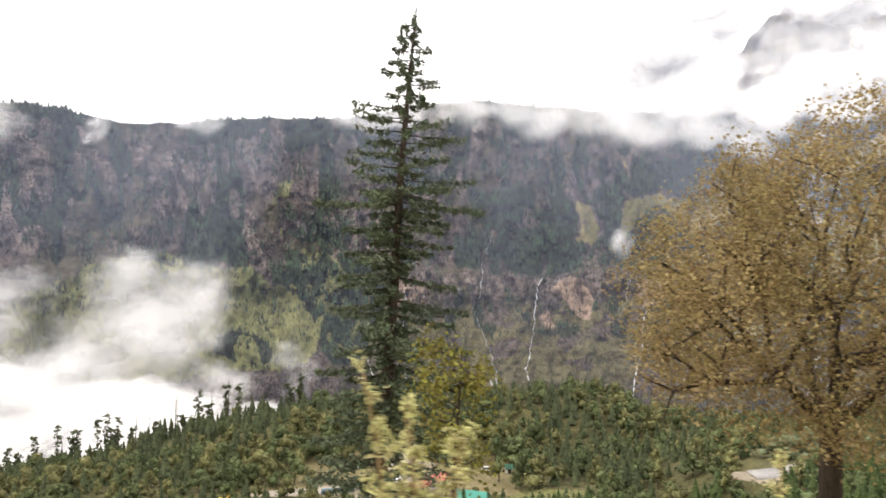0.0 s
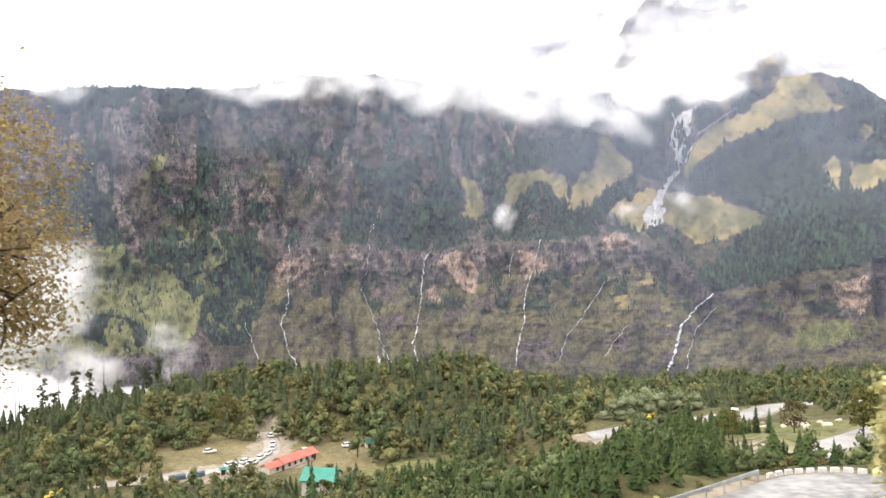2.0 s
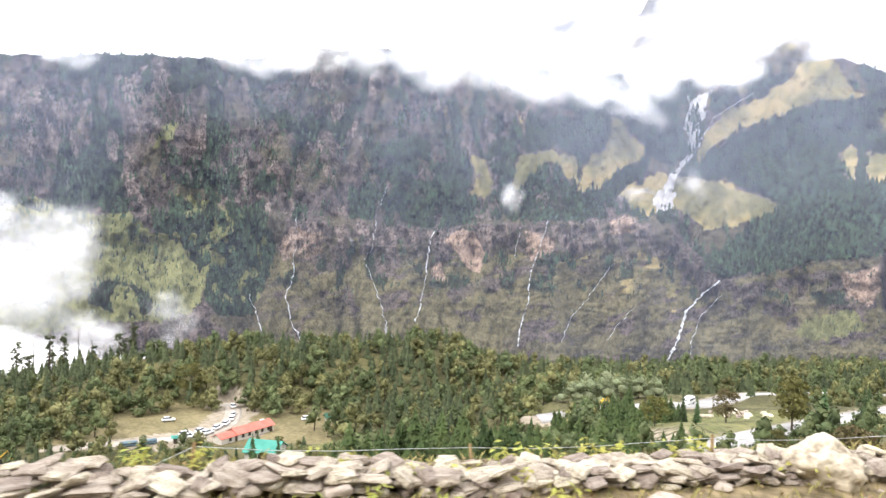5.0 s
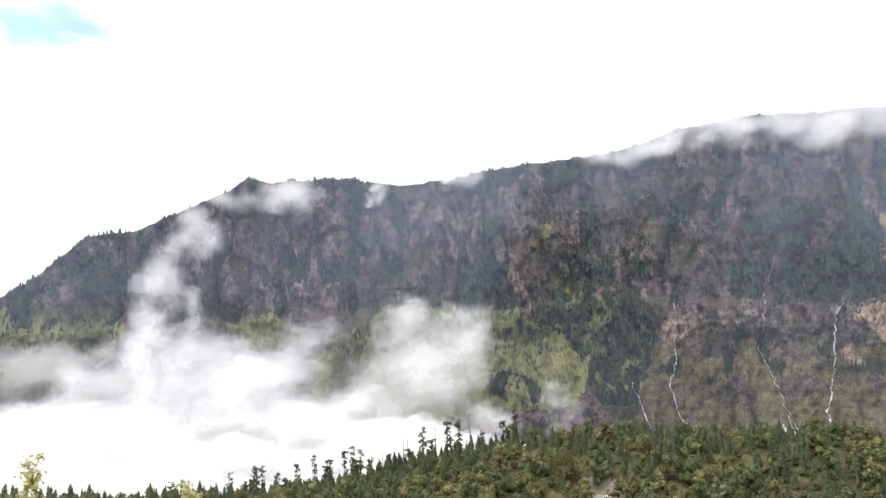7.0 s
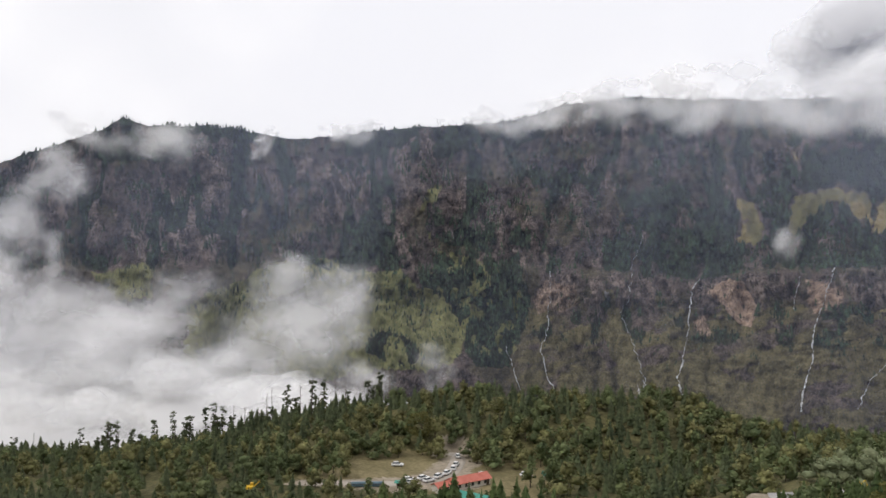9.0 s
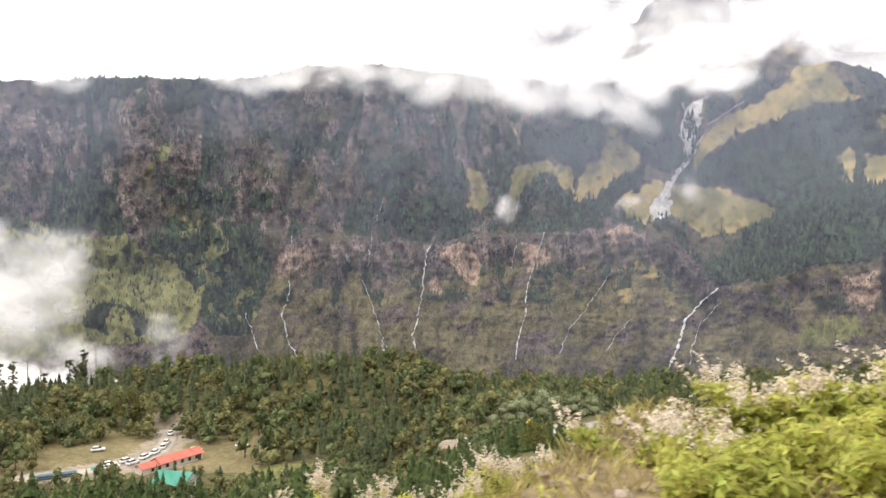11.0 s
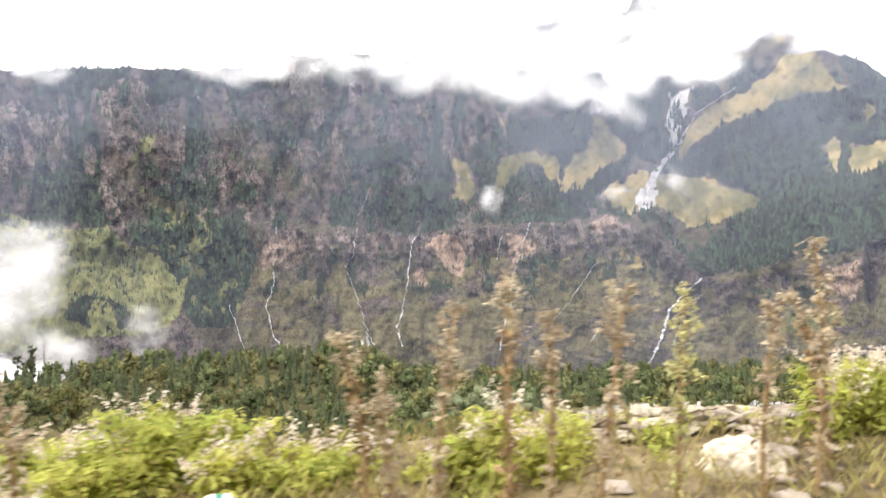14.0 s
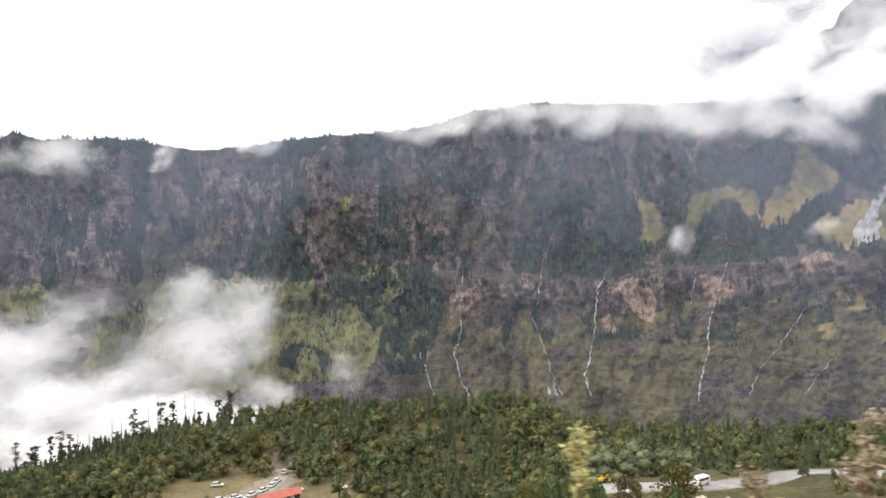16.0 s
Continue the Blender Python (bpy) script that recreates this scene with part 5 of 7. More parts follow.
def make_woods():
    rng = np.random.default_rng(12)
    conifers = [fir_proto(rng, rng.uniform(0.17, 0.27), 7, 6, 30) for _ in range(12)]
    crowns = [lump_proto(rng, int(rng.integers(3, 6)), rng.uniform(0.36, 0.54), 0.0, 190, 0.075) for _ in range(18)]
    trunks = [trunk_proto(rng, limbs=0) for _ in range(4)]
    # the ridge, the shelf and the slopes beyond
    x, y = wood_places(15000, -330, 330, 150, 318, 3.5, 3)
    mix = fbm(x / 30, y / 30, 3, 5)
    z = land(x, y)
    con = (0.5 + 0.6 * (mix - 0.5) + 0.1 * step(-55, -95, x) + 0.05 * step(-10, 30, x) + rng.normal(0, 0.12, len(x))) > 0.595
    h = np.where(con, rng.uniform(5.5, 10.5, len(x)), 4.8 + 6.0 * rng.uniform(0, 1, len(x)) ** 1.5)
    h = h * np.where((y < 190), 0.72, 1.0) * np.where(y > 285, 0.85, 1)
    # broad crowns stand further apart
    ok = ~((x > 50) & (y < 200) & (rng.uniform(0, 1, len(x)) < 0.45)) & (con | (rng.uniform(0, 1, len(x)) < 0.88))
    x, y, z, con, h = x[ok], y[ok], z[ok], con[ok], h[ok]
    place = np.stack([x, y, z - 0.2], 1)
    v, f = scatter(conifers, place[con], h[con], rng)
    tagged(put("conifer_wood", np_mesh("conifer_wood", v, f), M_SPRUCE_FAR), "dark green conifers covering the valley ridge", "forest", kind="stuff")
    wx, wy = rng.uniform(-760, -325, 1500), rng.uniform(60, 330, 1500)
    v, f = scatter([cone_arrays(1.0, rng.uniform(0.16, 0.24), rng, 3, 6) for _ in range(6)], np.stack([wx, wy, land(wx, wy) - 0.3], 1), rng.uniform(7, 15, len(wx)), rng)
    tagged(put("conifer_wood", np_mesh("conifer_wood", v, f), M_SPRUCE_FAR), "dark conifers at the valley's mouth", "forest", kind="stuff")
    green = rng.uniform(0, 1, len(x)) < 0.5
    for name, sel, mat, label in (("olive_wood", ~con & ~green, M_LEAF_OLIVE_FAR, "olive and yellowing broadleaf trees on the ridge"), ("green_wood", ~con & green, M_LEAF_GREEN_FAR, "green broadleaf trees among the conifers")):
        v, f = scatter(crowns, place[sel], h[sel], rng)
        tagged(put(name, np_mesh(name, v, f), mat), label, "forest", kind="stuff")
    v, f = scatter(trunks, place[~con], h[~con], rng)
    tagged(put("wood_trunks", np_mesh("wood_trunks", v, f), M_BARK), "brown trunks under the broadleaf crowns", "forest", kind="stuff")


def tree_thing(name, crown, trunk, crown_mat, label, at, h, rng, category="tree", group=""):
    base = new(name)
    put("trunk", trunk, M_BARK, base)
    put("crown", crown, crown_mat, base)
    return tagged(base, label, category, group)


def place_pose(x, y, z, h, turn):
    return Matrix.Translation((x, y, z)) @ Matrix.Rotation(turn, 4, "Z") @ Matrix.Scale(h, 4)


M_SPRUCE_NEAR = surface("young_spruce_needles", (0.035, 0.06, 0.022), (0.10, 0.135, 0.045), 0.2, 0.9, 0, island=0.15, through_light=0.12)


def make_slope_trees():
    """The trees nearest the road, each one a thing."""
    rng = np.random.default_rng(21)
    protos = []
    for k in range(6):
        cv, cf = conifer_proto(rng, 20, 9, width=rng.uniform(0.18, 0.25))
        tv, tf = tube_arrays([[0, 0, -0.05], [0, 0, 0.3], [0, 0, 0.9]], [0.022, 0.017, 0.004], 6)
        protos.append(("conifer_tree", np_mesh("crown", cv, cf), np_mesh("trunk", tv, tf), M_SPRUCE, "dark green young conifer on the slope", "conifer tree", "conifers on the slope"))
    for k in range(6):
        cv, cf = crown_proto(rng, 30, 26, spread=rng.uniform(0.3, 0.4), leaf=0.05)
        tv, tf = trunk_proto(rng, limbs=6)
        protos.append(("broadleaf_tree", np_mesh("crown", cv, cf), np_mesh("trunk", tv, tf), M_LEAF_OLIVE, "bushy olive-green broadleaf tree on the slope", "tree", "broadleaf trees on the slope"))
    x, y = wood_places(11000, -170, 95, 52, 150, 3.1, 8)
    young = step(14, 24, x) * step(72, 60, x) * step(140, 120, y)
    d, _ = road_distance(x, y)
    ok = ~((x > 55) & (rng.uniform(0, 1, len(x)) < 0.7)) & ~((y < 56) & (x < 20)) & ((x > -26) | (rng.uniform(0, 1, len(x)) < 0.8))
    x, y = x[ok], y[ok]
    young = young[ok]
    mix = fbm(x / 22, y / 22, 3, 15) + rng.normal(0, 0.06, len(x)) + 0.12 * young
    con = mix > 0.48
    h = np.where(con, rng.uniform(4.0, 7.5, len(x)), rng.uniform(3.2, 6.0, len(x))) * (1 - 0.42 * young) * (0.62 + 0.38 * step(50, 78, y))
    thin = con | (rng.uniform(0, 1, len(x)) < 0.7)
    thin &= (young > 0.3) | (rng.uniform(0, 1, len(x)) < 0.62)
    x, y, con, h = x[thin], y[thin], con[thin], h[thin]
    z = land(x, y)
    order = np.argsort(np.hypot(x - 25, y))[:300]
    rest = np.setdiff1d(np.arange(len(x)), order)
    made = {}
    for i in order:
        k = int(rng.integers(0, 6)) + (0 if con[i] else 6)
        m = place_pose(x[i], y[i], z[i] - 0.1, float(h[i]), float(rng.uniform(0, 6.28)))
        if k not in made:
            name, cme, tme, mat, label, cat, grp = protos[k]
            made[k] = tree_thing(name, cme, tme, mat, label, None, 1, rng, cat, grp)
            made[k].matrix_basis = m
        else:
            o = made[k]
            c = copy_thing(o, Matrix.Identity(4))
            c.matrix_basis = m
    # a close plantation of young conifers below the hairpin
    px, py = wood_places(19000, 14, 84, 42, 186, 2.2, 18)
    grow = fbm(px / 14, py / 14, 3, 19) + rng.normal(0, 0.05, len(px)) + 0.3 * step(80, 60, py) * step(60, 50, px) > 0.27
    px, py = px[grow], py[grow]
    qx, qy = wood_places(1500, 12, 44, 38, 64, 1.25, 19)
    px, py = np.concatenate([px, qx]), np.concatenate([py, qy])
    ph = (2.2 + 3.8 * rng.uniform(0, 1, len(px)) ** 1.3) * (0.62 + 0.38 * step(52, 78, py) + 0.2 * step(90, 120, py)) * (0.75 + 0.5 * fbm(px / 6, py / 6, 2, 23))
    leafy = fbm(px / 11, py / 11, 3, 27) + rng.normal(0, 0.05, len(px)) > 0.585
    pp = np.stack([px, py, land(px, py) - 0.1], 1)
    v, f = scatter([lump_proto(rng, int(rng.integers(3, 5)), rng.uniform(0.4, 0.58), 0.0, 130, 0.085) for _ in range(8)], pp[leafy], ph[leafy] * 0.95, rng)
    tagged(put("green_wood", np_mesh("green_wood", v, f), M_LEAF_GREEN_FAR), "green bushy trees between the young conifers", "forest", kind="stuff")
    v, f = scatter([fir_proto(rng, rng.uniform(0.17, 0.31), 9, 6, 50) for _ in range(12)], pp[~leafy], ph[~leafy], rng, 0.06)
    tagged(put("young_conifers", np_mesh("young_conifers", v, f), M_SPRUCE_NEAR), "close-set young green conifers below the hairpin", "forest", kind="stuff")
    if len(rest):
        pl = np.stack([x, y, z - 0.1], 1)
        far_con = [fir_proto(rng, rng.uniform(0.18, 0.26), 8, 6, 36) for _ in range(8)]
        far_crown = [lump_proto(rng, 5, rng.uniform(0.36, 0.48), 0.0, 190, 0.07) for _ in range(8)]
        r1, r2 = rest[con[rest]], rest[~con[rest]]
        v, f = scatter(far_con, pl[r1], h[r1], rng)
        tagged(put("conifer_wood", np_mesh("conifer_wood", v, f), M_SPRUCE_FAR), "dark green conifers in front of the car park", "forest", kind="stuff")
        v, f = scatter(far_crown, pl[r2], h[r2], rng)
        tagged(put("olive_wood", np_mesh("olive_wood", v, f), M_LEAF_OLIVE_FAR), "olive broadleaf trees below the road", "forest", kind="stuff")


def make_shrubs():
    """Low scrub on the banks between the road, the hairpin and the woods."""
    rng = np.random.default_rng(29)
    protos = [lump_proto(rng, 2, rng.uniform(0.6, 0.9), -0.1, 60, 0.13) for _ in range(10)]
    x = np.concatenate([rng.uniform(-40, 150, 1100), rng.uniform(42, 100, 620)])
    y = np.concatenate([rng.uniform(10, 105, 1100), rng.uniform(20, 80, 620)])
    s = y - track_y(x)
    d, _ = road_distance(x, y)
    ok = (d > 1.3) & (s > 5.5) & (fbm(x / 9, y / 9, 3, 7) > 0.43) & ~((x > 22) & (x < 46) & (y > 33) & (y < 44)) & ~((x > 58) & (x < 98) & (y > 66) & (y < 112))
    ok &= ~((np.abs(x - 4.8) < 3) & (s < 9)) & (rng.uniform(0, 1, len(x)) < np.where(s < 60, 1.0, 0.5))
    x, y, s = x[ok], y[ok], s[ok]
    h = rng.uniform(0.4, 1.4, len(x)) * np.where(s < 38, 0.45, 1.0) * np.where(s > 50, 1.3, 1.0)
    v, f = scatter(protos, np.stack([x, y, land(x, y) - 0.08], 1), h, rng)
    tagged(put("scrub", np_mesh("scrub", v, f), M_SCRUB), "low olive scrub on the banks below the road", "shrubs", kind="stuff")


M_SCRUB = surface("scrub_leaves", (0.075, 0.08, 0.03), (0.24, 0.2, 0.08), 0.6, 0.85, 0.8, island=0.25, through_light=0.2)
make_woods()
make_slope_trees()
make_shrubs()

M_WILLOW = surface("willow_leaves", (0.12, 0.145, 0.08), (0.28, 0.31, 0.175), 0.25, 0.9, 0.8, fine=6, island=0.2, through_light=0.15)


def make_willows():
    """Round grey-green willows behind the valley road."""
    rng = np.random.default_rng(47)
    for x, y, h in ((81.5, 192.0, 7.4), (86.0, 194.5, 8.6), (90.8, 193.0, 7.6), (96.6, 195.0, 8.0), (101.4, 194.0, 7.4), (106.0, 193.0, 6.2), (93.6, 199.0, 9.0)):
        cv, cf = lump_proto(rng, 7, 0.66, -0.08, 560, 0.05)
        tv, tf = trunk_proto(rng, limbs=3)
        t = tree_thing("willow_tree", np_mesh("crown", cv, cf), np_mesh("trunk", tv, tf), M_WILLOW, "round grey-green willow tree beside the valley road", None, h, rng, "tree", "willows by the valley road")
        t.matrix_basis = place_pose(x, y, float(land(np.array([x]), np.array([y]))[0]) - 0.2, h, float(rng.uniform(0, 6.28)))


make_willows()


def single_tree(kind, x, y, h, label, seed, fat=1.0):
    rng = np.random.default_rng(seed)
    if kind == "conifer":
        cv, cf = conifer_proto(rng, 24, 10, width=0.2 * fat)
        tv, tf = tube_arrays([[0, 0, -0.05], [0, 0, 0.3], [0, 0, 0.9]], [0.022, 0.017, 0.004], 6)
        mat, name = M_SPRUCE, "conifer_tree"
    else:
        cv, cf = crown_proto(rng, 46, 30, spread=0.34 * fat, leaf=0.042)
        tv, tf = trunk_proto(rng, limbs=8)
        mat, name = (M_LEAF_OLIVE if kind == "olive" else M_LEAF_DULL), "broadleaf_tree"
    t = tree_thing(name, np_mesh("crown", cv, cf), np_mesh("trunk", tv, tf), mat, label, None, h, rng, "tree")
    t.matrix_basis = place_pose(x, y, float(land(np.array([x]), np.array([y]))[0]) - 0.1, h, rng.uniform(0, 6))


M_LEAF_DULL = surface("dull_brown_leaves", (0.08, 0.07, 0.03), (0.2, 0.16, 0.08), 0.9, 0.85, 0, island=0.3, through_light=0.2, space="object")
for args in [("conifer", 77.3, 113, 5.2, "dark conifer standing in a pair on the grass", 1), ("conifer", 79.9, 113.3, 4.7, "smaller dark conifer standing in a pair", 2), ("dull", 87, 117, 6.2, "dull brown broadleaf tree on open grass", 3),
             ("olive", 93, 107.5, 9.8, "tall pale olive tree beside the winding road", 4, 0.75), ("olive", 72.9, 114, 5.6, "round olive tree near the pale road", 5, 1.1), ("dull", 54.6, 41.0, 4.2, "sparse dull tree above the hairpin bend", 6),
             ("conifer", 76, 77, 3.2, "small conifer by the winding road", 9), ("conifer", 79, 80, 3.4, "small conifer by the winding road", 10),
             ("conifer", 83, 84, 3.0, "small conifer by the winding road", 11), ("conifer", 73, 74, 2.6, "small conifer by the winding road", 12), ("conifer", -2.4, 165.5, 10.0, "tall conifer before the teal roof", 13), ("conifer", 3.4, 166, 8.8, "conifer before the teal roof", 14), ("conifer", -6, 165, 6.5, "small conifer before the teal roof", 17), ("olive", 0.6, 163.5, 5.5, "round bush-like tree before the teal roof", 18), ("conifer", 6.5, 166, 7.0, "conifer beside the teal roof", 19),
             ("olive", -38, 245, 12, "round olive tree at the car park's edge", 15, 1.2), ("conifer", 17, 216, 8, "dark conifer at the meadow's edge", 16)]:
    single_tree(*args)


def make_snags():
    """Tall bare or broken conifers along the drop, standing out against the fog."""
    rng = np.random.default_rng(33)
    for k in range(64):
        x = -72 - k * 3.4 + rng.normal(0, 3)
        y = 302 + rng.uniform(-14, 6) - 0.10 * (-76 - x)
        h = rng.uniform(9, 20)
        dead = rng.uniform() < 0.4
        z = float(land(np.array([x]), np.array([y]))[0])
        base = new("dead_tree" if dead else "ragged_conifer")
        pts = np.array([[0, 0, -0.5], [rng.normal(0, 0.1), 0, h * 0.5], [rng.normal(0, 0.3), 0, h]])
        put("trunk", np_mesh("trunk", *tube_arrays(pts, [0.26, 0.18, 0.05], 5)), M_BARK, base)
        ch = []
        for b in range(9 if dead else 16):
            a, zz = rng.uniform(0, 6.28), rng.uniform(0.35, 0.98) * h
            ln = rng.uniform(0.8, 2.2) * (1.25 - zz / h * 0.7)
            tip = np.array([math.cos(a) * ln, math.sin(a) * ln, zz + rng.uniform(-0.3, 0.5)])
            ch.append(tube_arrays([[0, 0, zz], tip * [0.5, 0.5, 1] + [0, 0, 0.05], tip], [0.07, 0.045, 0.015], 4))
        put("limb_work", np_mesh("limb_work", *merge(ch)), M_BARK, base)["kind"] = "stuff"
        if not dead:
            cs = np.concatenate([np.array([math.cos(a) * r, math.sin(a) * r, zz]) + rng.normal(0, 0.28, (9, 3)) * [1, 1, 0.45] for a, r, zz in zip(rng.uniform(0, 6.28, 34), rng.uniform(0.2, 1.7, 34), rng.uniform(0.3, 1.0, 34) * h)])
            put("needles", np_mesh("needles", *leaf_arrays(cs, 0.55, rng, long=2.0)), M_SPRUCE_FAR, base)["kind"] = "stuff"
        base.matrix_basis = pose(x, y, z, 0, rng.normal(0, 2), rng.uniform(0, 360))
        tagged(base, "bare dead tree standing against the fog" if dead else "ragged half-bare conifer on the brink", "tree", "trees along the brink")


make_snags()


# ---- the two trees beside the road ----
def make_tall_spruce():
    rng = np.random.default_rng(44)
    x, y, top = -2.75, 18.2, 7.3
    z = float(land(np.array([x]), np.array([y]))[0]) - 0.2
    h = top - z
    base = new("spruce_tree")
    put("trunk", np_mesh("trunk", *tube_arrays([[0, 0, 0], [0.05, 0, h * 0.4], [0.0, 0.03, h * 0.75], [0.1, 0, h]], [0.24, 0.17, 0.09, 0.02], 9)), M_BARK, base, "straight dark grey trunk")
    limbs, needles, size = [], [], []
    for k in range(190):
        t = (k / 189) ** 0.92
        zz = h * (0.06 + 0.92 * t)
        a = k * 2.399 + rng.normal(0, 0.3)
        env = 3.05 * (1 - t) ** 0.72 * (1 if t < 0.66 else 1.55) * (0.5 if rng.uniform() < 0.35 else 1.0)
        ln = max(0.28, env * rng.uniform(0.75, 1.15))
        sag = 0.30 * ln * (1 - t) + 0.02
        q = np.linspace(0, 1, 5)
        curve = np.stack([math.cos(a) * ln * q, math.sin(a) * ln * q, zz - sag * q**1.2 + 0.35 * sag * q**3 + (0.12 * ln * q**2 if t > 0.7 else 0)], 1)
        limbs.append(tube_arrays(curve, np.array([0.028, 0.022, 0.016, 0.011, 0.006]) * (1.3 - t * 0.6), 4))
        sparse = 0.8 if t > 0.72 else 1.0
        n = int((105 if t < 0.7 else 66) * ln * sparse) + 8
        u = rng.uniform(0.12 if t < 0.7 else 0.3, 1.03, n)
        p = np.stack([np.interp(u, q, curve[:, j]) for j in range(3)], 1)
        side = np.array([-math.sin(a), math.cos(a), 0])
        p = p + side * (rng.normal(0, 0.16, n) * ln * 0.55 * (1.1 - u * 0.5))[:, None] + np.array([0, 0, 1]) * (rng.normal(-0.05, 0.05, n))[:, None]
        needles.append(p)
        size.append(np.full(n, 0.062))
    tagged(put("limb_work", np_mesh("limb_work", *merge(limbs)), M_BARK, base), kind="stuff")
    put("needles", np_mesh("needles", *leaf_arrays(np.concatenate(needles), np.concatenate(size), rng, long=2.6, fold=0.15)), M_NEEDLE, base, "dark drooping sprays, sparse at the tip")
    base.matrix_basis = pose(x, y, z, 0, 3.6, 0)
    tagged(base, "tall dark slender spruce with a sparse tip", "conifer tree")


def make_autumn_tree():
    rng = np.random.default_rng(55)
    x, y = 4.85, 9.75
    z = float(land(np.array([x]), np.array([y]))[0]) - 0.15
    base = new("autumn_tree")
    fork = np.array([0.05, 0, -2.05 - z])
    put("trunk", np_mesh("trunk", *tube_arrays([[0, 0, 0], [0.02, 0, fork[2] * 0.5], fork], [0.2, 0.155, 0.14], 9)), M_BARK, base, "thick dark forked trunk")
    limbs, tips = [], []

    def grow(p, d, ln, r, depth):
        q = p + d * ln
        mid = (p + q) / 2 + rng.normal(0, 0.05 * ln, 3)
        limbs.append(tube_arrays([p, mid, q], [r, r * 0.82, r * 0.62], 6 if depth < 2 else 4))
        if depth >= 2:
            tips.append((mid, depth))
            tips.append((q, depth))
        if depth == 4:
            return
        for _ in range(3 if depth < 3 else 2):
            nd = d + rng.normal(0, 0.52, 3) + np.array([0, 0, 0.12])
            grow(q, nd / np.linalg.norm(nd), ln * rng.uniform(0.66, 0.86), r * 0.6, depth + 1)

    for a, tilt in ((0.1, 0.75), (1.5, 0.6), (2.6, 0.8), (3.6, 0.9), (4.7, 0.6), (5.6, 0.85), (0.9, 0.15)):
        d = np.array([math.cos(a) * math.sin(tilt), math.sin(a) * math.sin(tilt), math.cos(tilt)])
        grow(fork, d, 1.2 + 0.25 * (tilt < 0.3), 0.085, 1)
    tagged(put("limb_work", np_mesh("limb_work", *merge(limbs)), M_BARK, base), kind="stuff")
    pts = np.array([p for p, _ in tips])
    # a rounded, slightly lopsided outline
    c = np.array([-0.05, 0, -0.05 - z])
    rel = (pts - c) / np.array([2.9, 2.7, 2.5])
    far = np.linalg.norm(rel, axis=1)
    pts = pts[far < 1.0]
    extra = rng.normal(size=(900, 3))
    extra /= np.linalg.norm(extra, axis=1)[:, None]
    extra = c + extra * np.array([2.85, 2.7, 2.55]) * (rng.uniform(0.25, 1, (900, 1)) ** 0.45)
    hi = np.clip((extra[:, 2] - c[2]) / 2.55, 0, 1)
    extra[:, :2] = c[:2] + (extra[:, :2] - c[:2]) * (1 - 0.5 * hi**1.5)[:, None]
    extra[:, 0] += 0.75 * hi
    extra[:, 2] += 0.1 * hi
    extra = extra[(extra[:, 2] > -2.3 - z) & (fbm(extra[:, 0] * 0.8, extra[:, 2] * 0.8, 2, 3) > 0.36)]
    pts = np.concatenate([pts, extra])
    cs = np.concatenate([p + rng.normal(0, 0.16, (62, 3)) for p in pts])
    up = np.clip((cs[:, 2] - c[2]) / 2.6, 0, 1)
    cs = cs[np.linalg.norm((cs - c - np.stack([0.6 * up, 0 * up, 0 * up], 1)) / np.array([2.95, 2.85, 2.8]), axis=1) < 1.02]
    put("leaves", np_mesh("leaves", *leaf_arrays(cs, 0.037, rng, long=1.5, fold=0.2)), M_LEAF_AUTUMN, base, "rusty orange and ochre autumn leaves")
    base.location = (x, y, z)
    tagged(base, "broad tree in rusty orange autumn leaf", "tree")


def make_sapling():
    rng = np.random.default_rng(66)
    x, y = -0.5, 14.0
    z = float(land(np.array([x]), np.array([y]))[0]) - 0.1
    h = -1.5 - z
    base = new("young_tree")
    ch = [tube_arrays([[0, 0, 0], [0.1, 0, h * 0.5], [0.25, 0, h]], [0.09, 0.06, 0.015], 6)]
    cs = []
    for k in range(26):
        zz = h * rng.uniform(0.2, 1)
        a = rng.uniform(0, 6.28)
        ln = rng.uniform(0.4, 1.1) * (1.25 - zz / h * 0.7)
        tip = np.array([math.cos(a) * ln + 0.1, math.sin(a) * ln, zz + 0.35 * ln])
        ch.append(tube_arrays([[0.1, 0, zz], tip * 0.5 + [0.05, 0, zz * 0.5], tip], [0.025, 0.016, 0.006], 4))
        cs.append(tip + rng.normal(0, 0.2, (70, 3)))
    put("trunk", np_mesh("trunk", *merge(ch)), M_BARK, base)
    put("leaves", np_mesh("leaves", *leaf_arrays(np.concatenate(cs), 0.075, rng, long=1.6)), M_LEAF_YELLOW, base)
    base.location = (x, y, z)
    tagged(base, "young yellow-green tree at the spruce's foot", "tree")


M_NEEDLE = surface("spruce_sprays", (0.055, 0.08, 0.052), (0.17, 0.2, 0.115), 1.6, 0.85, 0, island=0.4, through_light=0.15, space="object")
M_LEAF_YELLOW = surface("yellow_green_leaves", (0.13, 0.13, 0.03), (0.32, 0.28, 0.07), 1.2, 0.75, 0, island=0.35, through_light=0.3, space="object")
make_tall_spruce()
make_autumn_tree()
make_sapling()


# ---- the hairpin's rail and parapets ----
def edge_line(key, side, a, b):
    """Points along a road's edge; side +1 is to the left of its direction. a, b: stretch of the line, 0 to 1."""
    line = LINES[key]
    tang = np.gradient(line[:, :2], axis=0)
    tang /= np.linalg.norm(tang, axis=1)[:, None]
    nrm = np.stack([-tang[:, 1], tang[:, 0]], 1) * side
    p = line.copy()
    p[:, :2] += nrm * (WIDTH[key] / 2 + 0.35)
    p = p[int(a * len(p)):int(b * len(p))]
    d = np.concatenate([[0], np.cumsum(np.linalg.norm(np.diff(p, axis=0), axis=1))])
    return p, d


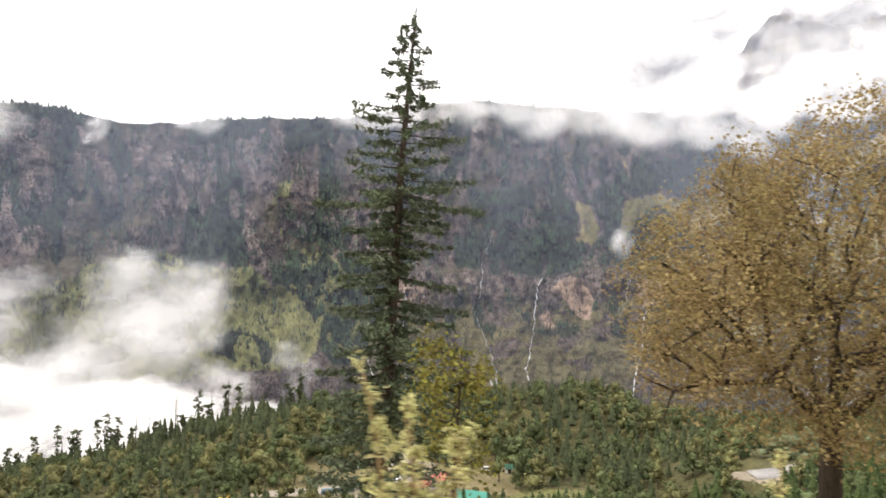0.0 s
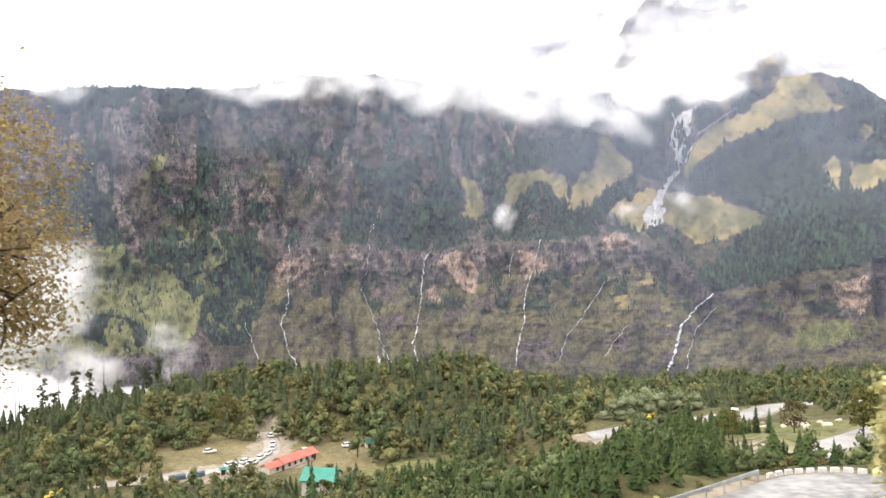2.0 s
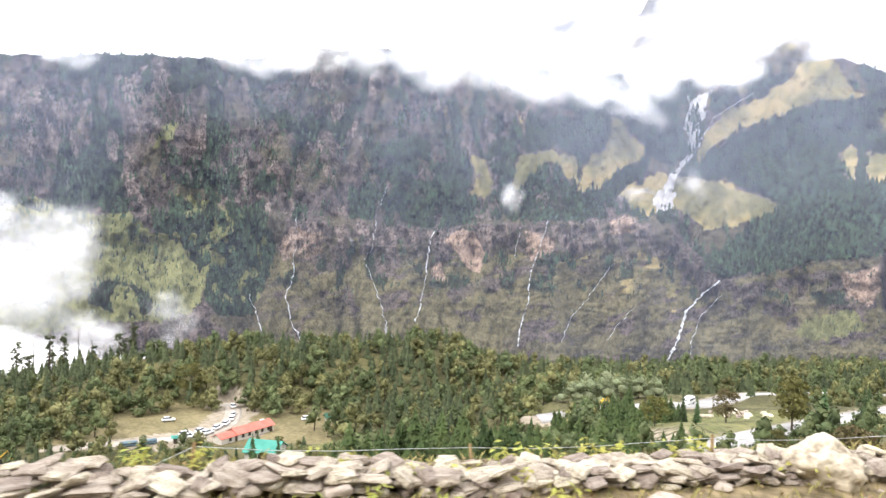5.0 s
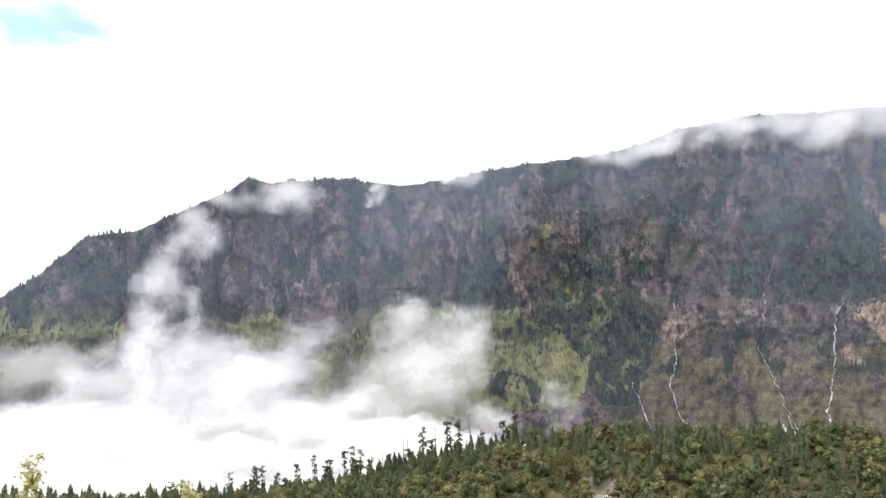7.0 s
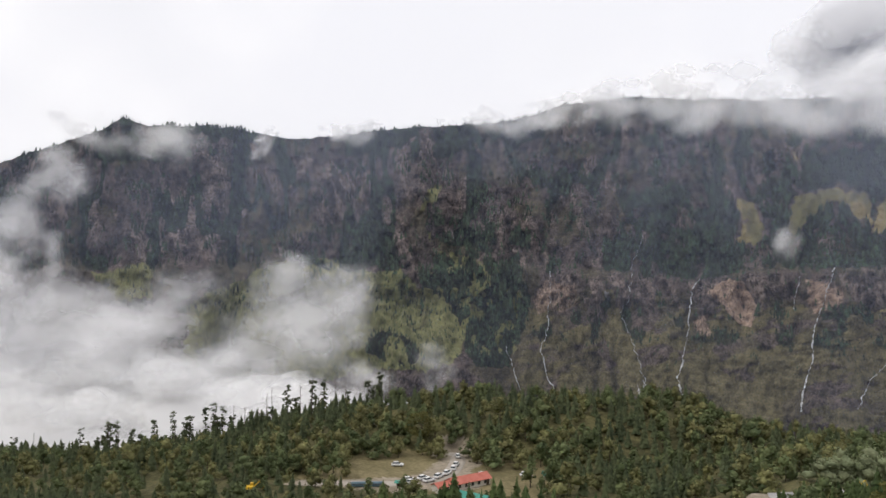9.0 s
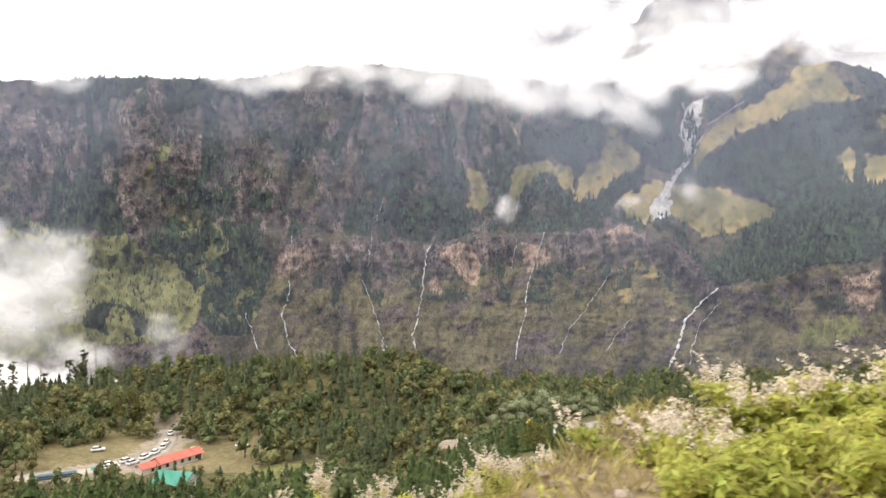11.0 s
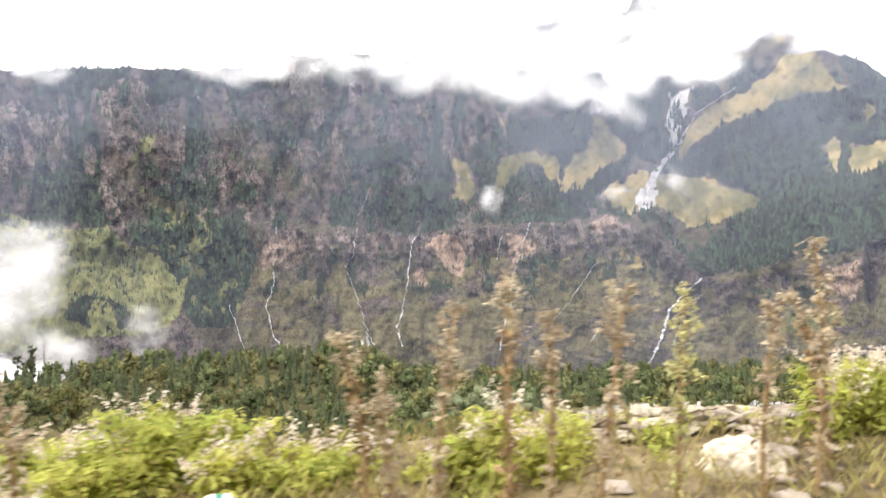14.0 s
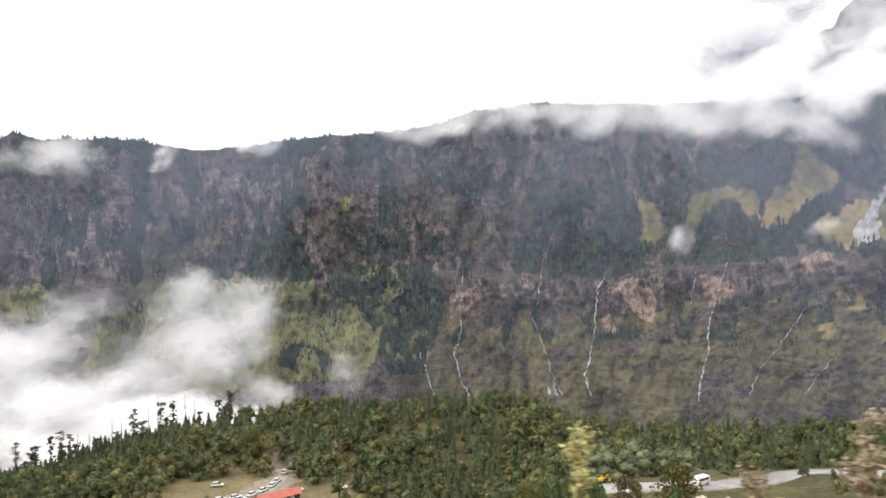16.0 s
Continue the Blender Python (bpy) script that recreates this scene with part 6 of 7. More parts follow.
def along(p, d, s):
    return np.array([np.interp(s, d, p[:, j]) for j in range(3)])


def make_parapets():
    rng = np.random.default_rng(3)
    bm = bmesh.new()
    box(bm, (0.85, 0.34, 0.55), (0, 0, 0.27), 0.05)
    me = bpy.data.meshes.new("parapet_block")
    bm.to_mesh(me)
    bm.free()
    me.materials.append(M_CONCRETE)
    for side, a, b, gap, k in ((1, 0.335, 0.56, 0.95, 0.72), (-1, 0.25, 0.44, 0.75, 0.6)):
        p, d = edge_line("bend", side, a, b)
        s = 0.5
        while s < d[-1]:
            q, r = along(p, d, s), along(p, d, s + 0.3)
            ob = new("parapet_block", me)
            ob.matrix_basis = Matrix.Translation((q[0], q[1], q[2] - 0.1)) @ Matrix.Rotation(math.atan2(r[1] - q[1], r[0] - q[0]) + rng.normal(0, 0.05), 4, "Z") @ Matrix.Scale(k * rng.uniform(0.92, 1.08), 4)
            tagged(ob, "white-washed concrete parapet block along the hairpin edge" if side == 1 else "low white kerb block round the hairpin island", "parapet", "parapet blocks of the hairpin")
            s += gap


def make_guard_rail():
    p, d = edge_line("bend", 1, 0.0, 0.335)
    base = new("guard_rail")
    n = int(d[-1] / 2.0)
    pts = np.array([along(p, d, s) for s in np.linspace(0, d[-1], n * 3)])
    # a folded steel beam: five lines of its section swept along the edge
    t = np.gradient(pts[:, :2], axis=0)
    t /= np.linalg.norm(t, axis=1)[:, None]
    nr = np.stack([-t[:, 1], t[:, 0]], 1)
    prof = [(0.0, 0.42), (0.06, 0.50), (0.0, 0.57), (0.06, 0.64), (0.0, 0.74)]
    v = np.zeros((len(pts), 5, 3))
    for j, (o, h) in enumerate(prof):
        v[:, j, :2] = pts[:, :2] - nr * o
        v[:, j, 2] = pts[:, 2] + h
    put("rail", np_mesh("rail", v.reshape(-1, 3), grid_faces(len(pts), 5)), M_STEEL, base)
    bm = bmesh.new()
    box(bm, (0.1, 0.14, 0.9), (0, 0, 0.25), 0.01)
    me = bpy.data.meshes.new("post")
    bm.to_mesh(me)
    bm.free()
    me.materials.append(M_STEEL)
    for k in range(n + 1):
        q = along(p, d, d[-1] * k / n)
        ob = new("post", me)
        ob.parent = base
        ob.location = (q[0], q[1] + 0.1, q[2])
    tagged(base, "grey steel crash barrier along the hairpin road", "guard rail")


make_parapets()
make_guard_rail()


# ---- the roadhouse, the car park and its vehicles ----
def gable_house(name, x, y, z, length, depth, wall, rise, turn, roof_mat, label, windows, over=0.5):
    base = new(name)
    hl, hd = length / 2, depth / 2
    bm = bmesh.new()
    rows = [(-hl, -hd), (hl, -hd), (hl, hd), (-hl, hd)]
    lo = [bm.verts.new((a, b, -5.0 if name == "teal_house" else -1.0)) for a, b in rows]
    up = [bm.verts.new((a, b, wall)) for a, b in rows]
    g = [bm.verts.new((-hl, 0, wall + rise)), bm.verts.new((hl, 0, wall + rise))]
    for f in ([lo[0], lo[1], up[1], up[0]], [lo[2], lo[3], up[3], up[2]], [lo[1], lo[2], up[2], g[1], up[1]], [lo[3], lo[0], up[0], g[0], up[3]], lo[::-1], [up[0], up[1], g[1], g[0]], [up[2], up[3], g[0], g[1]]):
        bm.faces.new(f)
    part("wall", bm, M_PLASTER, base)
    for s in (-1, 1):
        bm = bmesh.new()
        k = rise / hd
        a = [(-hl - over, s * (hd + over), wall - over * k + 0.06), (hl + over, s * (hd + over), wall - over * k + 0.06), (hl + over, 0, wall + rise + 0.06), (-hl - over, 0, wall + rise + 0.06)]
        vs = [bm.verts.new(q) for q in a] + [bm.verts.new((q[0], q[1], q[2] + 0.1)) for q in a]
        for f in ((0, 1, 2, 3), (7, 6, 5, 4), (0, 4, 5, 1), (1, 5, 6, 2), (2, 6, 7, 3), (3, 7, 4, 0)):
            bm.faces.new([vs[i] for i in f])
        bmesh.ops.recalc_face_normals(bm, faces=bm.faces)
        part("roof", bm, roof_mat, base)
    for i in range(windows):
        bm = bmesh.new()
        for size, at in (((0.9, 0.1, 0.08), (0, 0, 0.46)), ((0.9, 0.1, 0.08), (0, 0, -0.46)), ((0.08, 0.1, 0.84), (-0.41, 0, 0)), ((0.08, 0.1, 0.84), (0.41, 0, 0))):
            box(bm, size, at, 0.01)
        w = part("window", bm, M_BARK, base, "dark wooden window frame")
        bm = bmesh.new()
        box(bm, (0.74, 0.04, 0.84), (0, 0, 0))
        part("pane", bm, M_GLASS, w)
        w.location = (-hl + length * (i + 0.8) / (windows + 0.6), -hd - 0.03, wall * 0.55)
    bm = bmesh.new()
    box(bm, (1.0, 0.08, 2.0), (0, 0, 0), 0.02)
    dd = part("door", bm, M_BARK, base)
    dd.location = (hl - 0.9, -hd - 0.03, 1.0)
    base.matrix_basis = pose(x, y, z, 0, 0, turn)
    return tagged(base, label, "house")


YARD_Z = -62.1
M_DARKGREEN = surface("dark_green_sheet", (0.02, 0.08, 0.05), (0.05, 0.14, 0.09), 0.5, 0.6, 0.1)
gable_house("roadhouse", -10.5, 207.5, YARD_Z, 13.0, 4.6, 2.0, 1.2, 50, M_REDROOF, "long low white building with a red sheet-metal roof", 5)
gable_house("roadhouse_wing", -16.0, 200.5, YARD_Z, 6.0, 3.6, 1.8, 0.9, 50, M_REDROOF, "small lean-to with a faded red sheet roof", 1)
gable_house("teal_house", -0.6, 173.5, -57.8, 8.0, 6.6, 2.4, 2.0, -16, M_TEALROOF, "house with a bright teal sheet-metal roof among trees", 3)
gable_house("hut", 11.0, 221.0, YARD_Z, 1.8, 1.6, 1.8, 0.8, 20, M_DARKGREEN, "tiny green-roofed hut on the meadow", 1)
gable_house("hut", -29.5, 199.5, YARD_Z, 1.6, 1.5, 1.7, 0.3, 10, M_TEALROOF, "small turquoise kiosk at the car park", 1)


def loft(sections, material, name, parent, label=""):
    """A closed body from cross sections along x: each (x, half width, bottom, shoulder, top, top half width)."""
    rows = []
    for x, w, b, s, t, tw in sections:
        rows.append([(x, -w * 0.94, b), (x, -w, (b + s) / 2), (x, -w, s), (x, -tw, t), (x, tw, t), (x, w, s), (x, w, (b + s) / 2), (x, w * 0.94, b)])
    v = np.array(rows, float)
    n, k = v.shape[:2]
    i = np.arange(n - 1)[:, None] * k + np.arange(k)[None]
    j = np.arange(n - 1)[:, None] * k + (np.arange(k)[None] + 1) % k
    f = np.stack([i, j, j + k, i + k], -1).reshape(-1, 4)
    caps = np.array([list(range(k))[::-1], [(n - 1) * k + q for q in range(k)]])
    return put(name, np_mesh(name, v.reshape(-1, 3), [f, caps]), material, parent, label)


def wheels(base, xs, half, r):
    bm = bmesh.new()
    bmesh.ops.create_cone(bm, cap_ends=True, segments=14, radius1=r, radius2=r, depth=0.2, matrix=Matrix.Rotation(radians(90), 4, "X"))
    bmesh.ops.bevel(bm, geom=[e for e in bm.edges], offset=0.03, segments=1, affect="EDGES")
    me = bpy.data.meshes.new("wheel")
    bm.to_mesh(me)
    bm.free()
    me.materials.append(M_RUBBER)
    bm = bmesh.new()
    bmesh.ops.create_cone(bm, cap_ends=True, segments=12, radius1=r * 0.58, radius2=r * 0.58, depth=0.12, matrix=Matrix.Rotation(radians(90), 4, "X"))
    rim = bpy.data.meshes.new("rim")
    bm.to_mesh(rim)
    bm.free()
    rim.materials.append(M_STEEL)
    for x in xs:
        for s in (-1, 1):
            ob = new("wheel", me)
            ob.parent = base
            ob.location = (x, s * half, r)
            hub = new("rim", rim)
            hub.parent = ob
            hub.location = (0, s * 0.06, 0)


def make_car(paint=None):
    base = new("car")
    loft([(-2.0, 0.72, 0.42, 0.62, 0.86, 0.66), (-1.7, 0.82, 0.30, 0.66, 0.95, 0.74), (0.7, 0.84, 0.26, 0.66, 0.95, 0.76), (1.55, 0.82, 0.28, 0.62, 0.86, 0.72), (1.95, 0.70, 0.40, 0.56, 0.68, 0.62)], paint or M_WHITE, "body", base)
    loft([(-1.75, 0.70, 0.9, 0.94, 1.0, 0.66), (-1.4, 0.72, 0.9, 1.0, 1.42, 0.58), (0.1, 0.73, 0.9, 1.0, 1.46, 0.58), (0.95, 0.70, 0.88, 0.92, 0.96, 0.66)], M_GLASS, "window", base)
    loft([(-1.42, 0.5, 1.42, 1.43, 1.45, 0.48), (-1.3, 0.6, 1.42, 1.44, 1.48, 0.55), (0.05, 0.6, 1.44, 1.46, 1.5, 0.55), (0.2, 0.5, 1.43, 1.44, 1.46, 0.48)], paint or M_WHITE, "roof_panel", base)
    wheels(base, (-1.25, 1.2), 0.76, 0.31)
    return tagged(base, "white car parked in a queue on the dirt yard", "car", "cars in the car park")


def make_van(label):
    base = new("van")
    loft([(-2.3, 0.88, 0.35, 0.9, 1.95, 0.78), (-2.1, 0.92, 0.32, 0.9, 2.05, 0.82), (1.3, 0.92, 0.32, 0.9, 2.05, 0.82), (1.9, 0.9, 0.34, 0.9, 1.3, 0.8), (2.3, 0.82, 0.4, 0.7, 0.95, 0.72)], M_WHITE, "body", base)
    loft([(-1.8, 0.945, 1.15, 1.3, 1.7, 0.90), (1.2, 0.945, 1.15, 1.3, 1.7, 0.90)], M_GLASS, "window", base)
    loft([(1.5, 0.7, 1.25, 1.3, 1.75, 0.62), (1.86, 0.72, 1.18, 1.25, 1.4, 0.66)], M_GLASS, "windscreen", base)
    wheels(base, (-1.4, 1.5), 0.82, 0.36)
    return tagged(base, label, "van")


def make_bus(label):
    base = new("bus")
    loft([(-4.6, 1.12, 0.5, 1.5, 2.95, 1.02), (-4.4, 1.2, 0.42, 1.5, 3.05, 1.08), (4.3, 1.2, 0.42, 1.5, 3.05, 1.08), (4.6, 1.1, 0.5, 1.5, 2.9, 1.0)], M_BLUE, "body", base)
    for i in range(7):
        loft([(-3.9 + i * 1.12, 1.225, 1.55, 1.7, 2.35, 1.19), (-2.95 + i * 1.12, 1.225, 1.55, 1.7, 2.35, 1.19)], M_GLASS, "window", base)
    loft([(-4.2, 0.95, 3.04, 3.07, 3.12, 0.9), (4.1, 0.95, 3.04, 3.07, 3.12, 0.9)], M_BLUE, "roof_panel", base)
    wheels(base, (-2.7, 2.9), 1.08, 0.48)
    return tagged(base, label, "bus")


def make_digger():
    base = new("excavator")
    bm = bmesh.new()
    box(bm, (1.9, 1.7, 1.0), (-0.4, 0, 1.35), 0.12)
    box(bm, (0.9, 0.8, 1.0), (0.2, 0.45, 2.1), 0.1)
    part("body", bm, M_YELLOW, base)
    for s in (-1, 1):
        bm = bmesh.new()
        box(bm, (2.8, 0.42, 0.7), (0, s * 0.85, 0.38), 0.2)
        part("track", bm, M_RUBBER, base)
    bm = bmesh.new()
    rod(bm, (0.7, -0.1, 1.5), (2.4, -0.1, 3.1), 0.18, 0.14, 6)
    part("boom", bm, M_YELLOW, base)
    bm = bmesh.new()
    rod(bm, (2.35, -0.1, 3.15), (3.3, -0.1, 1.3), 0.13, 0.1, 6)
    part("arm", bm, M_YELLOW, base)
    bm = bmesh.new()
    box(bm, (0.6, 0.8, 0.6), (3.3, -0.1, 0.95), 0.12)
    part("bucket", bm, M_YELLOW, base)
    return tagged(base, "small yellow excavator standing on bare earth by trees", "excavator")


def stand(ob, x, y, turn, z=None):
    zz = float(land(np.array([float(x)]), np.array([float(y)]))[0]) if z is None else z
    ob.matrix_basis = pose(x, y, zz + 0.02, 0, 0, turn)
    return ob


def park_cars():
    rng = np.random.default_rng(9)
    line = LINES["yard"]
    d = np.concatenate([[0], np.cumsum(np.linalg.norm(np.diff(line, axis=0), axis=1))])
    first = None
    spots = []
    s = 34.0
    while s < d[-1] - 3:
        q, r = along(line, d, s), along(line, d, s + 0.5)
        a = math.degrees(math.atan2(r[1] - q[1], r[0] - q[0]))
        nx, ny = -math.sin(radians(a)), math.cos(radians(a))
        for off in (-0.2,) if s > 44 else (-1.2, 1.6):
            if rng.uniform() < 0.93:
                spots.append((q[0] + nx * off, q[1] + ny * off, a + rng.normal(0, 5), q[2]))
        s += rng.uniform(4.6, 5.6)
    spots += [(-38, 221, 20, YARD_Z), (4.5, 222, 10, YARD_Z), (-8.5, 218.0, 48, YARD_Z)]
    for x, y, a, z in spots:
        if first is None:
            first = stand(make_car(), x, y, a, z + 0.05)
        else:
            copy_thing(first, pose(x, y, z + 0.07, 0, 0, a))


park_cars()
for label, x, y in (("blue-grey minibus standing in the car park", -36.5, 198.0), ("dark blue-grey minibus parked behind another", -41.2, 196.3)):
    minibus = stand(make_bus(label), x, y, 22)
    minibus.matrix_basis = minibus.matrix_basis @ Matrix.Scale(0.48, 4)
digger = stand(make_digger(), -66, 178, 30)
copy_thing(digger, pose(84.7, 175.4, float(land(np.array([84.7]), np.array([175.4]))[0]) + 0.02, 0, 0, 20) @ Matrix.Scale(0.6, 4))
stand(make_van("white van driving on the pale winding road"), 66.8, 79.5, 65)
stand(make_van("white van waiting on the valley road"), 105.8, 171.8, 222)


# ---- stones: walls of piled rock and loose boulders ----
def stone_meshes(count, seed):
    """Angular slabs with knocked-off corners."""
    rng = np.random.default_rng(seed)
    out = []
    for k in range(count):
        bm = bmesh.new()
        bmesh.ops.create_cube(bm, size=1)
        for v in bm.verts:
            v.co = Vector((v.co.x * rng.uniform(0.7, 1.1), v.co.y * rng.uniform(0.65, 1.1), v.co.z * rng.uniform(0.2, 0.42)))
        bmesh.ops.bevel(bm, geom=list(bm.edges), offset=0.13, segments=1, affect="EDGES")
        for v in bm.verts:
            v.co += Vector(rng.normal(0, 0.035, 3))
        me = bpy.data.meshes.new("stone")
        bm.to_mesh(me)
        bm.free()
        me.materials.append(M_STONE)
        out.append(me)
    return out


STONES = stone_meshes(12, 5)


def make_boulders():
    """Pale boulders lying about the grass between the two roads."""
    rng = np.random.default_rng(58)
    for k in range(16):
        x, y = 102.5 + rng.normal(0, 5.0), 135.5 + rng.normal(0, 6.5)
        size = rng.uniform(0.9, 2.2)
        ob = new("boulder", STONES[k % len(STONES)])
        ob.matrix_basis = Matrix.Translation((x, y, float(land(np.array([x]), np.array([y]))[0]) + 0.08 * size)) @ Matrix.Rotation(rng.uniform(0, 6.28), 4, "Z") @ Matrix.Diagonal((size, size, size * 1.5, 1))
        tagged(ob, "pale grey boulder lying on rough grass", "boulder", "boulders on the grass")


make_boulders()


def stone_wall(x0, x1, s0, courses, rowsdeep, size, label, seed, run=0.6):
    """Piled stones; those on the side of the road are parts, the heart of the wall is one joined part."""
    rng = np.random.default_rng(seed)
    base = new("dry_stone_wall")
    base.location = (x0, float(track_y(x0)) + s0, 0)
    heart, singles = [], 0
    tris = []
    for me in STONES:
        me.calc_loop_triangles()
        tris.append((np.array([v.co[:] for v in me.vertices]), np.array([t.vertices[:] for t in me.loop_triangles])))
    for r in range(rowsdeep):
        for c in range(courses):
            x = x0 + rng.uniform(0, 0.2)
            while x < x1:
                w = size * rng.uniform(0.6, 1.9)
                top = courses - 1.6 * grain(np.array([x * 0.7]), np.array([0.0]), seed)[0] - 1.5 * step(0.9, 0, x1 - x) - 0.6 * courses * step(run, 0, x - x0)
                if c <= top:
                    yy = float(track_y(x)) + s0 + (r - (rowsdeep - 1) / 2) * size * 0.9 + c * size * (0.06 if courses < 5 else 0.2) + rng.normal(0, size * 0.16)
                    g = float(land(np.array([x]), np.array([yy]))[0])
                    m = Matrix.Translation((x - base.location.x, yy - base.location.y, g + size * 0.18 + c * size * 0.29 + rng.normal(0, size * 0.07)))
                    e = Euler((rng.normal(0, 0.2), rng.normal(0, 0.2), rng.normal(0, 0.5) + (3.14 if rng.uniform() < 0.5 else 0)))
                    m = m @ e.to_matrix().to_4x4() @ Matrix.Diagonal((w, size * rng.uniform(0.8, 1.4), size * rng.uniform(0.7, 1.25), 1))
                    k = int(rng.integers(0, 12))
                    if singles < 300 and (r == 0 or c >= top - 1):
                        ob = new("stone", STONES[k])
                        ob.parent = base
                        ob.matrix_basis = m
                        singles += 1
                    else:
                        a = np.array(m)
                        heart.append((tris[k][0] @ a[:3, :3].T + a[:3, 3], tris[k][1]))
                x += w * 0.85
    if heart:
        tagged(put("wall_heart", np_mesh("wall_heart", *merge(heart)), M_STONE_HEART, base), kind="stuff")
    return tagged(base, label, "stone wall")


M_STONE_HEART = surface("wall_stone_heart", (0.17, 0.13, 0.10), (0.6, 0.53, 0.445), 2.6, 0.85, 0.8, island=0.38, third=(0.46, 0.39, 0.31))


def boulder(x, s, size, label, seed, sink=0.2):
    rng = np.random.default_rng(seed)
    bm = bmesh.new()
    bmesh.ops.create_icosphere(bm, subdivisions=4, radius=0.5)
    for v in bm.verts:
        k = 1 + 0.30 * noise.fractal(Vector(v.co) * 2.6 + Vector((seed, 0, 0)), 0.9, 2.1, 5)
        q = Vector(v.co) * k
        v.co = Vector((q.x * 1.1, q.y * 0.95, q.z * 0.82)) * size
    for f in bm.faces:
        f.smooth = True
    ob = part("boulder", bm, M_STONE)
    y = float(track_y(x)) + s
    ob.location = (x, y, float(land(np.array([x]), np.array([y]))[0]) + size * (0.41 - sink))
    ob.rotation_euler = (0, 0, rng.uniform(0, 6))
    return tagged(ob, label, "boulder")


stone_wall(24.6, 30.6, 3.12, 3, 3, 0.105, "low wall of pale rounded stones at the road's edge", 4)
stone_wall(53.0, 61.2, 4.55, 6, 6, 0.12, "broad dry wall of piled pale flat stones", 6, 2.6)
stone_wall(68.4, 70.4, 3.55, 2, 2, 0.13, "rough heap of pale stones behind dry weeds", 8)
boulder(29.06, 3.05, 0.36, "large rounded grey-white boulder by the stone wall", 1)
boulder(30.63, 2.9, 0.26, "white boulder half sunk in grass", 2)
boulder(62.6, 2.6, 0.24, "pale boulder on the bare verge", 3)
boulder(58.2, 3.9, 0.3, "pale boulder below the stone wall", 4)
boulder(69.3, 2.97, 0.38, "large white boulder among dry brown weeds", 6, 0.5)


def make_gravel():
    rng = np.random.default_rng(14)
    base = []
    for me in STONES:
        me.calc_loop_triangles()
        base.append((np.array([v.co[:] for v in me.vertices]), np.array([t.vertices[:] for t in me.loop_triangles])))
    x = np.concatenate([rng.uniform(23.5, 36, 420), rng.uniform(51, 80, 900)])
    s = rng.uniform(1.5, 4.6, len(x))
    y = track_y(x) + s
    z = land(x, y)
    size = rng.uniform(0.02, 0.12, len(x)) * np.where(rng.uniform(0, 1, len(x)) < 0.12, 1.8, 1)
    v, f = scatter(base, np.stack([x, y, z + size * 0.12], 1), size, rng)
    tagged(put("loose_stones", np_mesh("loose_stones", v, f), M_STONE), "loose pale stones strewn over the verge", "stones", kind="stuff")


make_gravel()


# ---- weeds, bushes and grass of the verge ----
def make_grass():
    rng = np.random.default_rng(15)
    x = np.concatenate([rng.uniform(23.5, 37, 40000), rng.uniform(50.5, 80, 84000), rng.uniform(-4, 22, 5000)])
    s = np.where(x < 22.5, rng.uniform(2.6, 7.5, len(x)), rng.uniform(1.5, 5.6, len(x)))
    y = track_y(x) + s
    ok = fbm(x / 0.9, y / 0.9, 2, 4) + rng.normal(0, 0.14, len(x)) > 0.43
    x, y = x[ok], y[ok]
    z = land(x, y)
    n = len(x)
    a = rng.uniform(0, 6.28, n)
    h = rng.uniform(0.03, 0.13, n) * np.where(x < 40, 0.6, 1.0)
    d = np.stack([np.cos(a), np.sin(a), 0 * a], 1)
    sd = np.stack([-np.sin(a), np.cos(a), 0 * a], 1) * (0.0015 + 0.011 * h)[:, None]
    p = np.stack([x, y, z - 0.01], 1)
    up = np.array([0, 0, 1.0])
    v = np.stack([p - sd, p + sd, p + d * (0.25 * h)[:, None] + up * (0.65 * h)[:, None] + sd * 0.7, p + d * (0.6 * h)[:, None] + up * h[:, None]], 1)
    tagged(put("grass", np_mesh("grass", v.reshape(-1, 3), np.arange(4 * n).reshape(n, 4)), M_GRASS), "rough yellow-green grass on the verge", "grass", kind="stuff")


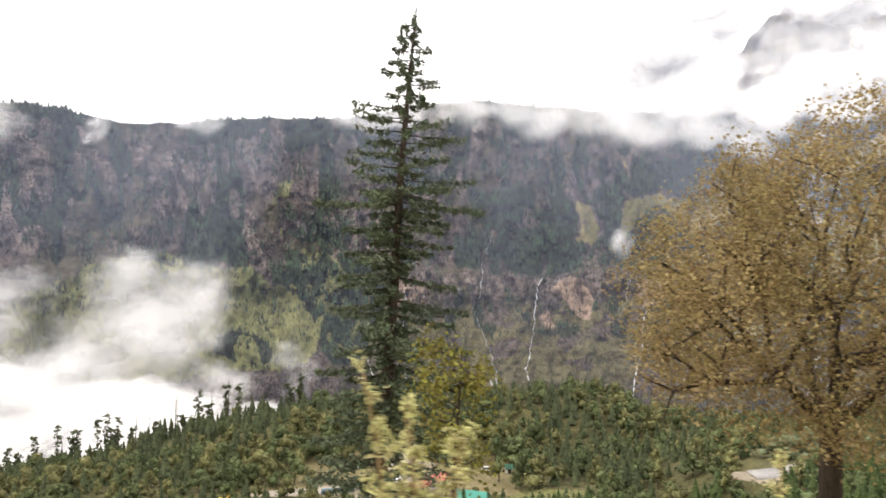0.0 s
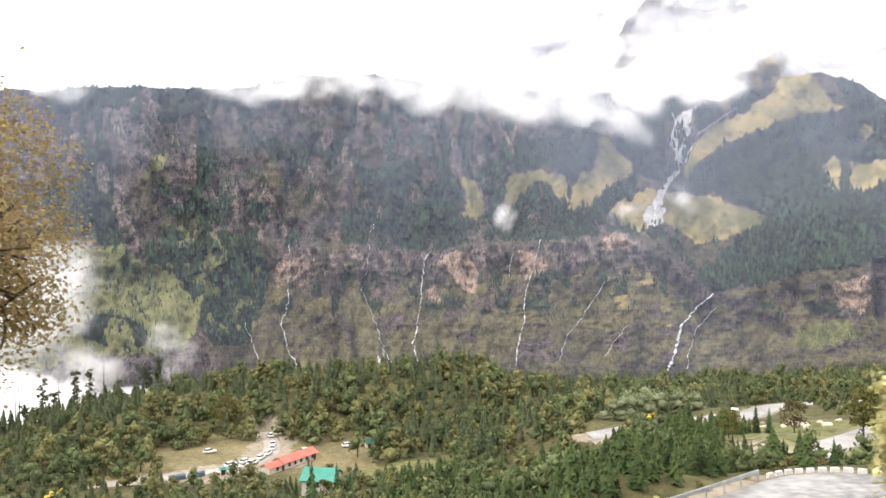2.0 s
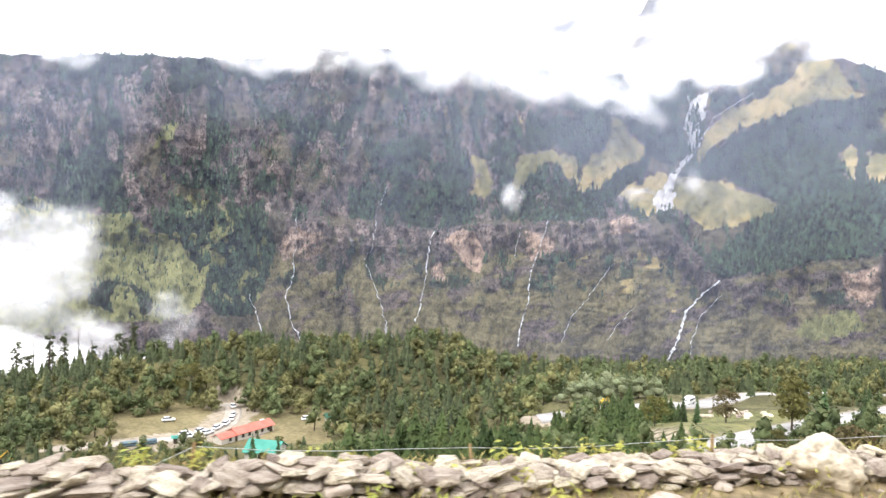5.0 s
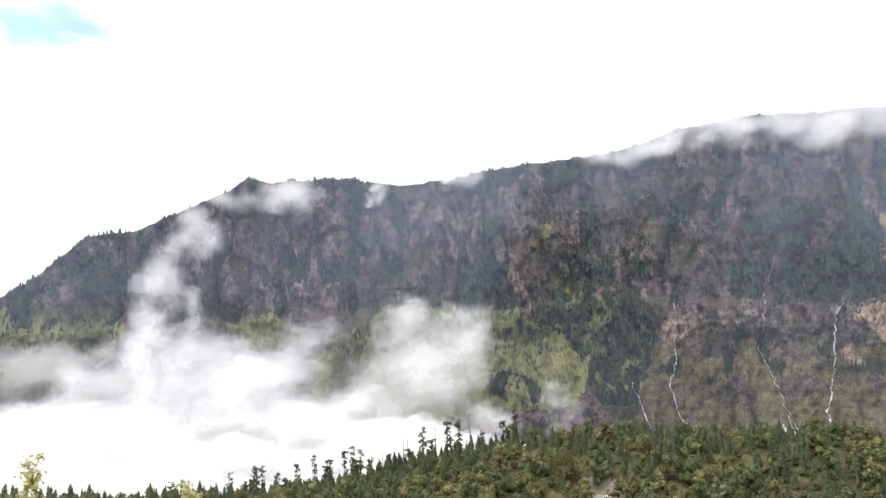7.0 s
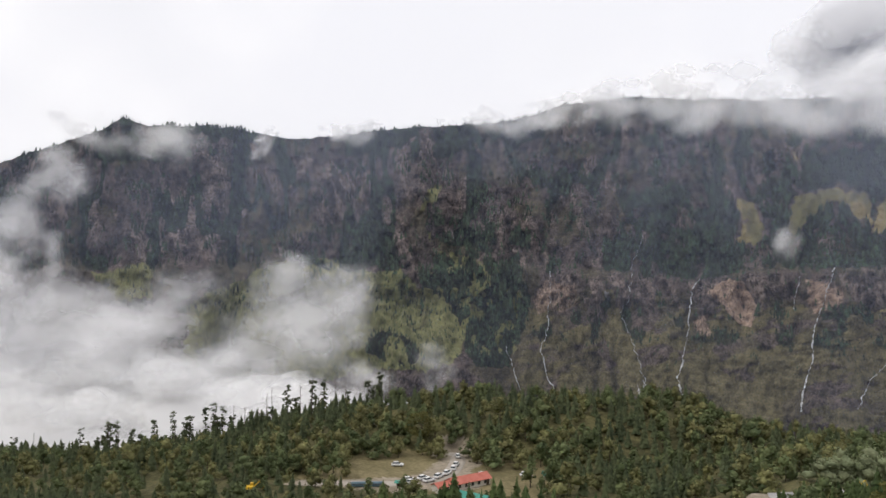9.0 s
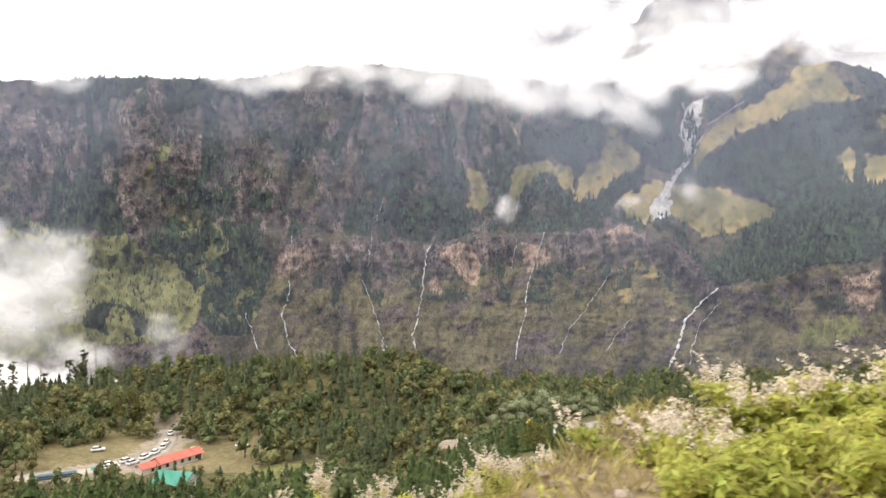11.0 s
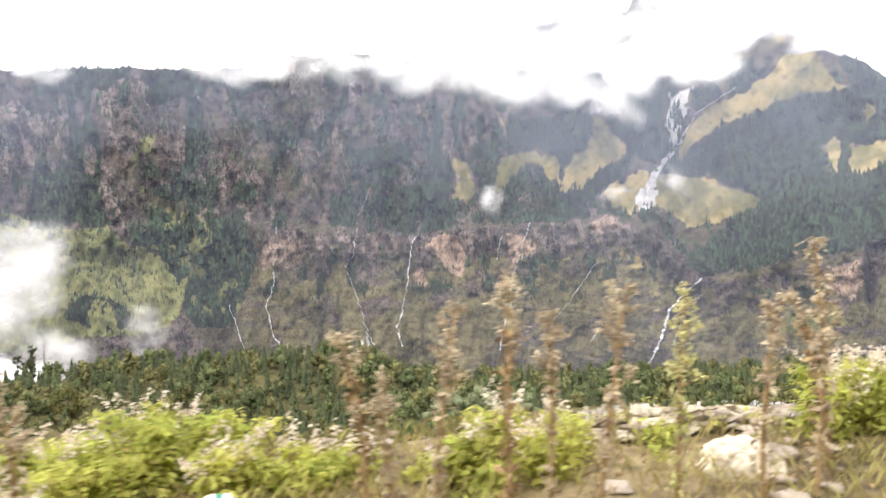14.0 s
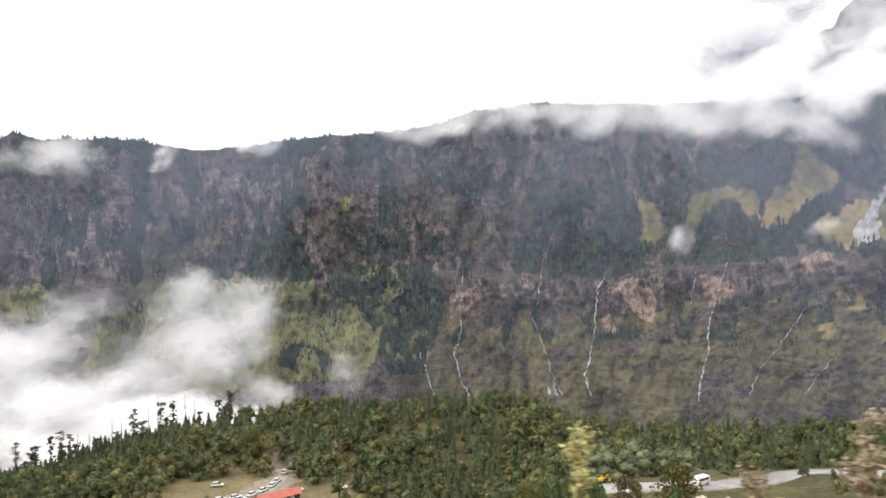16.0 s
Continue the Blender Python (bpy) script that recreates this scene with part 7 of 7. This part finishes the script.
def bush(x, s, w, top, leaves, plumes, seed, label):
    """A leafy perennial with pale feathery plumes; top is its height against a car driver's eye."""
    rng = np.random.default_rng(seed)
    y = float(track_y(x)) + s
    z = float(land(np.array([x]), np.array([y]))[0])
    base = new("flowering_bush")
    h = max(0.12, float(track_z(x)) + top - z - (0.17 if plumes > 0.2 else 0.03))
    n = max(12, int(w * 26))
    foot = np.stack([rng.normal(0, 0.34, n) * w, rng.normal(0, 0.2, n) * w], 1)
    dome = 1 - 0.55 * np.clip((foot[:, 0] / (0.75 * w)) ** 2 + (foot[:, 1] / (0.6 * w)) ** 2, 0, 1)
    tall = h * dome * rng.uniform(0.72, 1.1, n)
    stems, cs, ns, pl = [], [], [], []
    for i in range(n):
        lean = rng.normal(0, 0.13, 2) + foot[i] * 0.18
        tip = np.array([foot[i, 0] + lean[0], foot[i, 1] + lean[1], tall[i]])
        root = np.array([foot[i, 0], foot[i, 1], -0.12])
        mid = (root + tip) / 2 + np.array([*rng.normal(0, 0.03, 2), 0])
        stems.append(tube_arrays([root, mid, tip], [0.008, 0.006, 0.004], 4))
        k = leaves // n
        u = rng.uniform(0.12, 1.0, k) ** 0.8
        a = rng.uniform(0, 6.28, k)
        r = rng.uniform(0.03, 0.13, k) * (1.3 - 0.6 * u)
        c = root + (tip - root) * u[:, None] + np.stack([np.cos(a) * r, np.sin(a) * r, 0.03 + 0 * a], 1)
        cs.append(c)
        ns.append(np.stack([np.cos(a) * 0.6, np.sin(a) * 0.6, 0 * a + 1.0], 1))
        if rng.uniform() < plumes * (1.3 if foot[i, 1] > -0.04 * w else 0.35):
            for _ in range(5 if plumes > 0.75 else 3):
                q = int(rng.uniform(44, 70))
                out = np.array([*(rng.normal(0, 0.55, 2) + foot[i] * 0.5), 1.0])
                t = rng.uniform(0, 1, q)
                ln = rng.uniform(0.12, 0.22)
                pl.append(tip - [0, 0, 0.05] + out * (t * ln)[:, None] + rng.normal(0, 0.022, (q, 3)) * (1.2 - 0.8 * t)[:, None])
    tagged(put("stems", np_mesh("stems", *merge(stems)), M_STALK, base), kind="stuff")
    tagged(put("leaves", np_mesh("leaves", *leaf_arrays(np.concatenate(cs), 0.023, rng, np.concatenate(ns), long=2.5, fold=0.15)), M_LEAF_BUSH, base), "lance-shaped yellow-green leaves", kind="stuff")
    if pl:
        tagged(put("plume_spray", np_mesh("plume_spray", *leaf_arrays(np.concatenate(pl), 0.012, rng, long=2.0)), M_PLUME, base), "feathery cream-white flower plumes", kind="stuff")
    base.location = (x, y, z)
    return tagged(base, label, "bush", "flowering bushes on the verge")


def tall_weed(x, s, top, kind, seed):
    """A tall single stalk with side shoots: dry brown seed heads or pale yellow-green tufts."""
    rng = np.random.default_rng(seed)
    y = float(track_y(x)) + s
    z = float(land(np.array([x]), np.array([y]))[0])
    base = new("tall_weed")
    h = max(0.2, float(track_z(x)) + top - z)
    top = np.array([rng.normal(0, 0.06), rng.normal(0, 0.06), h])
    bend = rng.normal(0, 0.02, 2)

    def at(t):
        return np.array([top[0] * t**2 + bend[0] * math.sin(3.1 * t), top[1] * t**2 + bend[1] * math.sin(3.1 * t), h * t])

    stalk = tube_arrays([at(t) for t in np.linspace(-0.05, 1.0, 7)], np.linspace(0.014, 0.004, 7), 5)
    ch, heads, leaves, facing = [], [], [], []
    # curled leaves hang close round the stalk
    for k in range(int(50 + h * 60)):
        t = rng.uniform(0.08, 0.86)
        a, r = rng.uniform(0, 6.28), rng.uniform(0.01, 0.05) * (1.25 - 0.6 * t)
        leaves.append(at(t) + [math.cos(a) * r, math.sin(a) * r, -0.4 * r])
        facing.append([math.cos(a), math.sin(a), 0.4])
    # branching shoots end in ragged tufts
    for k in range(int(7 + h * 5)):
        t = rng.uniform(0.55, 1.0)
        a = rng.uniform(0, 6.28)
        ln = rng.uniform(0.04, 0.1) * (1.4 - t)
        p0 = at(t)
        p1 = p0 + np.array([math.cos(a) * ln, math.sin(a) * ln, ln * rng.uniform(0.9, 1.7)])
        ch.append(tube_arrays([p0, (p0 + p1) / 2 - [0, 0, 0.008], p1], [0.004, 0.003, 0.002], 4))
        heads.append(p1 + rng.normal(0, 0.016, (22, 3)))
    heads.append(np.array([at(t) for t in np.linspace(0.8, 1.02, 40)]) + rng.normal(0, 0.014, (40, 3)))
    put("stalk", np_mesh("stalk", *stalk), M_STALK, base)
    tagged(put("shoot_spray", np_mesh("shoot_spray", *merge(ch)), M_STALK, base), kind="stuff")
    tagged(put("seed_fluff", np_mesh("seed_fluff", *leaf_arrays(np.concatenate(heads), 0.014, rng, long=1.8)), M_SEED if kind == "dry" else M_WEED, base), kind="stuff")
    tagged(put("leaves", np_mesh("leaves", *leaf_arrays(np.array(leaves), 0.02, rng, np.array(facing), long=2.4, fold=0.35)), M_SEED if kind == "dry" and seed % 3 else M_STALK if kind == "dry" else M_WEED, base), kind="stuff")
    base.location = (x, y, z)
    return tagged(base, "tall dry brown weed with ragged seed heads" if kind == "dry" else "tall pale yellow-green weed with tufted top", "weed", "weeds on the verge")


def make_litter():
    """Withered leaves on the bare verge, and small leafy seedlings between the stones."""
    rng = np.random.default_rng(17)
    x = np.concatenate([rng.uniform(23.5, 37, 4000), rng.uniform(50.5, 81, 9000)])
    y = track_y(x) + rng.uniform(1.4, 4.4, len(x))
    p = np.stack([x, y, land(x, y) + 0.008], 1)
    tagged(put("leaf_litter", np_mesh("leaf_litter", *leaf_arrays(p, 0.017, rng, np.tile([0, 0, 1.0], (len(p), 1)), long=1.7, fold=0.3)), M_STALK), "withered brown leaves strewn over the verge", "leaf litter", kind="stuff")
    x = np.concatenate([rng.uniform(24, 36.5, 420), rng.uniform(51, 81, 1100)])
    y = track_y(x) + rng.uniform(1.6, 4.2, len(x))
    ok = fbm(x / 1.1, y / 1.1, 3, 21) > 0.46
    x, y = x[ok], y[ok]
    c = np.repeat(np.stack([x, y, land(x, y)], 1), 16, 0)
    a, r = rng.uniform(0, 6.28, len(c)), rng.uniform(0.01, 0.08, len(c))
    c = c + np.stack([np.cos(a) * r, np.sin(a) * r, rng.uniform(0.02, 0.11, len(c))], 1)
    tagged(put("undergrowth", np_mesh("undergrowth", *leaf_arrays(c, 0.02, rng, np.stack([np.cos(a) * 0.5, np.sin(a) * 0.5, 0 * a + 1], 1), long=2.3, fold=0.15)), M_LEAF_BUSH), "low yellow-green seedlings on the verge", "plants", kind="stuff")


make_grass()
make_litter()
B = "yellow-green bush topped with cream-white flower plumes"
for i, (x, s, w, top, lv, pl) in enumerate([
    (49.7, 6.0, 0.8, -1.85, 1300, 1.0), (50.4, 6.1, 0.8, -1.95, 1300, 1.0), (51.1, 6.0, 0.8, -1.9, 1300, 1.0), (51.7, 5.8, 0.7, -1.85, 1000, 1.0), (51.85, 3.3, 0.35, -0.98, 900, 0.9), (52.3, 3.3, 0.5, -0.78, 1500, 0.8), (52.8, 3.3, 0.5, -0.82, 1200, 0.7), (51.75, 2.7, 0.35, -1.0, 700, 0.1), (52.3, 2.6, 0.4, -0.95, 900, 0.1), (52.8, 2.7, 0.4, -0.98, 800, 0.1), (53.4, 2.7, 0.35, -1.05, 700, 0.05), (54.0, 2.6, 0.4, -1.02, 800, 0.05), (54.6, 2.6, 0.4, -1.04, 800, 0.05), (53.55, 3.3, 0.6, -0.78, 1300, 0.9), (54.15, 3.2, 0.8, -0.70, 1800, 0.55), (54.8, 3.2, 0.7, -0.76, 1500, 0.4),
    (55.4, 3.3, 0.5, -1.06, 900, 0.15), (56.0, 3.3, 0.35, -1.22, 500, 0.0), (58.85, 2.75, 0.16, -1.3, 170, 0.0), (59.2, 2.85, 0.16, -1.3, 170, 0.0),
    (60.25, 3.5, 0.4, -0.94, 800, 1.0), (60.6, 3.5, 0.5, -0.86, 1200, 1.0), (61.05, 3.6, 0.6, -0.77, 1600, 0.9), (61.5, 3.6, 0.6, -0.76, 1600, 0.8), (61.9, 3.6, 0.6, -0.84, 1300, 0.8), (62.5, 3.6, 0.6, -0.92, 1200, 0.5), (63.2, 3.6, 0.6, -0.90, 1200, 0.5), (63.9, 3.5, 0.6, -0.90, 1200, 0.5), (64.6, 3.4, 0.7, -0.92, 1300, 0.4),
    (65.2, 3.4, 0.8, -0.80, 1600, 0.4), (65.9, 3.5, 0.9, -0.72, 1800, 0.3), (66.5, 3.6, 0.9, -0.70, 1800, 0.3), (67.1, 3.5, 0.6, -0.90, 1100, 0.3), (64.9, 2.9, 0.5, -1.05, 700, 0.05), (65.9, 2.9, 0.5, -1.0, 800, 0.1), (68.3, 3.3, 0.6, -0.78, 1100, 0.5), (70.2, 3.3, 0.6, -0.66, 1200, 0.4),
    (71.3, 3.2, 0.5, -0.86, 900, 0.7), (71.8, 3.1, 0.5, -0.76, 1000, 0.7), (72.5, 3.2, 0.7, -0.68, 1300, 0.4), (73.2, 3.0, 0.5, -0.78, 900, 0.3), (74.2, 3.0, 0.4, -0.86, 600, 0.8), (74.9, 3.1, 0.5, -0.76, 900, 0.6), (75.5, 3.1, 0.6, -0.70, 1100, 0.5), (76.1, 3.1, 0.6, -0.70, 1100, 0.5), (76.7, 3.0, 0.5, -0.86, 800, 0.4)]):
    bush(x, s, w, top, lv * 3, pl, 200 + i, B if pl > 0.25 else "low yellow-green leafy plant on the verge")
for i, (x, s, w, top, lv) in enumerate([(29.9, 2.7, 0.5, -1.1, 500), (30.6, 2.9, 0.6, -1.04, 600), (31.3, 2.9, 0.6, -1.04, 600), (22.6, 3.6, 0.5, -1.95, 500), (23.3, 3.2, 0.5, -1.7, 500)]):
    bush(x, s, w, top, lv * 2, 0.0, 300 + i, "low yellow-green leafy plant on the verge")
for i, (x, s, top, kind) in enumerate([
    (-0.34, 2.6, -0.36, "pale"), (-0.22, 2.7, -0.5, "pale"), (-0.05, 2.6, -0.58, "pale"), (0.5, 3.6, -1.2, "pale"), (1.65, 2.6, -0.9, "dry"), (1.85, 3.9, -1.0, "pale"), (2.3, 3.6, -1.2, "pale"), (4.0, 3.4, -1.4, "pale"), (1.66, 2.4, -0.29, "pale"), (2.12, 2.6, -0.25, "pale"), (2.2, 2.7, -0.5, "pale"), (4.9, 2.6, -0.46, "pale"), (5.03, 2.6, -0.53, "pale"), (5.13, 2.7, -0.62, "pale"), (4.82, 2.7, -0.7, "pale"), (12.88, 2.0, -0.44, "pale"), (13.0, 2.0, -0.5, "pale"), (6.6, 2.8, -1.1, "dry"), (7.0, 3.0, -1.1, "pale"),
    (8.33, 2.7, -0.28, "pale"), (8.45, 2.7, -0.4, "pale"), (8.22, 2.8, -0.5, "pale"), (12.4, 3.2, -1.3, "pale"), (29.7, 3.0, -0.61, "pale"), (30.55, 3.0, -0.61, "pale"), (31.39, 3.0, -0.73, "pale"),
    (57.15, 2.9, -0.52, "dry"), (57.4, 2.9, -0.58, "dry"), (57.6, 2.9, -0.56, "dry"), (62.3, 2.7, -0.22, "dry"), (62.4, 2.9, -0.3, "pale"), (62.8, 2.7, -0.34, "pale"), (63.1, 2.7, -0.45, "dry"), (63.4, 2.8, -0.24, "dry"), (63.6, 2.7, -0.22, "dry"), (63.75, 2.9, -0.3, "dry"), (63.98, 2.9, -0.44, "dry"), (64.13, 2.9, -0.46, "dry"), (64.6, 3.0, -0.75, "dry"),
    (65.95, 2.8, -0.45, "pale"), (66.25, 2.7, -0.38, "dry"), (67.5, 2.8, -0.42, "dry"), (67.65, 2.9, -0.6, "dry"), (67.8, 2.7, -0.33, "dry"), (68.1, 2.6, -0.24, "dry"), (68.3, 2.8, -0.4, "dry"), (68.45, 2.6, -0.25, "dry"), (68.85, 2.7, -0.32, "pale"), (69.2, 2.6, -0.36, "dry"), (69.45, 2.6, -0.12, "dry"), (69.65, 2.8, -0.4, "dry"),
    (70.65, 2.8, -0.18, "pale"), (71.55, 2.8, -0.5, "pale"), (71.95, 2.8, -0.42, "pale"), (72.35, 2.8, -0.4, "dry"), (72.7, 2.8, -0.36, "dry"), (73.0, 2.9, -0.58, "pale"), (73.65, 2.9, -0.6, "dry"), (73.95, 2.9, -0.45, "dry"), (74.05, 3.0, -0.55, "pale"), (77.52, 3.0, -0.76, "pale"), (77.85, 3.0, -0.7, "pale"), (81.14, 2.8, -0.6, "pale"), (82.2, 2.7, -0.6, "dry"), (82.35, 2.8, -0.66, "dry"), (81.8, 2.8, -0.84, "dry")]):
    tall_weed(x, s, top, kind, 400 + i)


def make_bottle():
    """A discarded drinks bottle lying in the weeds."""
    x, s = 66.84, 3.2
    y = float(track_y(x)) + s
    base = new("plastic_bottle")
    prof = [(-0.13, 0.0), (-0.13, 0.036), (-0.10, 0.042), (-0.03, 0.040), (0.04, 0.042), (0.08, 0.034), (0.11, 0.016), (0.13, 0.015)]
    ang = np.linspace(0, 2 * np.pi, 14, endpoint=False)
    v = np.array([[px, r * math.cos(a), r * math.sin(a)] for px, r in prof for a in ang])
    i = np.arange(len(prof) - 1)[:, None] * 14 + np.arange(14)[None]
    j = np.arange(len(prof) - 1)[:, None] * 14 + (np.arange(14)[None] + 1) % 14
    put("body", np_mesh("body", v, np.stack([i, j, j + 14, i + 14], -1).reshape(-1, 4), True), M_WHITE, base)
    bm = bmesh.new()
    bmesh.ops.create_cone(bm, cap_ends=True, segments=14, radius1=0.0435, radius2=0.0435, depth=0.06, matrix=Matrix.Translation((-0.03, 0, 0)) @ Matrix.Rotation(radians(90), 4, "Y"))
    part("label", bm, M_TEALROOF, base, "turquoise paper band")
    bm = bmesh.new()
    bmesh.ops.create_cone(bm, cap_ends=True, segments=12, radius1=0.017, radius2=0.016, depth=0.022, matrix=Matrix.Translation((0.138, 0, 0)) @ Matrix.Rotation(radians(90), 4, "Y"))
    part("cap", bm, M_TEALROOF, base)
    base.matrix_basis = pose(x, y, float(land(np.array([x]), np.array([y]))[0]) + 0.05, 0, 6, 170) @ Matrix.Scale(0.62, 4)
    tagged(base, "white plastic bottle with a turquoise band, thrown away", "bottle")


make_bottle()


def make_stake():
    """A thin weathered stake leaning out of the bushes."""
    x, s = 61.75, 4.3
    y, e = float(track_y(x)) + s, float(track_z(x))
    z = float(land(np.array([x]), np.array([y]))[0])
    v, f = tube_arrays([[0.3, 0, z - 0.1], [0.05, 0.02, e - 1.05], [-0.2, 0.03, e - 0.85]], [0.013, 0.012, 0.009], 7)
    ob = put("stake", np_mesh("stake", v - [0, 0, z], f, True), M_STALK)
    ob.location = (x, y, z)
    tagged(ob, "thin weathered wooden stake leaning among bushes", "stake")


make_stake()


def make_wire_fence():
    """A slack wire on thin stakes behind the low stone wall."""
    base = new("wire_fence")
    xs = np.array([24.4, 25.8, 27.2, 28.6, 30.0, 31.2])
    ys = track_y(xs) + 3.42
    zs = land(xs, ys)
    o = np.array([xs[0], ys[0], zs[0]])
    line = []
    for i, (x, y, z) in enumerate(zip(xs, ys, zs)):
        lean = 0.03 * math.sin(i * 2.1)
        foot, top = np.array([x, y, z - 0.1]) - o, np.array([x + lean, y, z + 0.13 + 0.02 * math.cos(i * 1.7)]) - o
        put("post", np_mesh("post", *tube_arrays([foot, (foot + top) / 2, top], [0.011, 0.010, 0.008], 6)), M_STALK, base)
        if line:
            mid = (line[-1] + top) / 2 - [0, 0, 0.03]
            line += [line[-1] * 0.5 + mid * 0.5 - [0, 0, 0.008], mid, mid * 0.5 + top * 0.5 - [0, 0, 0.008]]
        line.append(top - [0, 0, 0.02])
    put("wire", np_mesh("wire", *tube_arrays(line, np.full(len(line), 0.0018), 5)), M_STEEL, base, "slack grey wire")
    base.location = o
    tagged(base, "slack wire fence on thin stakes behind stones", "fence")


make_wire_fence()
